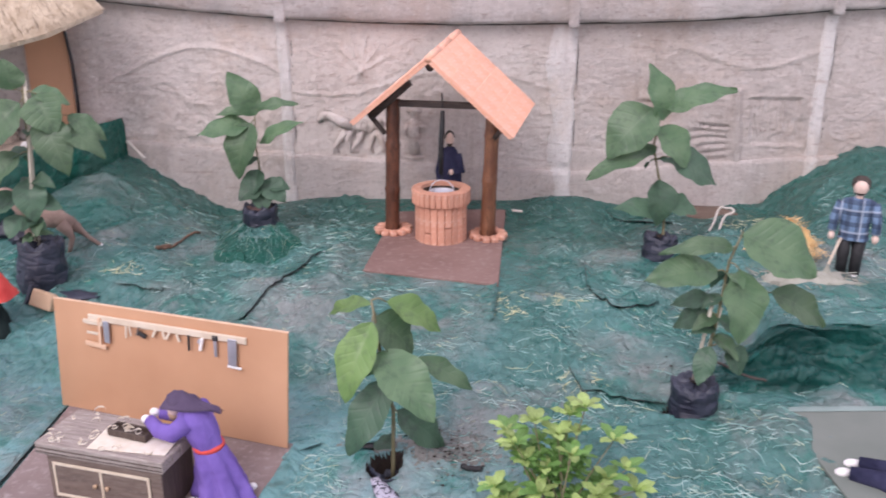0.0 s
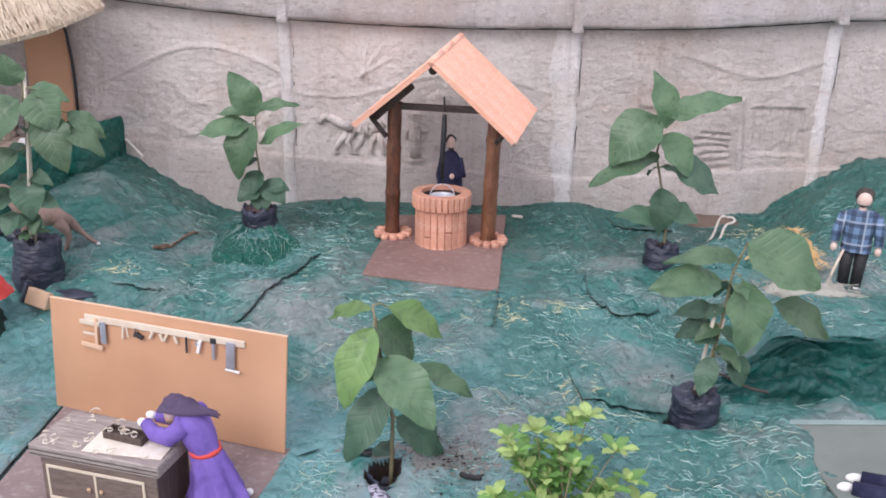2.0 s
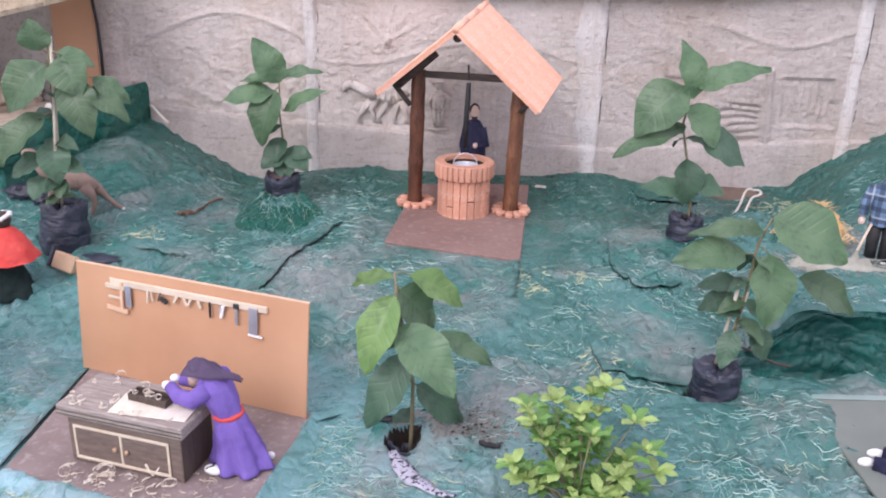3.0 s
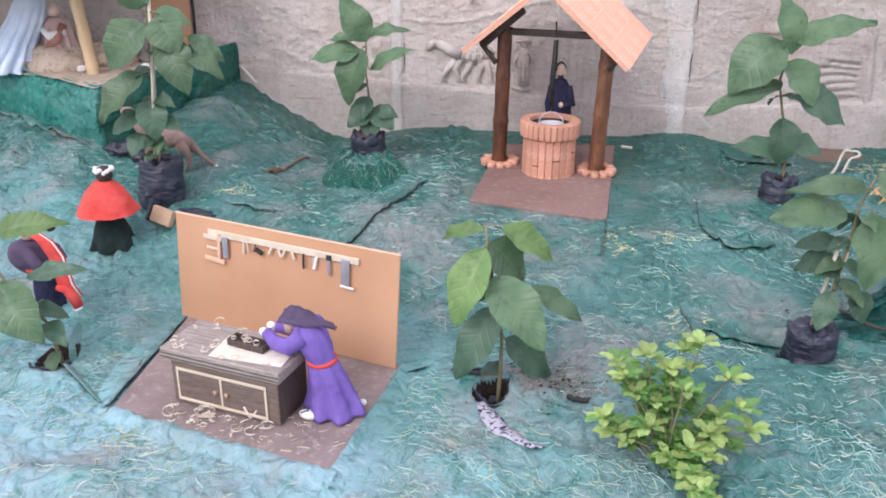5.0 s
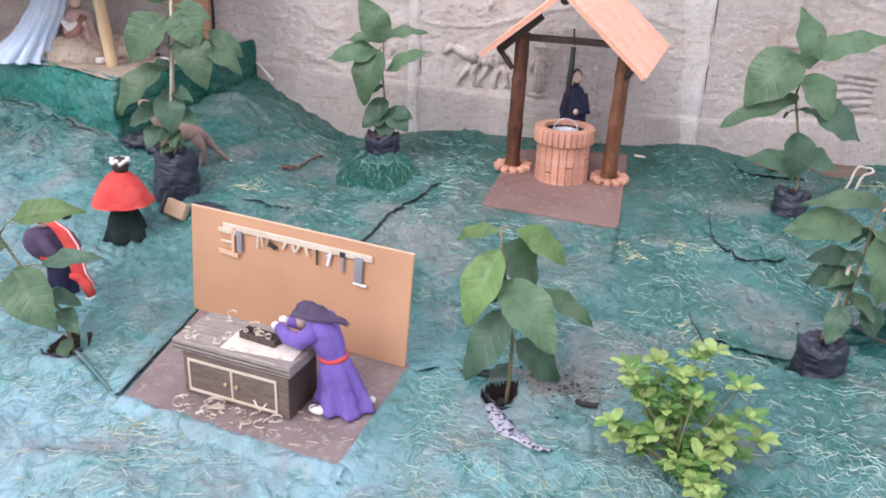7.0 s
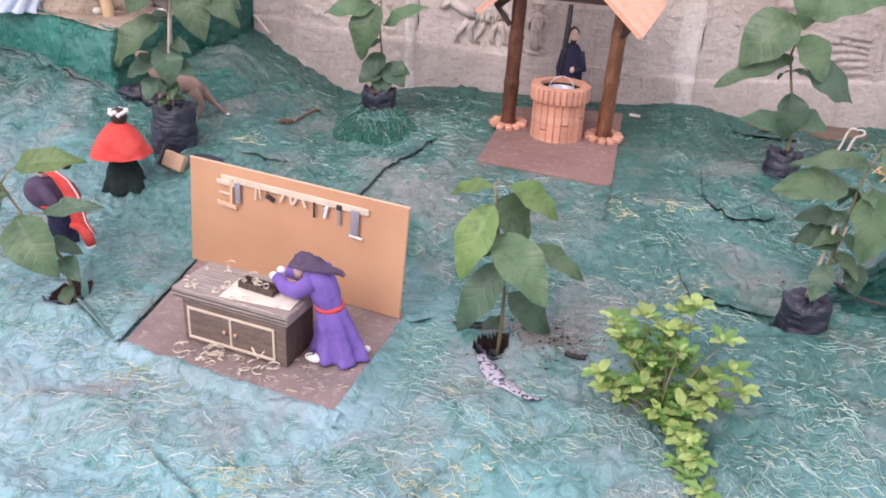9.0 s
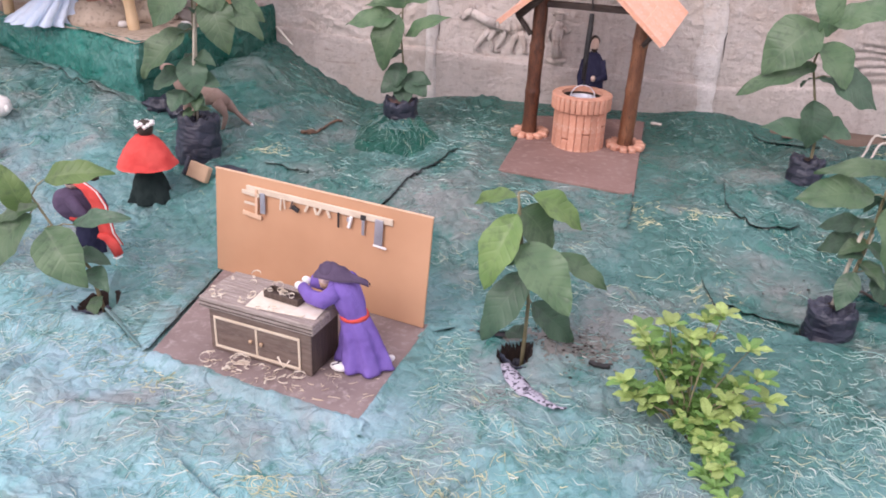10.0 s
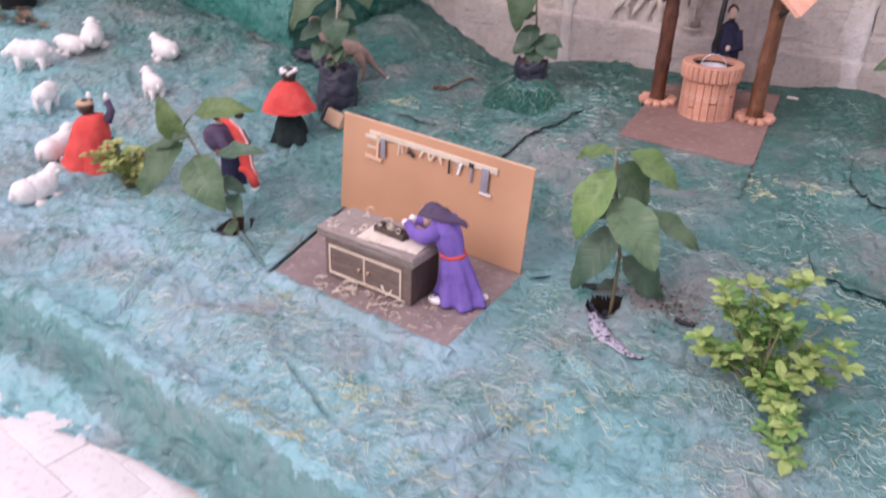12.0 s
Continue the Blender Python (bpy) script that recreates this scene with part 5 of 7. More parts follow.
def standing_man(name, x, y, z, shirt, trousers, label, turn, h=0.30, slim=1.0):
    L = Lump()
    s = h / 0.30
    for sx in (-1, 1):
        L.tube([(sx * 0.017, 0, 0.012), (sx * 0.018, 0, 0.07), (sx * 0.019, 0, 0.135)], [0.015, 0.0165, 0.021], trousers, 12)
        L.ball((sx * 0.018, -0.009, 0.008), 0.014, M_white, (0.9, 1.7, 0.65))
        L.tube([(sx * 0.040, 0, 0.222), (sx * 0.054, -0.004, 0.175), (sx * 0.056, -0.012, 0.138)], [0.0155, 0.014, 0.012], shirt, 12)
        L.ball((sx * 0.056, -0.014, 0.126), 0.0105, M_skin, (0.9, 0.9, 1.3))
    L.robe([((0, 0, 0.236), 0.018, 0.016), ((0, 0, 0.226), 0.043, 0.023), ((0, 0, 0.18), 0.040, 0.026), ((0, 0, 0.135), 0.039, 0.028), ((0, 0, 0.118), 0.042, 0.030)], shirt, 24, 5, 0.03)
    L.tube([(0, 0, 0.23), (0, 0, 0.25)], 0.010, M_skin)
    L.ball((0, -0.002, 0.267), 0.0215, M_skin, (0.92, 1, 1.15))
    L.ball((0, 0.006, 0.275), 0.0235, M_hair, (1.02, 0.95, 1.05), 10, 16, 0.1)
    L.ball((0, -0.010, 0.253), 0.012, M_hair, (1.1, 0.8, 0.6), 8, 12, 0.2)
    return L.make(name, pose(x, y, z, 0, 0, turn) @ Matrix.Diagonal((s * slim, s * (0.5 + 0.5 * slim), s, 1)), label, "doll")


standing_man("plaid_doll", 1.212, 3.05, g(1.212, 3.05) - 0.002, M_plaid, M_black, "doll in a blue plaid shirt and black trousers on the terrace", -25, 0.312)
L = Lump()
L.robe([((0, 0, 0.262), 0.014, 0.014), ((0, 0, 0.250), 0.030, 0.024), ((0, 0, 0.215), 0.044, 0.032), ((0, -0.004, 0.165), 0.050, 0.036), ((0, 0, 0.09), 0.050, 0.038), ((0, 0, 0.0), 0.056, 0.042)], M_navy, 40, 7, 0.08)
for sx in (-1, 1):
    hand_at = (0.000, -0.058, 0.182) if sx > 0 else (-0.036, -0.060, 0.138)
    L.tube([(sx * 0.036, -0.01, 0.235), (sx * 0.050, -0.028, 0.180), (hand_at[0] + sx * 0.010, -0.050, hand_at[2])], [0.015, 0.016, 0.012], M_navy, 12)
    L.ball(hand_at, 0.0105, M_skin)
L.ball((0, -0.003, 0.288), 0.020, M_skin, (0.92, 1, 1.2), 10, 16)
L.ball((0, 0.006, 0.296), 0.0215, M_hair, (1.0, 0.95, 1.0), 10, 16, 0.15)
L.ball((0, -0.008, 0.273), 0.013, M_hair, (1.0, 0.9, 0.9), 8, 12, 0.2)
L.make("well_doll", pose(0.040, 3.800, 0.072, 0, 0, 5) @ Matrix.Diagonal((0.86, 0.95, 1.07, 1)), "bearded doll in a dark navy robe standing behind the well", "doll")
M_fig = Lump()
M_fig.tube([(0.0, 0.0, 0.022), (0.05, -0.03, 0.024), (0.11, -0.10, 0.03)], [0.016, 0.021, 0.028], M_navy, 14)
M_fig.tube([(0.035, 0.035, 0.022), (0.09, 0.0, 0.026), (0.15, -0.07, 0.034)], [0.016, 0.021, 0.028], M_navy, 14)
M_fig.ball((-0.010, 0.008, 0.020), 0.012, M_white, (1.5, 0.9, 0.8))
M_fig.ball((0.024, 0.040, 0.020), 0.012, M_white, (1.6, 0.9, 0.8))
M_fig.robe([((0.17, -0.02, 0.13), 0.030, 0.03), ((0.17, -0.04, 0.09), 0.045, 0.04), ((0.16, -0.07, 0.03), 0.060, 0.06)], M_pink, 22, 5, 0.06)
M_fig.ball((0.17, -0.02, 0.155), 0.024, M_skin)
M_fig.make("seated_doll", pose(0.838, 2.185, 0.004), "seated doll in navy trousers and white shoes on the grey board", "doll")


# ---- plants ----
def leaf_mesh(length, width, seed, fold=0.25, droop=0.25, blunt=0.0):
    """A blade along +x, face up +z: pointed oval, drooping tip, wavy margin, folded at the midrib."""
    nl, nw = 18, 6
    vs, fs, uvs = [], [], []
    for i in range(nl + 1):
        t = i / nl
        w = width * 0.5 * (math.sin(math.pi * min(1.0, t ** 0.85)) ** 0.8) * (1 - 0.25 * t) * 1.12 + 0.0006
        if blunt:
            w = width * 0.5 * math.sin(math.pi * t ** 1.25) ** 0.62 + 0.0006
        sag = -droop * length * t * t * 0.6 + 0.06 * length * math.sin(math.pi * t)
        for k in range(nw + 1):
            s = 2 * k / nw - 1
            wave = 0.030 * length * math.sin(t * 15 + seed * 3 + s * 1.5) * s * s + 0.055 * length * noise.noise(Vector((t * 2.2, s * 0.9, seed * 1.7))) * min(1.0, 4 * t)
            q = w * (1 + (0.022 * math.sin(t * 37 + seed) + 0.04 * noise.noise(Vector((t * 4, s * 3, seed)))) * (abs(s) > 0.9))
            vs.append((length * t, s * q, sag + fold * abs(s) * w + wave))
            uvs.append((k / nw, t))
    for i in range(nl):
        for k in range(nw):
            a = i * (nw + 1) + k
            fs.append((a, a + nw + 1, a + nw + 2, a + 1))
    me = bpy.data.meshes.new("leaf")
    me.from_pydata(vs, [], fs)
    uvl = me.uv_layers.new(name="UVMap")
    for lp in me.loops:
        uvl.data[lp.index].uv = uvs[lp.vertex_index]
    me.polygons.foreach_set("use_smooth", [True] * len(me.polygons))
    me.update()
    return me


def leaf_pose(base, tip, hint=(0.0, -0.62, 0.78)):
    base, tip = Vector(base), Vector(tip)
    x = (tip - base).normalized()
    h = Vector(hint)
    y = h.cross(x)
    if y.length < 0.15:
        y = Vector((1, 0, 0)).cross(x)
    y.normalize()
    z = x.cross(y)
    m = Matrix((x, y, z)).transposed().to_4x4()
    m.translation = base
    return m


def bag_mesh(r, h, seed):
    """A crinkled polybag gathered in at the top."""
    sides = 56
    vs, fs = [], []
    prof = [(0.30, 0.0), (0.92, 0.0), (1.0, 0.08), (1.05, 0.2), (1.04, 0.3), (1.0, 0.42), (1.02, 0.55), (0.97, 0.68), (0.98, 0.8), (0.98, 0.9), (0.94, 0.97), (0.86, 1.0), (0.74, 0.97), (0.56, 0.93), (0.36, 0.97), (0.16, 0.92), (0.05, 0.95)]
    fine = []
    for (a0, z0), (a1, z1) in zip(prof, prof[1:]):
        fine += [(a0 + (a1 - a0) * i / 3, z0 + (z1 - z0) * i / 3) for i in range(3)]
    prof = fine + [prof[-1]]
    for q, (a, z) in enumerate(prof):
        for k in range(sides):
            th = 2 * math.pi * k / sides
            n = noise.noise(Vector((math.cos(th) * 2.2, math.sin(th) * 2.2, z * 3 + seed)))
            n2 = noise.noise(Vector((math.cos(th) * 5.5, math.sin(th) * 5.5, z * 7 + seed)))
            n3 = abs(noise.noise(Vector((math.cos(th) * 9, math.sin(th) * 9, z * 14 + seed))))
            n4 = abs(noise.noise(Vector((math.cos(th) * 3 + z * 4, math.sin(th) * 3, z * 26 + seed))))
            rr = r * a * (1 + 0.13 * n + 0.04 * n2 - 0.05 * n3 - 0.06 * n4)
            vs.append((rr * math.cos(th), rr * math.sin(th), z * h + ((0.16 * h * n + 0.07 * h * n2 - 0.08 * h * n3) * smooth_step(0.75, 0.95, z))))
    for q in range(len(prof) - 1):
        for k in range(sides):
            a, b = q * sides + k, q * sides + (k + 1) % sides
            fs.append((a, b, b + sides, a + sides))
    return mesh_from("bag", vs, fs, M_bag)


def soil_mesh(r, z, seed):
    vs, fs = [(0, 0, z + 0.004)], []
    for q in (1, 2, 3):
        for k in range(18):
            th = 2 * math.pi * k / 18
            rr = r * q / 3
            vs.append((rr * math.cos(th), rr * math.sin(th), z + 0.008 * noise.noise(Vector((rr * 60, th * 2, seed)))))
    for k in range(18):
        fs.append((0, 1 + k, 1 + (k + 1) % 18))
        for q in range(2):
            a, b = 1 + q * 18 + k, 1 + q * 18 + (k + 1) % 18
            fs.append((a, a + 18, b + 18, b))
    return mesh_from("soil", vs, fs, M_soil)


M_redsoil = mat("reddish_soil", (0.075, 0.040, 0.036), (0.14, 0.085, 0.078), 30, 0.95, 0.8, 80, c3=(0.20, 0.13, 0.12), bump_dist=0.006)
LEAF_MATS = (M_leaf, M_leaf_dark, M_leaf_pale)


def potted_plant(stem, leaves, bag, label, canes=(), seed=1, extra=5, open_top=0.32, earth=None):
    """Stem and leaves in world places; bag: (x, y, z, radius, height)."""
    bx, by, bz, r, h = bag
    origin = Matrix.Translation((bx, by, bz))
    inv = origin.inverted()
    p = empty("potted_plant", origin, label, "plant")
    part("bag", bag_mesh(r, h, seed), None, p, "crinkled black plastic bag", m=pose(0, 0, 0, 4 * math.sin(seed * 3), 5 * math.cos(seed * 2), seed * 40))
    soil = soil_mesh(r * open_top, h * 0.97, seed)
    if earth:
        soil.materials[0] = earth
    part("soil", soil, None, p, "bare soil")
    pts = [inv @ Vector((bx + (stem[0][0] - bx) * 0.5, by, bz + h * 0.85))] + [inv @ Vector(s) for s in stem[1:]]
    fine = []
    for i in range(len(pts) - 1):
        for q in range(4):
            fine.append(pts[i].lerp(pts[i + 1], q / 4))
    fine.append(pts[-1])
    n = len(fine)
    part("stem", tube_mesh("stem", fine, [0.0050 - 0.0028 * i / n for i in range(n)], M_stem, 8), None, p)
    for a, b in canes:
        part("cane", tube_mesh("cane", [inv @ Vector(a), inv @ Vector(b)], 0.0045, M_cane, 8), None, p, "pale support cane")
    rr = random.Random(seed)
    for k, (x0, y0, z0, x1, y1, z1, w, kind) in enumerate(leaves):
        b, t = inv @ Vector((x0, y0, z0)), inv @ Vector((x1, y1, z1))
        length = (t - b).length
        me = leaf_mesh(length * 1.04, w * rr.uniform(1.0, 1.08), seed * 7 + k, rr.uniform(0.12, 0.35), rr.uniform(0.1, 0.3))
        me.materials.append(LEAF_MATS[kind])
        tilt = (rr.uniform(-0.25, 0.25), -0.62, 0.78)
        leaf = part("leaf", me, None, p, m=leaf_pose(b, t, tilt))
        near = min(fine, key=lambda q: (q - b).length)
        if (near - b).length > 0.006:
            sv, sf = tube([near, near.lerp(b, 0.5) + Vector((0, 0, 0.006)), b], [0.0022, 0.0018, 0.0015], 6)
            part("leaf_stalk", mesh_from("leaf_stalk", sv, sf, M_stem), None, p)
    for k in range(extra):
        b = fine[int(n * rr.uniform(0.10, 0.75 if k < 9 else 0.42))]
        a = rr.uniform(0, 6.28)
        ln = rr.uniform(0.045, 0.085) if k < 9 else rr.uniform(0.06, 0.11)
        t = b + Vector((math.cos(a), math.sin(a) - 0.3, rr.uniform(-0.7, 0.15))).normalized() * ln
        me = leaf_mesh(ln, ln * rr.uniform(0.5, 0.62), seed * 13 + k, 0.25, 0.35)
        me.materials.append(LEAF_MATS[1 if k % 3 else 0])
        part("leaf", me, None, p, m=leaf_pose(b, t, (rr.uniform(-0.4, 0.4), -0.5, 0.8)))
    return p


CENTRE_STEM = [(-0.094, 2.25, -0.005), (-0.098, 2.25, 0.133), (-0.121, 2.25, 0.261), (-0.138, 2.25, 0.382)]
CENTRE_LEAVES = [
    (*(-0.136, 2.234, 0.341), *(-0.195, 2.17, 0.205), 0.08, 2),
    (*(-0.126, 2.23, 0.276), *(-0.014, 2.15, 0.18), 0.098, 0),
    (*(-0.107, 2.238, 0.211), *(-0.194, 2.19, 0.069), 0.08, 1),
    (*(-0.13, 2.256, 0.344), *(-0.053, 2.28, 0.255), 0.089, 0),
    (*(-0.109, 2.26, 0.374), *(0.009, 2.3, 0.3), 0.061, 2),
    (*(-0.141, 2.266, 0.366), *(-0.242, 2.33, 0.329), 0.038, 2),
    (*(-0.052, 2.262, 0.247), *(0.071, 2.31, 0.154), 0.047, 0),
    (*(-0.092, 2.258, 0.129), *(0.008, 2.29, 0.025), 0.069, 1),
    (*(-0.111, 2.26, 0.153), *(-0.146, 2.3, 0.073), 0.044, 1),
]
TERRACE_STEM = [(0.633, 2.52, 0.041), (0.64, 2.52, 0.152), (0.652, 2.52, 0.253), (0.66, 2.52, 0.364), (0.683, 2.52, 0.432)]
TERRACE_LEAVES = [
    (*(0.678, 2.508, 0.436), *(0.833, 2.46, 0.357), 0.13, 0),
    (*(0.666, 2.514, 0.4), *(0.504, 2.49, 0.411), 0.044, 0),
    (*(0.633, 2.51, 0.347), *(0.467, 2.47, 0.347), 0.086, 0),
    (*(0.681, 2.502, 0.351), *(0.684, 2.43, 0.201), 0.111, 0),
    (*(0.766, 2.52, 0.289), *(0.912, 2.52, 0.21), 0.076, 0),
    (*(0.633, 2.528, 0.235), *(0.557, 2.56, 0.188), 0.055, 1),
    (*(0.678, 2.516, 0.155), *(0.718, 2.5, 0.087), 0.065, 1),
    (*(0.636, 2.51, 0.157), *(0.604, 2.47, 0.078), 0.052, 1),
    (*(0.643, 2.53, 0.263), *(0.552, 2.57, 0.245), 0.047, 1),
]
REAR_STEM = [(0.749, 3.37, 0.167), (0.743, 3.37, 0.245), (0.71, 3.37, 0.358), (0.687, 3.37, 0.45), (0.698, 3.37, 0.523), (0.699, 3.37, 0.586)]
REAR_LEAVES = [
    (*(0.711, 3.364, 0.533), *(0.659, 3.34, 0.706), 0.106, 0),
    (*(0.707, 3.36, 0.57), *(0.908, 3.32, 0.643), 0.086, 0),
    (*(0.674, 3.358, 0.575), *(0.528, 3.31, 0.441), 0.158, 0),
    (*(0.695, 3.358, 0.444), *(0.473, 3.31, 0.375), 0.081, 0),
    (*(0.694, 3.358, 0.511), *(0.786, 3.31, 0.401), 0.119, 0),
    (*(0.741, 3.364, 0.416), *(0.898, 3.34, 0.345), 0.127, 1),
    (*(0.738, 3.364, 0.227), *(0.581, 3.34, 0.263), 0.081, 1),
    (*(0.71, 3.358, 0.342), *(0.714, 3.31, 0.202), 0.1, 1),
    (*(0.739, 3.364, 0.256), *(0.838, 3.34, 0.241), 0.088, 1),
]
MOUND_STEM = [(-0.636, 3.64, 0.112), (-0.633, 3.64, 0.255), (-0.646, 3.64, 0.378), (-0.642, 3.64, 0.508)]
MOUND_LEAVES = [
    (*(-0.638, 3.634, 0.495), *(-0.713, 3.61, 0.641), 0.106, 0),
    (*(-0.632, 3.632, 0.516), *(-0.497, 3.6, 0.555), 0.051, 0),
    (*(-0.631, 3.63, 0.397), *(-0.482, 3.59, 0.489), 0.063, 0),
    (*(-0.659, 3.632, 0.464), *(-0.833, 3.6, 0.441), 0.089, 0),
    (*(-0.653, 3.626, 0.471), *(-0.711, 3.57, 0.297), 0.119, 0),
    (*(-0.646, 3.64, 0.506), *(-0.776, 3.64, 0.505), 0.047, 0),
    (*(-0.626, 3.63, 0.262), *(-0.709, 3.59, 0.21), 0.089, 1),
    (*(-0.626, 3.63, 0.262), *(-0.546, 3.59, 0.204), 0.085, 1),
    (*(-0.64, 3.628, 0.304), *(-0.658, 3.58, 0.23), 0.072, 1),
    (*(-0.612, 3.636, 0.246), *(-0.537, 3.62, 0.245), 0.063, 1),
    (*(-0.631, 3.628, 0.238), *(-0.622, 3.58, 0.164), 0.076, 1),
]
STAGE_STEM = [(-1.205, 3.11, 0.196), (-1.19, 3.11, 0.366), (-1.184, 3.11, 0.518), (-1.178, 3.11, 0.632), (-1.173, 3.11, 0.711)]
STAGE_LEAVES = [
    (*(-1.183, 3.096, 0.626), *(-1.287, 3.04, 0.508), 0.121, 0),
    (*(-1.206, 3.098, 0.478), *(-1.337, 3.05, 0.346), 0.104, 0),
    (*(-1.133, 3.098, 0.651), *(-1.08, 3.05, 0.552), 0.107, 0),
    (*(-1.125, 3.094, 0.588), *(-1.05, 3.03, 0.444), 0.104, 0),
    (*(-1.08, 3.1, 0.557), *(-0.952, 3.06, 0.49), 0.073, 0),
    (*(-1.06, 3.11, 0.588), *(-0.96, 3.11, 0.526), 0.055, 0),
    (*(-1.154, 3.11, 0.657), *(-1.053, 3.11, 0.623), 0.059, 0),
    (*(-1.197, 3.098, 0.406), *(-1.172, 3.05, 0.295), 0.09, 1),
    (*(-1.225, 3.104, 0.348), *(-1.324, 3.08, 0.304), 0.073, 1),
    (*(-1.193, 3.106, 0.328), *(-1.112, 3.09, 0.325), 0.062, 1),
    (*(-1.231, 3.1, 0.293), *(-1.262, 3.06, 0.239), 0.076, 1),
    (*(-1.199, 3.104, 0.661), *(-1.204, 3.08, 0.744), 0.087, 0),
]
FRONT_STEM = [(-1.085, 2.26, 0.015), (-1.105, 2.26, 0.101), (-1.165, 2.26, 0.17), (-1.219, 2.26, 0.269)]
FRONT_LEAVES = [
    (*(-1.189, 2.244, 0.198), *(-1.079, 2.18, 0.103), 0.085, 0),
    (*(-1.218, 2.244, 0.233), *(-1.328, 2.18, 0.099), 0.08, 0),
    (*(-1.236, 2.254, 0.232), *(-1.262, 2.232, 0.345), 0.05, 2),
    (*(-1.185, 2.266, 0.309), *(-1.041, 2.29, 0.336), 0.049, 2),
    (*(-1.125, 2.256, 0.209), *(-0.993, 2.24, 0.255), 0.036, 1),
    (*(-1.2, 2.252, 0.252), *(-1.305, 2.22, 0.213), 0.033, 0),
]

potted_plant(CENTRE_STEM, CENTRE_LEAVES, (-0.110, 2.262, -0.135, 0.036, 0.10), "broad-leaved seedling in a sunken black bag beside the carpenter's panel", seed=1, extra=4)
potted_plant(TERRACE_STEM, TERRACE_LEAVES, (0.618, 2.522, -0.050, 0.058, 0.112), "broad-leaved seedling in a black bag below the terrace", canes=(((0.612, 2.53, 0.05), (0.632, 2.515, 0.27)), ((0.625, 2.53, 0.05), (0.655, 2.52, 0.25))), seed=2, extra=9)
potted_plant(REAR_STEM, REAR_LEAVES, (0.738, 3.365, 0.050, 0.056, 0.10), "tall seedling with drooping leaves in a black bag near the wall", seed=3, extra=3)
potted_plant(MOUND_STEM, MOUND_LEAVES, (-0.640, 3.615, 0.055, 0.064, 0.120), "seedling in a bag wrapped by a green paper mound", seed=4, open_top=0.75, earth=M_redsoil)
potted_plant(STAGE_STEM, STAGE_LEAVES, (-1.200, 3.095, 0.055, 0.067, 0.165), "tall leafy seedling with pale canes in a black bag", canes=(((-1.190, 3.09, 0.20), (-1.165, 3.11, 0.70)), ((-1.202, 3.085, 0.20), (-1.160, 3.09, 0.62))), seed=5, extra=14)
potted_plant(FRONT_STEM, [(*q[:6], q[6] * 1.18, q[7]) for q in FRONT_LEAVES], (-1.092, 2.275, -0.135, 0.044, 0.10), "large-leaved seedling in a sunken black bag by a doll", seed=6)


def rosette(rr, c, up, size, mats, p, meshes):
    """Small leaves in a whorl."""
    n = rr.randint(5, 6)
    a0 = rr.uniform(0, 6.28)
    for k in range(n + 2):
        inner = k >= n
        a = a0 + (2.9 * k + 1.0 if inner else 2 * math.pi * k / n + rr.uniform(-0.25, 0.25))
        rise = rr.uniform(0.7, 1.3) if inner else rr.uniform(-0.05, 0.40)
        d = Vector((math.cos(a), math.sin(a), rise)) + up * 0.4
        d.normalize()
        s = size * (rr.uniform(0.40, 0.60) if inner else rr.uniform(0.75, 1.15))
        h = Vector((0, 0, 1)) - d * d.z
        m = leaf_pose(c, c + d, h.normalized())
        part("leaf", meshes[rr.randrange(3) * (len(meshes) // 3)] if inner else rr.choice(meshes), None, p, m=m @ Matrix.Scale(s, 4))


def shrub(name, at, tips, size, mats, label, seed, base_r=0.004):
    rr = random.Random(seed)
    origin = Matrix.Translation(at)
    p = empty(name, origin, label, "shrub")
    meshes = []
    for q in range(3):
        for m_ in mats:
            me = leaf_mesh(1.0, 0.50, seed + q, 0.16, 0.25, 1.0)
            me.materials.append(m_)
            meshes.append(me)
    for tip in tips:
        t = Vector(tip) - Vector(at)
        mid = t * 0.5 + Vector((rr.uniform(-0.01, 0.01), rr.uniform(-0.01, 0.01), 0.012))
        part("twig", tube_mesh("twig", [Vector((0, 0, -0.01)), mid, t], [base_r, base_r * 0.7, base_r * 0.45], M_stem, 6), None, p)
        rosette(rr, t, (t - mid).normalized(), size, mats, p, meshes)
        if rr.random() < 0.30:
            rosette(rr, mid.lerp(t, 0.55), (t - mid).normalized(), size * 0.8, mats, p, meshes)
    return p


rr = random.Random(21)
tips = [(0.126, 2.12, 0.166), (0.178, 2.12, 0.183), (0.247, 2.13, 0.193), (0.275, 2.13, 0.210), (0.324, 2.09, 0.163), (0.138, 2.08, 0.160), (0.220, 2.10, 0.168), (0.241, 2.06, 0.149), (0.191, 2.07, 0.113), (0.102, 2.06, 0.081), (0.122, 2.04, 0.065), (0.310, 2.05, 0.105), (0.345, 2.06, 0.119), (0.362, 2.04, 0.087), (0.185, 2.05, 0.074), (0.291, 2.03, 0.082), (0.221, 2.02, 0.034), (0.257, 2.01, 0.056), (0.284, 2.00, 0.055), (0.253, 1.975, 0.034), (0.258, 1.935, 0.032), (0.275, 1.905, 0.030), (0.272, 1.822, 0.026)]
lime = shrub("lime_shrub", (0.225, 2.055, -0.005), tips, 0.041, (M_leaf_lime, M_leaf_lime, M_leaf_lime2), "bright lime-green shrub with small leaves growing through the paper", 31, 0.0022)
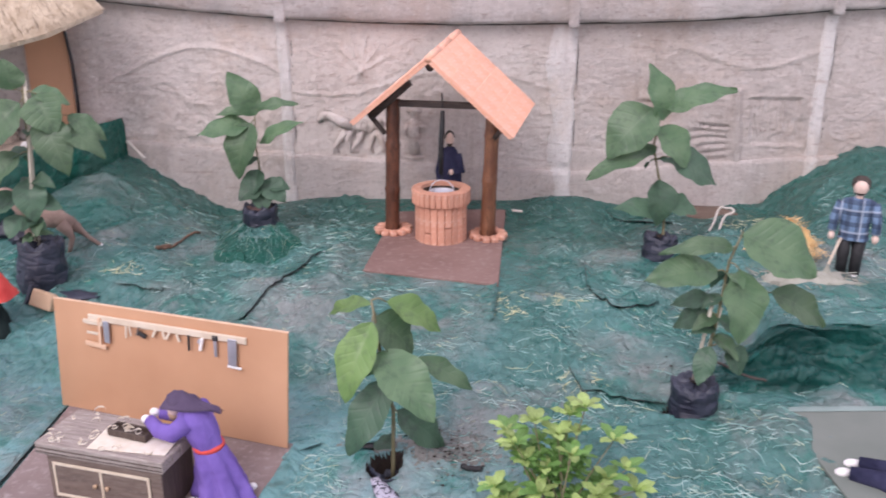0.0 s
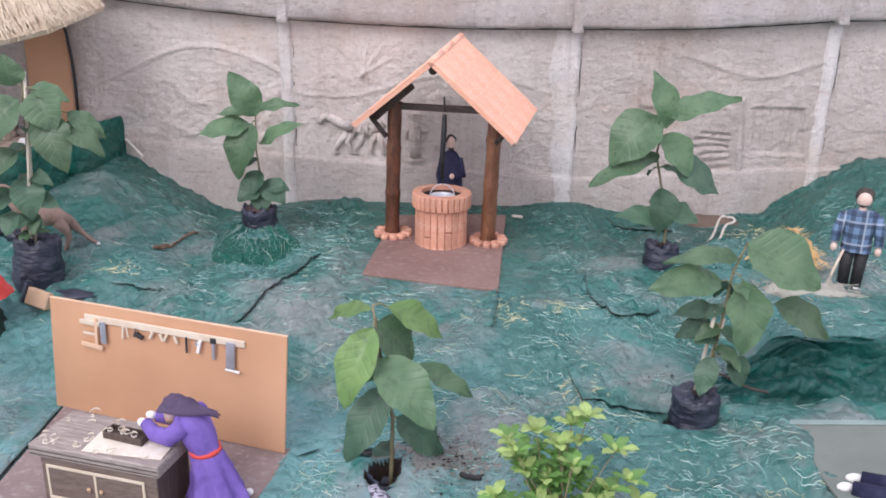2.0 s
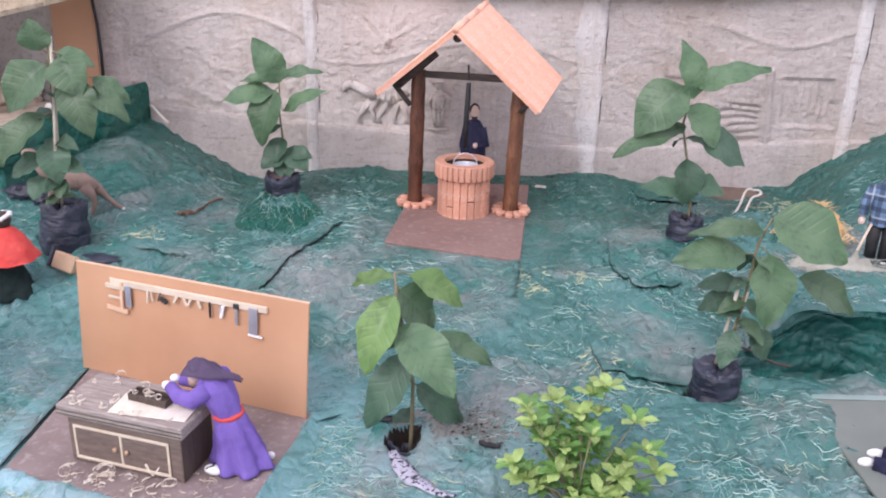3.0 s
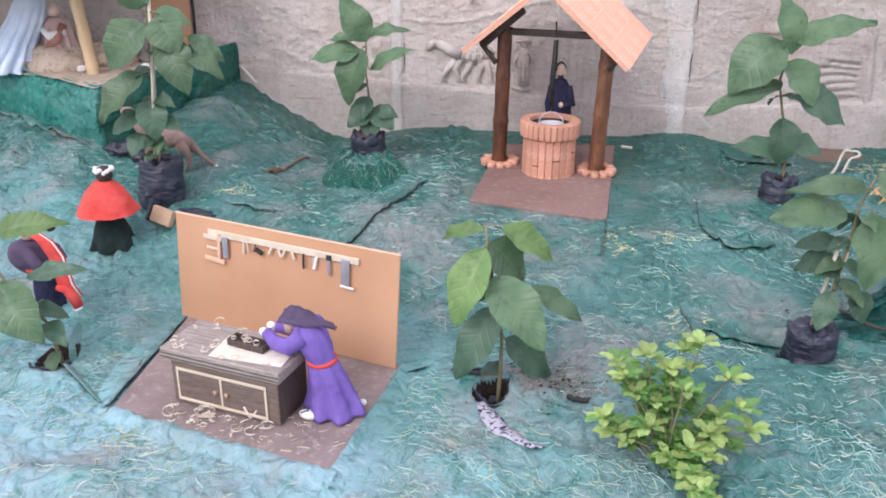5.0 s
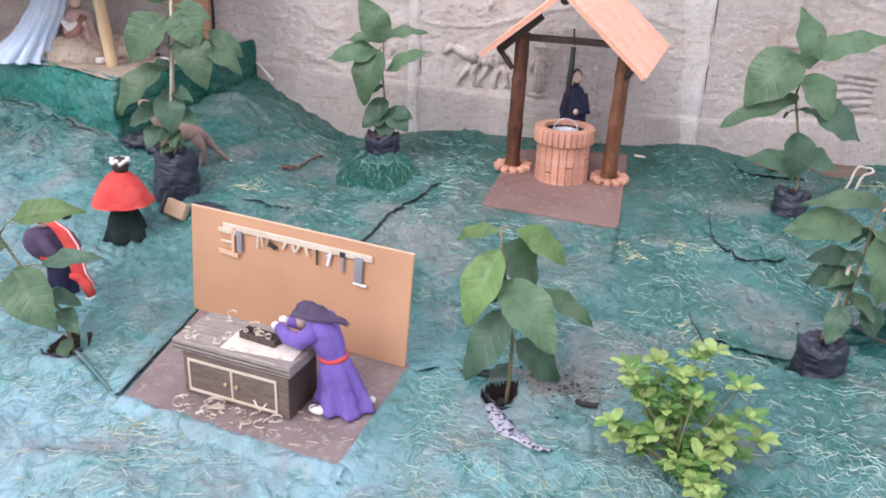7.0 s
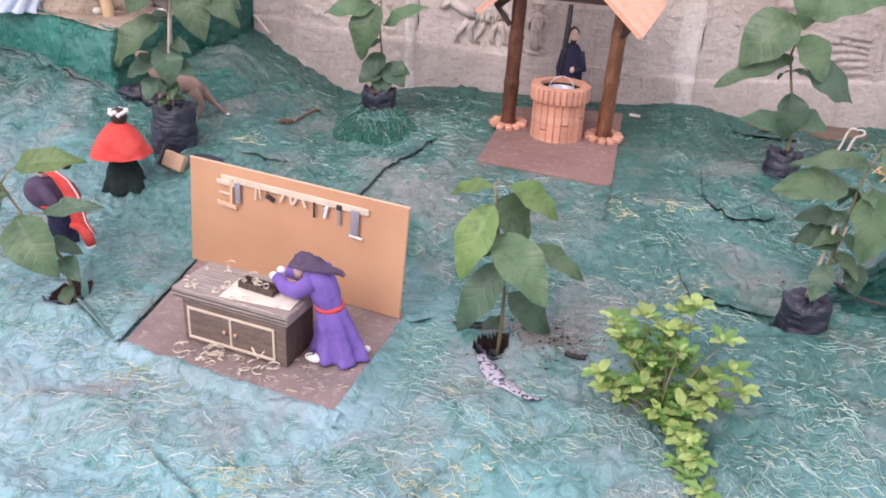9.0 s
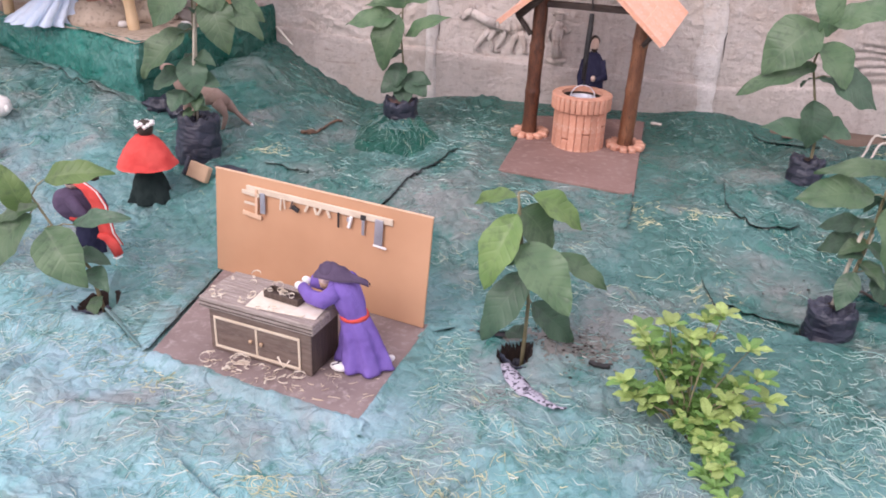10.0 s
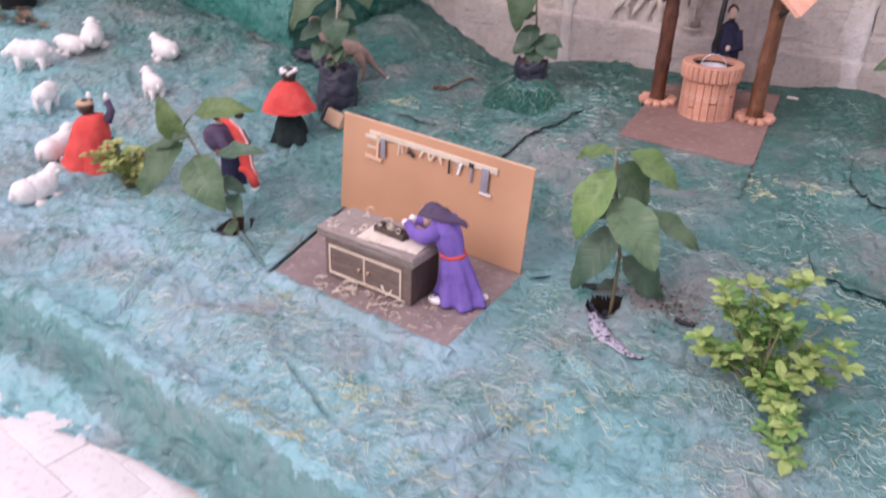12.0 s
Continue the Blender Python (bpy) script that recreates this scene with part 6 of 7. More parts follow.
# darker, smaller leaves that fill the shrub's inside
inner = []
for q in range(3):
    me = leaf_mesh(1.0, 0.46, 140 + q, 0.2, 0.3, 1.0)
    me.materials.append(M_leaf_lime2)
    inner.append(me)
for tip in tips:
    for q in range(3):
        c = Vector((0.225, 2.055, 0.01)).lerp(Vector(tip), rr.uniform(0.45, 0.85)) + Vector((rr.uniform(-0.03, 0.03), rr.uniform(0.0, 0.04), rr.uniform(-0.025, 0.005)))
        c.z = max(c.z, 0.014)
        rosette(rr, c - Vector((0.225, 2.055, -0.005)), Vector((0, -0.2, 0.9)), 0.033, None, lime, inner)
rr = random.Random(22)
tips = [(-1.530 + rr.gauss(0, 0.042), 2.38 + rr.gauss(0, 0.03), 0.03 + rr.uniform(0, 0.10)) for q in range(34)]
small = shrub("small_shrub", (-1.500, 2.38, -0.005), tips, 0.034, (M_leaf_yellow, M_leaf_lime, M_leaf_yellow), "small yellow-green shrub with a few red tips", 32, 0.003)
for q in range(5):
    L = tips[q]
    bl = Lump()
    bl.ball((L[0] + 1.500, L[1] - 2.38, L[2] + 0.017), 0.006, M_red, (1, 1, 0.8), 5, 7, 0.3)
    me = mesh_from("bud", bl.v, bl.f, bl.mats)
    part("bud", me, None, small, "red bud")

# paper gathered round the second plant's bag
def mound_at(t, a):
    """A point of the mound: t from the bag's rim (0) to the foot (1), a round it."""
    pleat = math.sin(5 * a + 1.3 * math.sin(2 * a)) * 0.6 + math.sin(11 * a + 2.0) * 0.4
    r = (0.058 + 0.092 * t) * (1 + 0.07 * pleat * (0.2 + 0.8 * t)) * (1 + 0.10 * math.sin(a * 3 + 1))
    x, y = -0.645 + r * math.cos(a) + 0.008 * t, 3.605 + r * math.sin(a) - 0.150 * t
    low = g(x, y) + crumple(x, y)
    ridge = 0.010 * noise.noise(Vector((x * 11, y * 11, 4))) - 0.012 * abs(noise.noise(Vector((x * 19, y * 19, 9))))
    rise = 0.6 * (1 - t) + 0.4 * (1 - t ** 3)
    return x, y, low - 0.004 * t + (0.118 + 0.006 * pleat - low) * rise + ridge * math.sin(math.pi * min(t + 0.1, 1))


vs, fs = [], []
nr, na = 20, 96
for q in range(nr + 1):
    for k in range(na):
        vs.append(mound_at(q / nr, 2 * math.pi * k / na))
for q in range(nr):
    for k in range(na):
        a, b = q * na + k, q * na + (k + 1) % na
        fs.append((a, b, b + na, a + na))
cone = new("paper_mound", mesh_from("paper_mound", vs, fs, M_paper_green))
tagged(cone, "green paper gathered in pleats round a plant's bag", "paper cover")
vs, fs = [], []
rm = random.Random(15)
for q in range(330):
    a, t = rm.uniform(math.pi * 0.95, math.pi * 2.05), rm.random() ** 1.3 * 0.95
    da, dt, w = rm.gauss(0, 0.16), rm.gauss(0.03, 0.14), rm.uniform(0.0004, 0.0008)
    o = len(vs)
    for j in range(4):
        p = Vector(mound_at(min(max(t + dt * j / 3, 0), 1), a + da * j / 3 + 0.03 * math.sin(j * 2 + q))) + Vector((0, -0.001, 0.0025))
        d = Vector((dt, da, 0)).normalized() * w
        vs += [p - d, p + Vector((0, -w, w)), p + d]
    fs += [(o + 3 * j + k, o + 3 * j + k + 3, o + 3 * j + k + 4, o + 3 * j + k + 1) for j in range(3) for k in range(2)]
wisps = new("mound_straw", mesh_from("mound_straw", vs, fs, M_straw, False))
tagged(wisps, "pale straw stuck to the paper mound", "straw", kind="stuff")

# ---- animals ----
M_wool = mat("white_painted_wool", (0.74, 0.72, 0.68), (0.82, 0.81, 0.78), 30, 0.7, 0.6, 55, bump_dist=0.005)


def sheep(x, y, turn, size, lying, label, head_up=0.5):
    L = Lump()
    lift = 0.016 if lying else 0.046
    L.ball((0, 0, lift + 0.026), 0.040, M_wool, (1.45, 0.95, 0.90), 12, 20, 0.12)
    L.ball((-0.032, 0, lift + 0.028), 0.036, M_wool, (1.05, 1.02, 0.98), 9, 16, 0.12)
    L.ball((0.030, 0, lift + 0.030), 0.034, M_wool, (1.05, 0.95, 1.0), 9, 16, 0.12)
    hz = lift + 0.040 + 0.030 * head_up
    L.tube([(0.038, 0, lift + 0.034), (0.052, 0, (lift + 0.036 + hz) / 2), (0.060, 0, hz)], [0.028, 0.024, 0.019], M_wool, 12)
    L.ball((0.066, 0, hz + 0.004), 0.0185, M_wool, (1.0, 1.0, 0.95), 8, 12, 0.1)
    L.ball((0.080, 0, hz - 0.003), 0.0135, M_white, (1.3, 0.85, 0.9), 8, 12)
    for sy in (-1, 1):
        L.ball((0.064, sy * 0.020, hz + 0.002), 0.0075, M_white, (0.7, 1.5, 0.6), 5, 8)
        L.ball((0.083, sy * 0.0095, hz + 0.002), 0.0022, M_black, (1, 0.6, 1), 4, 6)
        if lying:
            L.tube([(0.028, sy * 0.026, 0.016), (0.066, sy * 0.018, 0.007)], [0.014, 0.008], M_wool, 8)
            L.tube([(-0.028, sy * 0.036, 0.014), (0.006, sy * 0.040, 0.008)], [0.017, 0.008], M_wool, 8)
        else:
            L.tube([(0.034, sy * 0.019, lift + 0.010), (0.037, sy * 0.019, 0.024), (0.037, sy * 0.019, 0.0)], [0.016, 0.009, 0.008], M_white, 8)
            L.tube([(-0.040, sy * 0.020, lift + 0.010), (-0.044, sy * 0.020, 0.024), (-0.039, sy * 0.020, 0.0)], [0.017, 0.009, 0.008], M_white, 8)
    L.ball((-0.070, 0, lift + 0.026), 0.010, M_wool, (1.1, 0.8, 1.3), 5, 8)
    L.make("sheep", pose(x, y, g(x, y) - 0.002, 0, 0, turn) @ Matrix.Scale(size, 4), label, "sheep", "flock of sheep")


sheep(-1.985, 3.235, 155, 1.02, True, "white plaster sheep lying with its head turned", 0.5)
sheep(-1.850, 2.965, 145, 0.85, False, "white plaster lamb standing behind the seedling's leaves", 0.7)
sheep(-2.190, 2.815, 108, 0.92, False, "white plaster sheep standing seen end on", -0.5)
sheep(-1.850, 2.470, 92, 1.02, True, "white plaster sheep lying beside the praying doll", 0.8)
sheep(-1.678, 2.195, 78, 1.00, True, "white plaster sheep lying at the front of the flock", 0.7)
sheep(-2.445, 3.035, 200, 1.12, False, "white plaster sheep grazing at the back of the flock", -0.7)
sheep(-2.335, 3.255, 128, 1.15, True, "white plaster sheep sitting up beside a lamb", 0.5)
sheep(-2.385, 3.185, 170, 0.98, True, "small white plaster lamb lying beside a sheep", -0.3)


def deer():
    L = Lump()
    L.ball((0, 0, 0.092), 0.031, M_deer, (1.85, 0.72, 0.85), 10, 18, 0.05)
    L.tube([(0.03, 0, 0.094), (0.052, 0, 0.088), (0.066, 0, 0.074)], [0.023, 0.016, 0.011], M_deer, 10)
    for sx, sy, kx, kz, ex, ez in ((0.044, -0.016, 0.070, 0.046, 0.056, 0.0), (0.046, 0.014, 0.084, 0.052, 0.128, 0.016), (-0.046, 0.014, -0.05, 0.04, -0.05, 0.0), (-0.044, -0.014, -0.056, 0.04, -0.06, 0.0)):
        L.tube([(sx, sy, 0.082), ((sx + kx) / 2 + 0.004, sy, 0.064), (kx, sy, kz), ((kx + ex) / 2, sy, (kz + ez) / 2), (ex, sy, ez + 0.004)], [0.018, 0.0135, 0.0075, 0.0058, 0.0052], M_deer, 10)
        L.ball((ex, sy, ez + 0.004), 0.007, M_white if ex > 0.1 else M_deer, (1.2, 0.8, 0.6), 5, 8)
    L.tube([(-0.055, 0, 0.095), (-0.085, 0, 0.125), (-0.095, 0, 0.150)], [0.022, 0.014, 0.012], M_deer, 10)
    L.ball((-0.108, 0, 0.156), 0.016, M_deer, (1.5, 0.8, 0.85), 7, 10)
    x, y = -1.245, 3.285
    L.make("deer_figure", pose(x, y, g(x, y) - 0.004, 0, 0, -8) @ Matrix.Scale(1.22, 4), "fawn-brown toy deer half hidden behind the bag", "deer")


deer()


# ---- the stage and the hut ----
STAGE_Z = 0.362
FOOT = [(-3.4, 4.0), (-3.02, 3.99), (-2.08, 3.665), (-1.525, 3.380), (-1.250, 3.885), (-1.230, 4.0)]
stage = empty("raised_stage", pose(0, 0, 0), "raised stage wrapped in dark green painted paper at the wall", "stage")


def stage_side():
    vs, fs = [], []
    pts = []
    for (x0, y0), (x1, y1) in zip(FOOT, FOOT[1:]):
        n = max(int(math.hypot(x1 - x0, y1 - y0) / 0.015), 2)
        pts += [(x0 + (x1 - x0) * i / n, y0 + (y1 - y0) * i / n) for i in range(n)]
    pts.append(FOOT[-1])
    rows = 18
    for x, y in pts:
        base = g(x, y) - 0.02
        for j in range(rows):
            t = j / (rows - 1)
            z = base + (STAGE_Z + 0.004 + 0.055 * smooth_step(-1.50, -1.25, x) + 0.008 * noise.noise(Vector((x * 9, y * 9, 3))) - base) * t
            bul = 0.020 * math.sin(math.pi * t) + 0.018 * noise.noise(Vector((x * 8, y * 8, z * 8))) - 0.020 * abs(noise.noise(Vector((x * 13, y * 13, z * 11)))) - 0.014 * abs(noise.noise(Vector((x * 27, y * 27, z * 23))))
            roll_in = 0.020 * max(0, t - 0.9) / 0.1
            vs.append((x + 0.2 * bul, y - bul + roll_in, z))
    for i in range(len(pts) - 1):
        for j in range(rows - 1):
            a = i * rows + j
            fs.append((a, a + rows, a + rows + 1, a + 1))
    me = mesh_from("skirt", vs, fs, [M_paper_stage, M_paper_green])
    # right-hand side: its shade is put in by a darker paper
    for poly in me.polygons:
        if poly.center.x > -1.520:
            poly.material_index = 1
    return me


part("skirt", stage_side(), None, stage, "dark green crumpled paper skirt, shade painted in on its right side")
bm = bmesh.new()
f = bm.faces.new([bm.verts.new((x, y + 0.006, STAGE_Z)) for x, y in FOOT])
bmesh.ops.triangulate(bm, faces=[f])
for q in range(6):
    bmesh.ops.subdivide_edges(bm, edges=[e for e in bm.edges if e.calc_length() > 0.05], cuts=1)
    bmesh.ops.triangulate(bm, faces=bm.faces[:])
for v in bm.verts:
    v.co.z += 0.012 * noise.noise(v.co * 6) + 0.004 * noise.noise(v.co * 25)
if sum(fc.normal.z for fc in bm.faces) < 0:
    bmesh.ops.reverse_faces(bm, faces=bm.faces[:])
part("top", bm, M_plaster, stage, "bare earthy top", smooth=True)

rr = random.Random(41)
for x, y, s, hh in ((-1.820, 3.700, 0.125, 0.74), (-1.66, 3.80, 0.085, 0.8), (-1.90, 3.82, 0.09, 0.9), (-1.52, 3.86, 0.06, 0.6), (-1.40, 3.84, 0.05, 0.6), (-2.05, 3.80, 0.08, 0.9)):
    L = Lump()
    L.ball((0, 0, s * hh * (0.02 if s > 0.11 else 0.35)), s, M_plaster if s > 0.07 else M_rock, (1.1, 0.85, hh), 18, 30, 0.22 if s > 0.11 else 0.35)
    L.make("rock", pose(x, y, STAGE_Z - 0.006, 0, 0, rr.uniform(-20, 20)), "rough earthy rock on the stage", "rock", "rocks on the stage")


def bamboo(points, r, seed):
    pts, rad = [], []
    a, b = Vector(points[0]), Vector(points[1])
    n = 40
    ln = (b - a).length
    for i in range(n + 1):
        t = i / n
        d = (t * ln / 0.11 + seed) % 1.0
        pts.append(a.lerp(b, t))
        rad.append(r * (1.0 + 0.10 * math.exp(-((d - 0.5) / 0.06) ** 2) - 0.03 * math.cos(2 * math.pi * d)))
    return tube_mesh("post", pts, rad, M_bamboo, 14)


hut = empty("thatched_hut", pose(-1.8, 3.7, STAGE_Z), "thatched stable on bamboo posts on the stage", "hut")
HI = pose(-1.8, 3.7, STAGE_Z).inverted()


def hp(x, y, z):
    return HI @ Vector((x, y, z))


part("post", bamboo((hp(-1.633, 3.600, 0.355), hp(-1.675, 3.590, 0.86)), 0.0205, 0.2), None, hut, "bamboo post")
part("post", bamboo((hp(-2.22, 3.745, 0.36), hp(-2.22, 3.74, 0.86)), 0.020, 0.6), None, hut, "bamboo post")
part("back_board", box_bm(0.16, 0.01, 0.44, hp(-1.470, 3.945, 0.38), 0.002), M_fibre, hut, "tan board")
part("wall_cloth", box_bm(0.70, 0.006, 0.36, hp(-1.80, 3.965, 0.38), 0.001), M_joint, hut, "pale back wall")
cord = tube_mesh("cable", [(-1.395, 3.925, 0.80), (-1.385, 3.93, 0.74), (-1.375, 3.93, 0.64), (-1.372, 3.93, 0.54), (-1.376, 3.93, 0.40)], 0.006, M_black, 8)
cable = new("cable", cord)
tagged(cable, "thin black cable hanging beside the hut", "cable")

# thatch: a sloped bed of strands over a thin deck
EAVE = [(-2.75, 3.36, 0.60), (-1.55, 3.40, 0.705), (-1.29, 3.56, 0.775), (-1.19, 3.80, 0.84)]
RIDGE = [(-2.75, 3.80, 1.12), (-1.74, 3.84, 1.12), (-1.64, 3.86, 1.12), (-1.58, 3.90, 1.12)]
deck_v = [hp(*p) for p in EAVE] + [hp(*p) for p in RIDGE]
deck_v += [v - Vector((0, -0.01, 0.015)) for v in deck_v]
deck_f = []
for q in range(3):
    deck_f += [(q, q + 1, q + 5, q + 4), (q + 8, q + 12, q + 13, q + 9)]
deck_f += [(0, 8, 9, 1), (1, 9, 10, 2), (2, 10, 11, 3), (3, 11, 15, 7), (0, 4, 12, 8)]
part("roof_deck", mesh_from("roof_deck", deck_v, deck_f, M_thatch, False), None, hut)
vs, fs = [], []
rt = random.Random(8)
for q in range(5200):
    s = rt.random() ** 0.6 * 3
    k = min(int(s), 2)
    u = s - k
    if q % 3 == 0:
        k, u = 0, 0.55 + 0.45 * rt.random()
    e = hp(*EAVE[k]).lerp(hp(*EAVE[k + 1]), u)
    r = hp(*RIDGE[k]).lerp(hp(*RIDGE[k + 1]), u)
    a = rt.random() ** 1.2
    ln = rt.uniform(0.10, 0.20)
    d = (e - r).normalized()
    p = e.lerp(r, a) + Vector((rt.uniform(-0.01, 0.01), rt.uniform(-0.01, 0), rt.uniform(0.004, 0.022)))
    d2 = (d + Vector((rt.uniform(-0.22, 0.22), rt.uniform(-0.15, 0.15), rt.uniform(-0.12, 0.10)))).normalized()
    w = d2.cross(Vector((0, -0.6, 0.8))).normalized() * rt.uniform(0.0012, 0.0028)
    top, end = p - d2 * ln * 0.7, p + d2 * ln * 0.3 * (1.0 if a > 0.1 else 0.5)
    mid = (top + end) / 2 + Vector((0, -0.002, 0.004))
    o = len(vs)
    vs += [top - w, top + w, mid - w, mid + w, end - w * 0.4, end + w * 0.4]
    fs += [(o, o + 1, o + 3, o + 2), (o + 2, o + 3, o + 5, o + 4)]
tagged(part("thatch", mesh_from("thatch", vs, fs, M_thatch, False), None, hut, "shaggy dry thatch"), kind="stuff")

L = Lump()
L.robe([((0.075, 0.03, 0.27), 0.026, 0.026), ((0.07, 0.03, 0.24), 0.058, 0.048), ((0.045, 0.015, 0.17), 0.068, 0.055), ((0.0, -0.01, 0.09), 0.080, 0.06), ((-0.045, -0.03, 0.03), 0.110, 0.07), ((-0.065, -0.04, 0.0), 0.130, 0.08)], M_paleblue, 64, 12, 0.20)
L.ball((0.08, 0.03, 0.295), 0.030, M_skin)
L.ball((0.08, 0.038, 0.303), 0.035, M_white, (1, 1, 1.05))
L.make("robed_doll", pose(-1.955, 3.665, STAGE_Z - 0.004, 0, 0, -10), "kneeling doll in pale blue robe and white veil", "doll")
L = Lump()
L.robe([((0, 0, 0.12), 0.024, 0.022), ((0.0, 0, 0.10), 0.046, 0.040), ((0.0, 0, 0.05), 0.050, 0.046), ((0, 0, 0.0), 0.062, 0.054)], M_pink, 52, 8, 0.22)
L.tube([(-0.045, -0.03, 0.09), (-0.01, -0.055, 0.06), (0.045, -0.035, 0.075)], [0.014, 0.016, 0.013], M_white, 12)
L.tube([(0.04, -0.03, 0.10), (0.015, -0.055, 0.045), (-0.03, -0.045, 0.02)], [0.013, 0.015, 0.012], M_earthred, 12)
L.ball((0.0, 0, 0.145), 0.024, M_skin)
L.make("pink_doll", pose(-1.815, 3.715, STAGE_Z + 0.060, 0, 0, 10), "small doll wrapped in dusty pink and white cloth on the stage", "doll")
for x, y in ((-1.69, 3.63), (-1.48, 3.70), (-1.40, 3.74)):
    L = Lump()
    L.ball((0, 0, 0.010), 0.018, M_white, (1.2, 0.8, 0.7), 6, 10, 0.3)
    L.make("paper_wad", pose(x, y, STAGE_Z + 0.002, 0, 0, 30), "crumpled white paper lying on the stage", "paper", "paper wads")

# ---- paper seams ----
def paper_flap(points, lift=0.010, gap=0.009, width=0.05, seed=1, sheet=M_paper):
    """A lifted paper edge that opens to the bed's front, with its shade laid in as a black strip."""
    (xa, ya), (xb, yb) = points[0], points[-1]
    if -(yb - ya) * (0.0 - xa) + (xb - xa) * (0.7 - ya) < 0:
        points = points[::-1]
    pts = []
    for i in range(len(points) - 1):
        p0, p1, p2, p3 = (points[min(max(i + o, 0), len(points) - 1)] for o in (-1, 0, 1, 2))
        n = max(int(math.hypot(p2[0] - p1[0], p2[1] - p1[1]) / 0.012), 2)
        for j in range(n):
            t = j / n
            pts.append(tuple(0.5 * (2 * b + (c - a) * t + (2 * a - 5 * b + 4 * c - d) * t * t + (3 * b - a - 3 * c + d) * t ** 3) for a, b, c, d in zip(p0, p1, p2, p3)))
    pts.append(points[-1])
    L = Lump()
    a_v, b_v = [], []
    n = len(pts)
    for i, (x, y) in enumerate(pts):
        x1, y1 = pts[min(i + 1, n - 1)]
        x0, y0 = pts[max(i - 1, 0)]
        d = Vector((x1 - x0, y1 - y0, 0)).normalized()
        s = Vector((-d.y, d.x, 0))
        env = math.sin(math.pi * (i + 0.3) / (n - 0.4)) ** 0.5
        wob = noise.noise(Vector((x * 22, y * 22, seed)))
        p = Vector((x, y, 0)) + s * 0.003 * wob
        h = lift * env * (1 + 0.6 * wob)

        def at(q, up):
            return (q.x, q.y, g(q.x, q.y) + crumple(q.x, q.y) + up)

        a_v += [at(p - s * width * env - s * 0.003, -0.001), at(p - s * width * 0.5 * env, 0.006 + 0.3 * h), at(p, 0.010 + h), at(p + s * 0.001, 0.007 + h)]
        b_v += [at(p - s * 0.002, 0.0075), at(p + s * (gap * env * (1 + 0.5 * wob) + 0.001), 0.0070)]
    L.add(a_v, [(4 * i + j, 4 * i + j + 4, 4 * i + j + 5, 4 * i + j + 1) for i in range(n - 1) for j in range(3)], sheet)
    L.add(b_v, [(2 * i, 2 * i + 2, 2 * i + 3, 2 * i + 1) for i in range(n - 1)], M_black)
    return L.make("paper_flap", pose(0, 0, 0), "lifted edge of green painted paper with a black strip for its shade", "paper flap", "paper flaps")


FLAPS = [
    [(-2.10, 3.635), (-1.85, 3.51), (-1.57, 3.372)],
    [(-0.564, 2.912), (-0.509, 3.053), (-0.457, 3.205), (-0.397, 3.405)],
    [(0.480, 3.331), (0.460, 3.093), (0.499, 2.959), (0.567, 2.974), (0.655, 3.033)],
    [(0.332, 2.702), (0.344, 2.611), (0.360, 2.544), (0.445, 2.532), (0.563, 2.556)],
    [(-0.980, 3.091), (-0.914, 3.082), (-0.830, 3.054)],
    [(0.179, 3.148), (0.167, 3.015), (0.151, 2.895)],
    [(-0.335, 2.262), (-0.302, 2.302), (-0.262, 2.326)],
    [(0.668, 3.914), (0.711, 3.845), (0.880, 3.745)],
    [(-0.916, 2.104), (-1.071, 2.230), (-1.138, 2.429)],
    [(-0.900, 2.100), (-0.893, 2.300), (-0.888, 2.500)],
    [(-0.210, 2.306), (-0.160, 2.322), (-0.100, 2.342)],
]
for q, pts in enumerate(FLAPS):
    # dark flaps get a wider black strip in place of shade
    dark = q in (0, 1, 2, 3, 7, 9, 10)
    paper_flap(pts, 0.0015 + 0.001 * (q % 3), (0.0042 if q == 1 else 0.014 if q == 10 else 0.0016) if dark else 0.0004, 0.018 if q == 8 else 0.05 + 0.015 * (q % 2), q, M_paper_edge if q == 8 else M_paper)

# ---- loose things on the bed ----
def laid_tube(name, points, r, material, label, category, sides=8, lift=0.0):
    fine = []
    for i in range(len(points) - 1):
        p0, p1, p2, p3 = (points[min(max(i + o, 0), len(points) - 1)] for o in (-1, 0, 1, 2))
        for j in range(6):
            t = j / 6
            fine.append(tuple(0.5 * (2 * b + (c - a) * t + (2 * a - 5 * b + 4 * c - d) * t * t + (3 * b - a - 3 * c + d) * t ** 3) for a, b, c, d in zip(p0, p1, p2, p3)))
    pts = [(x, y, g(x, y) + crumple(x, y) + r + z + lift) for x, y, z in fine + [points[-1]]]
    ob = new(name, tube_mesh(name, pts, r, material, sides))
    return tagged(ob, label, category)


laid_tube("twig", [(-0.915, 3.36, 0), (-0.885, 3.45, 0.003), (-0.845, 3.55, 0.0)], 0.0042, M_twig, "brown dry twig lying on the green paper", "twig")
laid_tube("twig", [(-0.93, 3.34, 0), (-0.905, 3.40, 0.002)], 0.0065, M_twig, "thick reddish twig end on the green paper", "twig")
laid_tube("stick", [(0.045, 2.235, 0), (0.085, 2.21, 0.004)], 0.006, M_black, "short blackened stick beside the lime shrub", "stick")
laid_tube("stick", [(0.80, 2.55, 0.03), (0.72, 2.60, 0.04), (0.665, 2.65, 0.02)], 0.0035, M_darkwood, "thin dark stick beside the black bag", "stick")
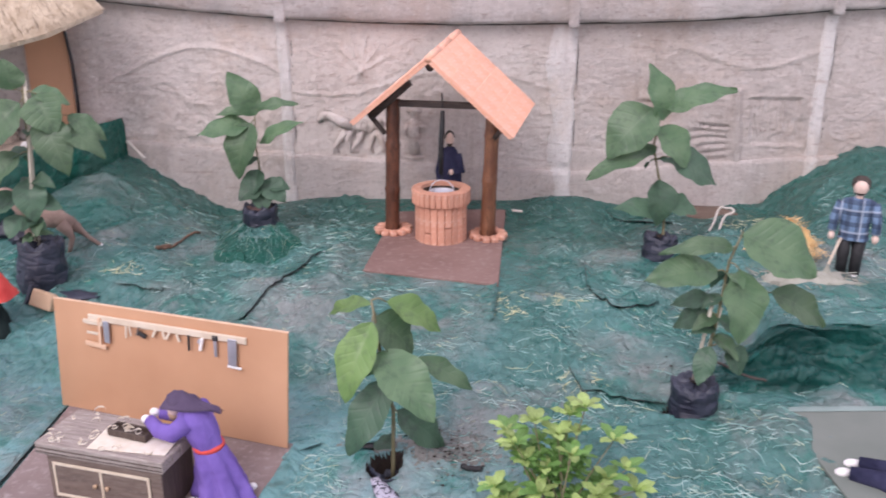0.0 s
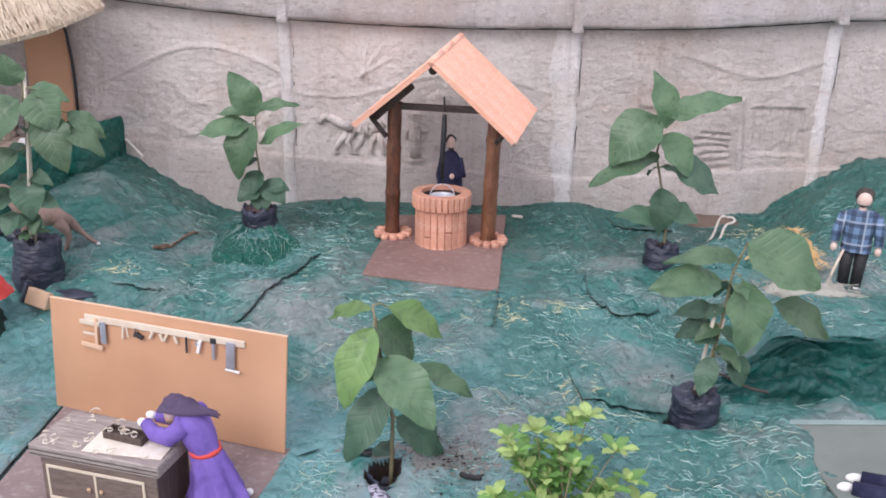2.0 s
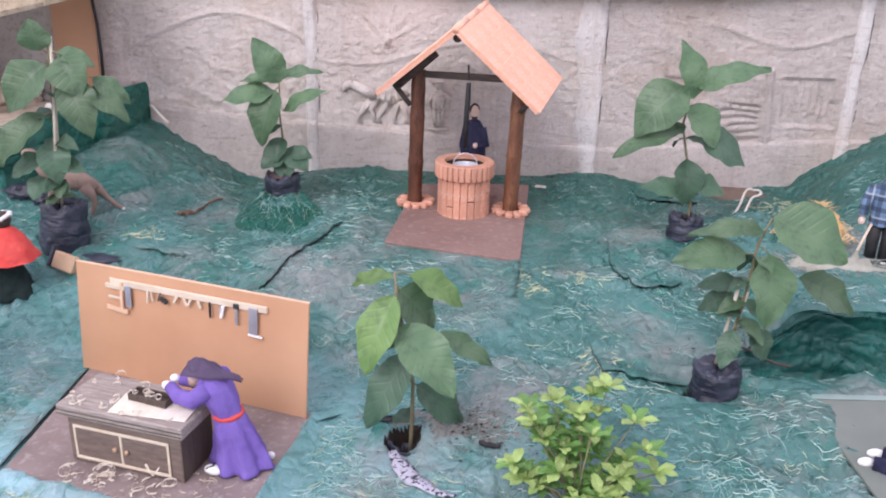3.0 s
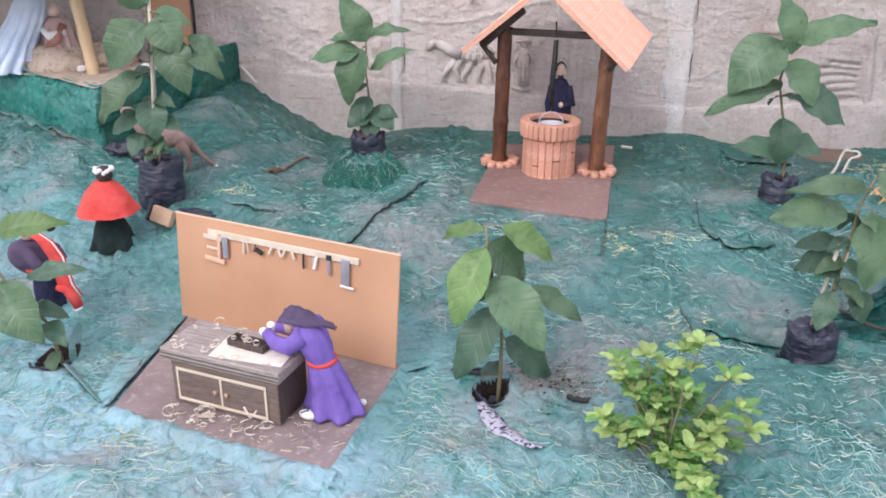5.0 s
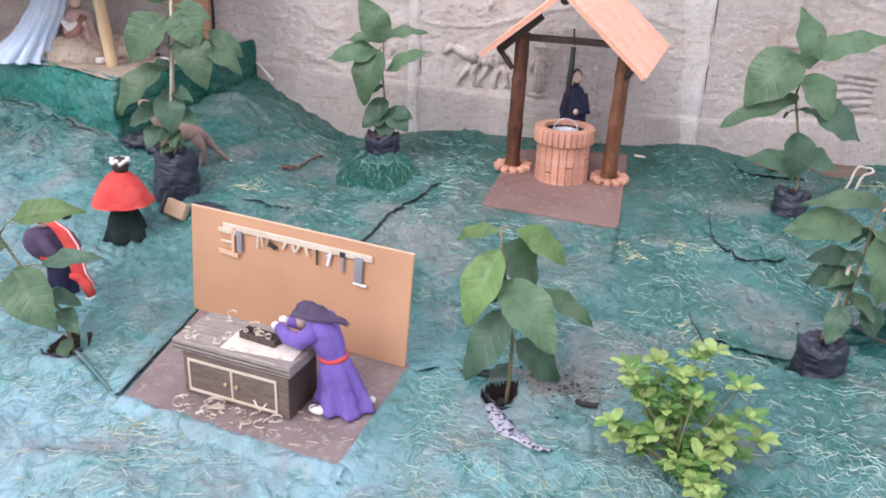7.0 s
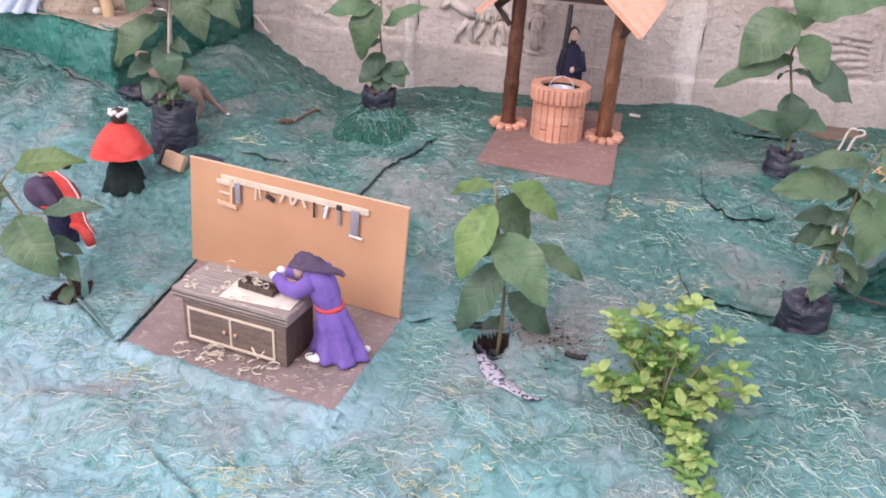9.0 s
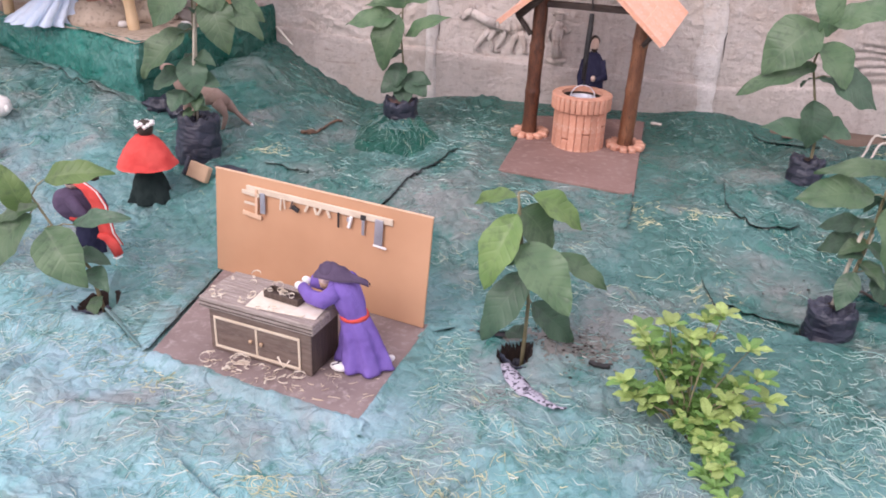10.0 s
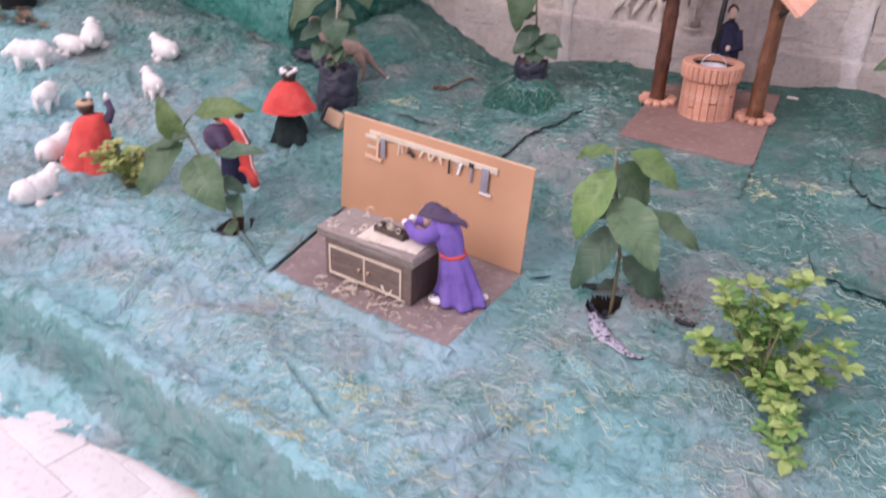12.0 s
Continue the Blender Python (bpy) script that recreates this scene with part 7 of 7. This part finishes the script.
laid_tube("rope_loop", [(0.98, 3.66, 0.0), (1.02, 3.70, 0.02), (1.05, 3.74, 0.05), (1.09, 3.75, 0.06), (1.10, 3.72, 0.05), (1.06, 3.70, 0.035), (1.03, 3.66, 0.01)], 0.0045, M_rope, "loop of white cord near the wall", "cord")
laid_tube("rope_loop", [(0.86, 3.62, 0.006), (0.92, 3.60, 0.008), (0.99, 3.63, 0.004)], 0.004, M_rope, "short end of white cord near the wall", "cord")
laid_tube("white_peg", [(-1.222, 3.970, 0.060), (-1.145, 3.935, 0.048)], 0.0055, M_rope, "white peg at the foot of the wall", "peg")
laid_tube("white_peg", [(0.285, 3.86, 0.006), (0.325, 3.85, 0.006)], 0.006, M_rope, "white peg behind the base board", "peg")
# low lump added in place of the brown stain on the wall's foot
L = Lump()
M_stain_brown = mat("brown_stain", (0.12, 0.085, 0.065), (0.18, 0.13, 0.10), 10, 0.95, 0.6, 50, bump_dist=0.006)
L.ball((0, 0, 0.02), 0.15, M_stain_brown, (1.5, 0.55, 0.16), 14, 24, 0.35)
L.make("earth_mound", pose(0.98, 3.93, g(0.98, 3.93) - 0.02), "low brown lump standing in for the stain at the wall's foot", "earth")

# golden straw heap, dust heap and broom of the plaid doll
L = Lump()
hs = random.Random(3)
L.ball((0, 0, 0.018), 0.05, M_gold, (1.2, 0.9, 0.9), 8, 12, 0.3)
for q in range(420):
    a, r_ = hs.uniform(0, 6.28), hs.uniform(0.0, 0.075)
    p = Vector((r_ * math.cos(a) * 1.1, r_ * math.sin(a) * 0.9, 0.075 * (1 - r_ / 0.08) + 0.004))
    b = hs.uniform(0, 6.28)
    d = Vector((math.cos(b), math.sin(b), hs.uniform(-0.5, 0.2))) * hs.uniform(0.012, 0.03)
    w = Vector((-math.sin(b), math.cos(b), 0)) * 0.0012
    L.add([p - w, p + w, p + d + w, p + d - w], [(0, 1, 2, 3)], M_gold)
heap = L.make("straw_heap", pose(1.105, 3.245, g(1.105, 3.245)) @ Matrix.Diagonal((1.55, 1.4, 1.6, 1)), "heap of golden straw on the terrace", "straw")
tagged(heap, kind="stuff")
M_dust = mat("grey_chaff", (0.27, 0.27, 0.22), (0.38, 0.38, 0.32), 30, 0.9, 0.7, 60, bump_dist=0.005)
L = Lump()
L.ball((0, 0, 0.0), 0.085, M_dust, (1.25, 0.6, 0.42), 8, 16, 0.45)
for q in range(140):
    a, r_ = hs.uniform(0, 6.28), hs.uniform(0.0, 0.11)
    p = Vector((r_ * math.cos(a) * 1.15, r_ * math.sin(a) * 0.5, 0.020))
    b = hs.uniform(0, 6.28)
    d = Vector((math.cos(b), math.sin(b), hs.uniform(-0.2, 0.25))) * hs.uniform(0.01, 0.03)
    L.tube([p, p + d], 0.0013, M_dust, 4)
heap = L.make("chaff_heap", pose(1.070, 2.985, g(1.070, 2.985)) @ Matrix.Diagonal((1.3, 1.25, 1.2, 1)), "low grey heap of swept chaff on the terrace", "chaff")
tagged(heap, kind="stuff")
broom = empty("broom", pose(1.115, 2.99, g(1.115, 2.99)), "little straw broom in the plaid doll's hand", "broom")
part("stick", tube_mesh("stick", [(0.055, 0.045, 0.128), (0.012, 0.01, 0.055)], 0.004, M_cream, 8), None, broom, "pale broomstick")
bv = Lump()
for q in range(26):
    a = hs.uniform(0, 6.28)
    bv.tube([(0.012, 0.01, 0.060), (0.0 + 0.022 * math.cos(a), -0.01 + 0.016 * math.sin(a), 0.012)], 0.0022, M_dust, 5)
part("bristles", mesh_from("bristles", bv.v, bv.f, bv.mats), None, broom)

card = empty("card_box", pose(-1.150, 2.960, g(-1.15, 2.96) + 0.012, 0, 0, -24), "flattened brown card box beside the black bag", "box")
part("face", box_bm(0.080, 0.022, 0.050, (0, 0, 0), 0.003), M_card, card, m=pose(0, 0, 0, -25, 6, 0))
part("side", box_bm(0.012, 0.030, 0.058, (-0.047, 0, 0), 0.002), M_bag, card, "dark side", m=pose(0, 0, 0, -25, 6, 0))
scrap = Lump()
scrap.ball((0, 0, 0.006), 0.06, M_bag, (1.2, 0.6, 0.22), 7, 14, 0.5)
# black plastic wads that also fill in the shade at the stage's foot
for x, y, w, d, hgt, turn in ((-1.440, 3.375, 0.060, 0.040, 0.030, 20), (-1.365, 3.340, 0.045, 0.035, 0.028, -15)):
    wad = Lump()
    wad.ball((0, 0, hgt * 0.5), 1.0, M_bag, (w, d, hgt), 18, 30, 0.5)
    wad.make("plastic_scrap", pose(x, y, g(x, y), 0, 0, turn), "crumpled black plastic, also standing in for shade at the stage's corner", "plastic scrap", "torn plastic")
scrap.make("plastic_scrap", pose(-1.085, 3.03, g(-1.085, 3.03)), "scrap of black plastic beside the bag", "plastic scrap")

grey = empty("grey_board", pose(0.795, 2.462, 0.012, 0, 0, 1), "grey-green board at the foot of the terrace", "board")
part("board", box_bm(0.95, 0.62, 0.008, (0.475, -0.31, 0), 0.002), M_greyboard, grey)
part("paper_edge", box_bm(0.97, 0.020, 0.003, (0.475, -0.012, 0.0085), 0.001), M_strip, grey, "strip of grey-green paper along the edge")

# dark paper over the terrace's face; the hollow's shade is put into its colour
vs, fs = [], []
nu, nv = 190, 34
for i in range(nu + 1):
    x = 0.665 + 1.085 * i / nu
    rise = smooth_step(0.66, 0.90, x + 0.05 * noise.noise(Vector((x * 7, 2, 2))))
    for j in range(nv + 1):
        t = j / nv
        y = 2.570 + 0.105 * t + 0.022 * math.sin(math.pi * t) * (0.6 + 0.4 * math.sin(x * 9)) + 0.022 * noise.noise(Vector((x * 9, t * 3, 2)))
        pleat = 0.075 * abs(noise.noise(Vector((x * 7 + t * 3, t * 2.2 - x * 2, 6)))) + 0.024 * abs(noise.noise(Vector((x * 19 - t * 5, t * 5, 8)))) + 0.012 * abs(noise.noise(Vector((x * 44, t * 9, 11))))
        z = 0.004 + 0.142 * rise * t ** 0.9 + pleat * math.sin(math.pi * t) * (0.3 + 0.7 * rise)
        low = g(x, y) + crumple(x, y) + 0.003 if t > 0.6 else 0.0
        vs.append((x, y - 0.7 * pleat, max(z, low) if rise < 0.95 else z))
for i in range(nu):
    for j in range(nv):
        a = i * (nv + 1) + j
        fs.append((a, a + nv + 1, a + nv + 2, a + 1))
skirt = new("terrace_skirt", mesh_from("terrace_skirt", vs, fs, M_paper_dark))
tagged(skirt, "dark green crumpled paper over the terrace's face, shade put into its colour", "paper cover")

# patterned cloth beside the central seedling
CLOTH = ((-0.135, 2.205), (-0.115, 2.150), (-0.080, 2.100), (-0.048, 2.074), (-0.005, 2.058))
vs, fs = [], []
n = 22
for i in range(n + 1):
    t = i / n
    k = min(int(t * 4), 3)
    c = Vector((*CLOTH[k], 0)).lerp(Vector((*CLOTH[k + 1], 0)), t * 4 - k)
    w = 0.004 + 0.016 * math.sin(math.pi * min(1.0, 0.15 + t * 0.85)) ** 0.8
    for s in (-1, -0.4, 0.3, 1):
        q = c + Vector((0.8, 0.6, 0)) * s * w
        vs.append((q.x, q.y, g(q.x, q.y) + crumple(q.x, q.y) + 0.004 + 0.004 * (1 - s * s) + 0.003 * math.sin(t * 17 + s * 3)))
for i in range(n):
    for k in range(3):
        a = i * 4 + k
        fs.append((a, a + 4, a + 5, a + 1))
cloth = new("cloth_strip", mesh_from("cloth_strip", vs, fs, M_lace))
tagged(cloth, "grey and white patterned cloth twisted out of the bag", "cloth")
sol = cloth.modifiers.new("thick", "SOLIDIFY")
sol.thickness = 0.002

# crumbs of earth where the paper is torn
crumbs = Lump()
rc = random.Random(61)
for q in range(420):
    x, y = rc.gauss(0.03, 0.06), rc.gauss(2.30, 0.055)
    crumbs.ball((x, y, g(x, y) + crumple(x, y) + 0.003), rc.uniform(0.001, 0.0032), M_greyearth if q % 6 else M_soil, (1.4, 1.0, 0.5), 4, 6, 0.4)
for q in range(14):
    x, y = rc.gauss(0.62, 0.09), rc.gauss(2.62, 0.05)
    crumbs.ball((x, y, g(x, y) + crumple(x, y) + 0.003), rc.uniform(0.001, 0.004), M_soil, (1.4, 1.0, 0.5), 4, 6, 0.4)
tagged(crumbs.make("earth_crumbs", pose(0, 0, 0), "grey-brown crumbs of earth scattered on the paper", "earth"), kind="stuff")


# torn lips of black plastic that stand up at the rims of the holes
def torn_lip(points, height, seed, label):
    n = 40
    vs, fs = [], []
    for i in range(n + 1):
        t = i / n * (len(points) - 1)
        k = min(int(t), len(points) - 2)
        x = points[k][0] + (points[k + 1][0] - points[k][0]) * (t - k)
        y = points[k][1] + (points[k + 1][1] - points[k][1]) * (t - k)
        wob = noise.noise(Vector((x * 40, y * 40, seed)))
        env = math.sin(math.pi * (i + 1.5) / (n + 3)) ** 0.6
        for j in range(5):
            v = j / 4
            vs.append((x + 0.004 * wob + 0.003 * math.sin(9 * v + i * 0.6), y - 0.010 * v * env + 0.006 * noise.noise(Vector((x * 60, v * 3, seed))), g(x, y - 0.02) + height * env * (1.0 + 0.5 * wob) * (v - 0.35) + 0.006))
    for i in range(n):
        for j in range(4):
            a = i * 5 + j
            fs.append((a, a + 5, a + 6, a + 1))
    ob = new("plastic_lip", mesh_from("plastic_lip", vs, fs, M_bag))
    sol = ob.modifiers.new("thick", "SOLIDIFY")
    sol.thickness = 0.0015
    tagged(ob, label, "plastic scrap", "torn plastic")


torn_lip([(-0.152, 2.250), (-0.138, 2.215), (-0.118, 2.192), (-0.092, 2.196)], 0.026, 1.0, "torn grey-black bag edge at a hole in the paper")
torn_lip([(-1.146, 2.232), (-1.120, 2.205), (-1.070, 2.192), (-1.020, 2.186)], 0.028, 2.0, "torn blue-black bag edge at a hole in the paper")
torn_lip([(-1.118, 2.345), (-1.098, 2.330), (-1.078, 2.292)], 0.050, 3.0, "black bag edge standing behind a seedling's stem")

# dark planter, dead leaves and a low plant behind the flock
PX, PY = -2.90, 3.475
planter = empty("planter", pose(PX, PY, g(PX, PY) - 0.005), "dark plastic planter filled with soil behind the flock", "planter")
part("tub", mesh_from("tub", *lathe([(0.0, 0.0), (0.068, 0.0), (0.074, 0.01), (0.088, 0.085), (0.094, 0.088), (0.094, 0.100), (0.086, 0.100), (0.080, 0.080)], 32), M_black), None, planter)
part("soil", soil_mesh(0.082, 0.082, 5), None, planter, "dark soil")
M_dead = leaf_mat("dry_brown_leaf", (0.22, 0.16, 0.11), (0.32, 0.25, 0.18), (0.36, 0.30, 0.22))
rr = random.Random(29)
for q in range(9):
    x, y = -2.86 + rr.uniform(-0.10, 0.16), 3.33 + rr.uniform(-0.05, 0.07)
    ln = rr.uniform(0.07, 0.12)
    dead = new("dead_leaf", leaf_mesh(ln, ln * 0.42, 300 + q, 0.3, 0.2))
    dead.data.materials.append(M_dead)
    dead.matrix_basis = pose(x, y, g(x, y) + crumple(x, y) + 0.012, rr.uniform(-15, 15), rr.uniform(-8, 2), rr.uniform(-40, 60))
    tagged(dead, "dry curled brown leaf lying behind the flock", "dead leaf", "dead leaves")
rr = random.Random(23)
tips = [(-2.93 + rr.gauss(0, 0.04), 3.32 + rr.gauss(0, 0.03), 0.16 + rr.uniform(0, 0.05)) for q in range(14)]
shrub("small_shrub", (-2.93, 3.32, g(-2.93, 3.32) - 0.004), tips, 0.035, (M_leaf_lime2, M_leaf), "low green shrub behind the flock", 33, 0.003)

# reliefs cast on the wall: a laden beast and an upright figure in a hat on a base
L = Lump()
L.ball((-0.300, 0, 0.388), 0.050, M_wall, (1.45, 0.32, 0.60), 14, 22, 0.35)
L.ball((-0.262, -0.004, 0.402), 0.036, M_wall, (1.2, 0.30, 0.75), 10, 16, 0.5)
L.tube([(-0.345, 0, 0.392), (-0.395, -0.004, 0.412), (-0.436, -0.004, 0.436)], [0.026, 0.019, 0.015], M_wall, 12)
L.tube([(-0.432, -0.003, 0.438), (-0.456, -0.005, 0.428), (-0.472, -0.002, 0.406)], [0.016, 0.013, 0.009], M_wall, 10)
for ex in (-0.428, -0.442):
    L.tube([(ex, -0.002, 0.446), (ex - 0.004, -0.004, 0.464)], [0.006, 0.003], M_wall, 6)
L.tube([(-0.420, -0.012, 0.425), (-0.360, -0.016, 0.392), (-0.290, -0.016, 0.372)], 0.0038, M_wall, 6)
for q in range(4):
    L.tube([(-0.335 + 0.024 * q, -0.014, 0.415), (-0.330 + 0.024 * q, -0.019, 0.388), (-0.338 + 0.024 * q, -0.012, 0.362)], 0.0042, M_wall, 6)
for top_x, knee, foot in ((-0.362, -0.388, -0.414), (-0.345, -0.362, -0.352), (-0.305, -0.312, -0.336), (-0.255, -0.266, -0.274), (-0.245, -0.232, -0.226)):
    L.tube([(top_x, 0, 0.372), (knee, -0.005, 0.338), (foot + 0.004, -0.003, 0.308), (foot, -0.002, 0.292), (foot + 0.018, 0, 0.287)], [0.017, 0.012, 0.009, 0.008, 0.006], M_wall, 8)
L.make("relief_beast", pose(0, WALL_Y - 0.001, 0.0) @ Matrix.Diagonal((1, 1.0, 1, 1)), "worn concrete relief of a walking beast on the wall", "relief", "wall reliefs")
L = Lump()
cx = -0.098
L.ball((cx, 0, 0.436), 0.017, M_wall, (1, 0.6, 1.1), 10, 14, 0.2)
L.tube([(cx - 0.030, -0.002, 0.446), (cx, -0.008, 0.452), (cx + 0.026, -0.002, 0.446)], [0.004, 0.008, 0.004], M_wall, 8)
L.tube([(cx, 0, 0.420), (cx - 0.002, 0, 0.385), (cx - 0.004, 0, 0.330), (cx + 0.004, -0.002, 0.280)], [0.013, 0.024, 0.020, 0.022], M_wall, 14)
for q in range(3):
    L.tube([(cx - 0.014 + 0.012 * q, -0.018, 0.372), (cx - 0.012 + 0.014 * q, -0.020, 0.320), (cx - 0.010 + 0.013 * q, -0.018, 0.285)], 0.0032, M_wall, 6)
L.tube([(cx - 0.018, 0, 0.405), (cx - 0.040, -0.006, 0.372), (cx - 0.030, -0.010, 0.352)], [0.010, 0.008, 0.006], M_wall, 8)
L.tube([(cx + 0.018, 0, 0.404), (cx + 0.038, -0.006, 0.376), (cx + 0.044, -0.006, 0.392)], [0.010, 0.008, 0.006], M_wall, 8)
L.tube([(cx - 0.036, -0.001, 0.268), (cx, -0.006, 0.264), (cx + 0.042, -0.001, 0.268)], [0.008, 0.012, 0.008], M_wall, 8)
L.make("relief_column", pose(0, WALL_Y - 0.001, 0.0), "worn concrete relief of an upright figure on a low base", "relief", "wall reliefs")

# ---- straw strewn on the paper ----
rs = random.Random(77)


def off_bed(x, y):
    """Places where no straw lies: past the bed's edge, on the boards, under the stage, in the holes."""
    if y < edge_y(x) + 0.03 or y > 3.93 or (x > 0.80 and y < 2.55):
        return True
    if -0.93 < x < -0.31 and 1.93 < y < 2.54 and y > 2.078 - 0.30 * (x + 0.885) - 0.008:
        return True
    if -0.26 < x < 0.34 and 3.15 < y < 3.92:
        return True
    if x < -1.15 and y > 3.655 - 0.43 * (x + 2.08):
        return True
    return any(hole_reach(hole, x, y) < 1.9 for hole in HOLES)


def strand(vs, fs, x, y, a, ln, w, bend, wave, lift, round_, segs=5):
    """One strand that hugs the paper: bent, slightly wavy, tapered at both ends."""
    o = len(vs)
    px, py = x, y
    for q in range(segs + 1):
        t = q / segs
        th = a + bend * t + wave * math.sin(7 * t + x * 90)
        ww = w * (0.4 if q in (0, segs) else 1.0)
        sx, sy = -math.sin(th) * ww, math.cos(th) * ww
        z = g(px, py) + crumple(px, py) + lift
        vs += [(px - sx, py - sy, z - 0.0008), (px, py, z + round_ * ww), (px + sx, py + sy, z - 0.0008)]
        px, py = px + math.cos(th) * ln / segs, py + math.sin(th) * ln / segs
    fs += [(o + 3 * q + j, o + 3 * q + j + 3, o + 3 * q + j + 4, o + 3 * q + j + 1) for q in range(segs) for j in range(2)]


def thin_spot(x, y, seed, keep):
    return noise.noise(Vector((x * 2.6, y * 2.6, seed))) + 0.5 * noise.noise(Vector((x * 7, y * 7, seed))) < -0.06 and rs.random() > keep


vs, fs, pale_slots = [], [], []
count = 0
while count < 13000:
    if count < 4200:
        x = rs.uniform(-1.7, 0.60)
        y = edge_y(x) + 0.95 * rs.random()
    else:
        x, y = rs.uniform(-2.6, 1.5), 1.3 + 2.6 * rs.random() ** 1.25
    if off_bed(x, y) or thin_spot(x, y, 60, 0.15):
        continue
    if (x > 0.80 or (x < -0.75 and y > 2.15)) and rs.random() < 0.55:
        continue
    a = 4.0 * noise.noise(Vector((x * 1.3, y * 1.3, 71))) + rs.gauss(0, 0.9)
    ln = rs.choice((0.012, 0.020, 0.030, 0.046)) * rs.uniform(0.7, 1.2)
    thick = 1.5 if y < 2.3 and rs.random() < 0.22 else 1.0
    strand(vs, fs, x, y, a, ln * (0.7 + 0.3 * thick), thick * rs.uniform(0.00035, 0.00075), rs.gauss(0, 0.6), rs.uniform(0, 0.3), 0.0016, 1.0)
    # strands nearer the front take the paler straw
    pale_slots += [2 if 0.55 * x + y + rs.gauss(0, 0.16) < 1.42 else 0] * (len(fs) - len(pale_slots))
    count += 1
loose = len(fs)
# knots of unpainted yellow straw
KNOTS = [(-0.827, 1.985, 0.04), (-0.690, 1.615, 0.030), (-0.560, 1.575, 0.028), (-0.21, 1.77, 0.04), (0.175, 3.03, 0.030), (0.36, 2.60, 0.030), (0.21, 2.95, 0.022), (-0.52, 1.735, 0.045), (-0.50, 1.74, 0.03), (-0.14, 1.80, 0.05), (-0.32, 1.58, 0.05), (0.36, 3.00, 0.03), (-0.98, 3.16, 0.025), (1.02, 3.62, 0.04), (1.12, 3.70, 0.04), (1.22, 3.78, 0.04)]
for cx, cy, cr in KNOTS:
    for q in range(26):
        x = rs.gauss(cx, cr)
        strand(vs, fs, x, max(rs.gauss(cy, cr * 0.8), edge_y(x) + 0.035), rs.uniform(0, 6.28), rs.uniform(0.012, 0.036), rs.uniform(0.0004, 0.0009), rs.gauss(0, 1.4), rs.uniform(0, 0.6), 0.0025 + 0.002 * rs.random(), 1.0)
straw_me = mesh_from("strewn_straw", vs, fs, M_straw, False)
straw_me.materials.append(M_straw_yellow)
straw_me.materials.append(M_straw_pale)
straw_me.polygons.foreach_set("material_index", pale_slots + [1] * (len(fs) - loose))
straw = new("strewn_straw", straw_me)
tagged(straw, "straw strands strewn and glued on the green paper", "straw", kind="stuff")

# straw glued under the paint: raised strands of the paper's own colour
vs, fs = [], []
count = 0
while count < 13000:
    x, y = rs.uniform(-2.4, 1.3), 1.25 + 2.6 * rs.random() ** 1.3
    if off_bed(x, y) or thin_spot(x, y, 91, 0.25):
        continue
    a = 4.0 * noise.noise(Vector((x * 1.3, y * 1.3, 71))) + rs.gauss(0, 1.1)
    strand(vs, fs, x, y, a, rs.uniform(0.018, 0.060), rs.uniform(0.0008, 0.0018), rs.gauss(0, 1.0), rs.uniform(0, 0.6), 0.0005, 0.9)
    count += 1
coated = new("painted_straw", mesh_from("painted_straw", vs, fs, M_paper))
tagged(coated, "straw strands stuck down under the green paint", "straw", kind="stuff")

# short bits of straw on the mauve board
vs, fs = [], []
for q in range(80):
    u, v = rs.random(), rs.random() ** 1.6
    x = mat_v[0][0] + (mat_v[1][0] - mat_v[0][0]) * (0.25 + 0.75 * u) + 0.05 * v
    y = mat_v[0][1] + (mat_v[1][1] - mat_v[0][1]) * (0.25 + 0.75 * u) + 0.02 + 0.16 * v
    a, ln, w = rs.uniform(0, 6.28), rs.uniform(0.008, 0.026), rs.uniform(0.0003, 0.0006)
    o = len(vs)
    for j in range(4):
        th = a + 0.5 * j * math.sin(q)
        vs += [(x + math.sin(th) * w, y - math.cos(th) * w, 0.0102), (x, y, 0.0112 + w), (x - math.sin(th) * w, y + math.cos(th) * w, 0.0102)]
        x, y = x + math.cos(th) * ln / 3, y + math.sin(th) * ln / 3
    fs += [(o + 3 * j + k, o + 3 * j + k + 3, o + 3 * j + k + 4, o + 3 * j + k + 1) for j in range(3) for k in range(2)]
bits = new("straw_bits", mesh_from("straw_bits", vs, fs, M_cream, False))
tagged(bits, "short pale straw bits on the mauve board", "straw", kind="stuff")

# ---- paving blocks ----
pb = box_bm(0.1985, 0.0985, 0.012, (0, 0, -0.012), 0.0015)
pm = bpy.data.meshes.new("paving_block")
pb.to_mesh(pm)
pb.free()
pm.materials.append(M_tile)
rp = random.Random(9)
ca, sa = math.cos(radians(-20)), math.sin(radians(-20))
for i in range(-16, 12):
    for j in range(-8, 10):
        u, v = i * 0.20 + (0.10 if j % 2 else 0.0), j * 0.10
        x, y = -1.0 + u * ca - v * sa, 1.30 + u * sa + v * ca
        if y < edge_y(x) - 0.02 and x > -2.6 and x < 0.6 and y > 0.72:
            part("paving_block", pm, None, pave, m=pose(x, y, -0.132 + rp.uniform(-0.001, 0.001), rp.uniform(-0.4, 0.4), rp.uniform(-0.4, 0.4), -20))
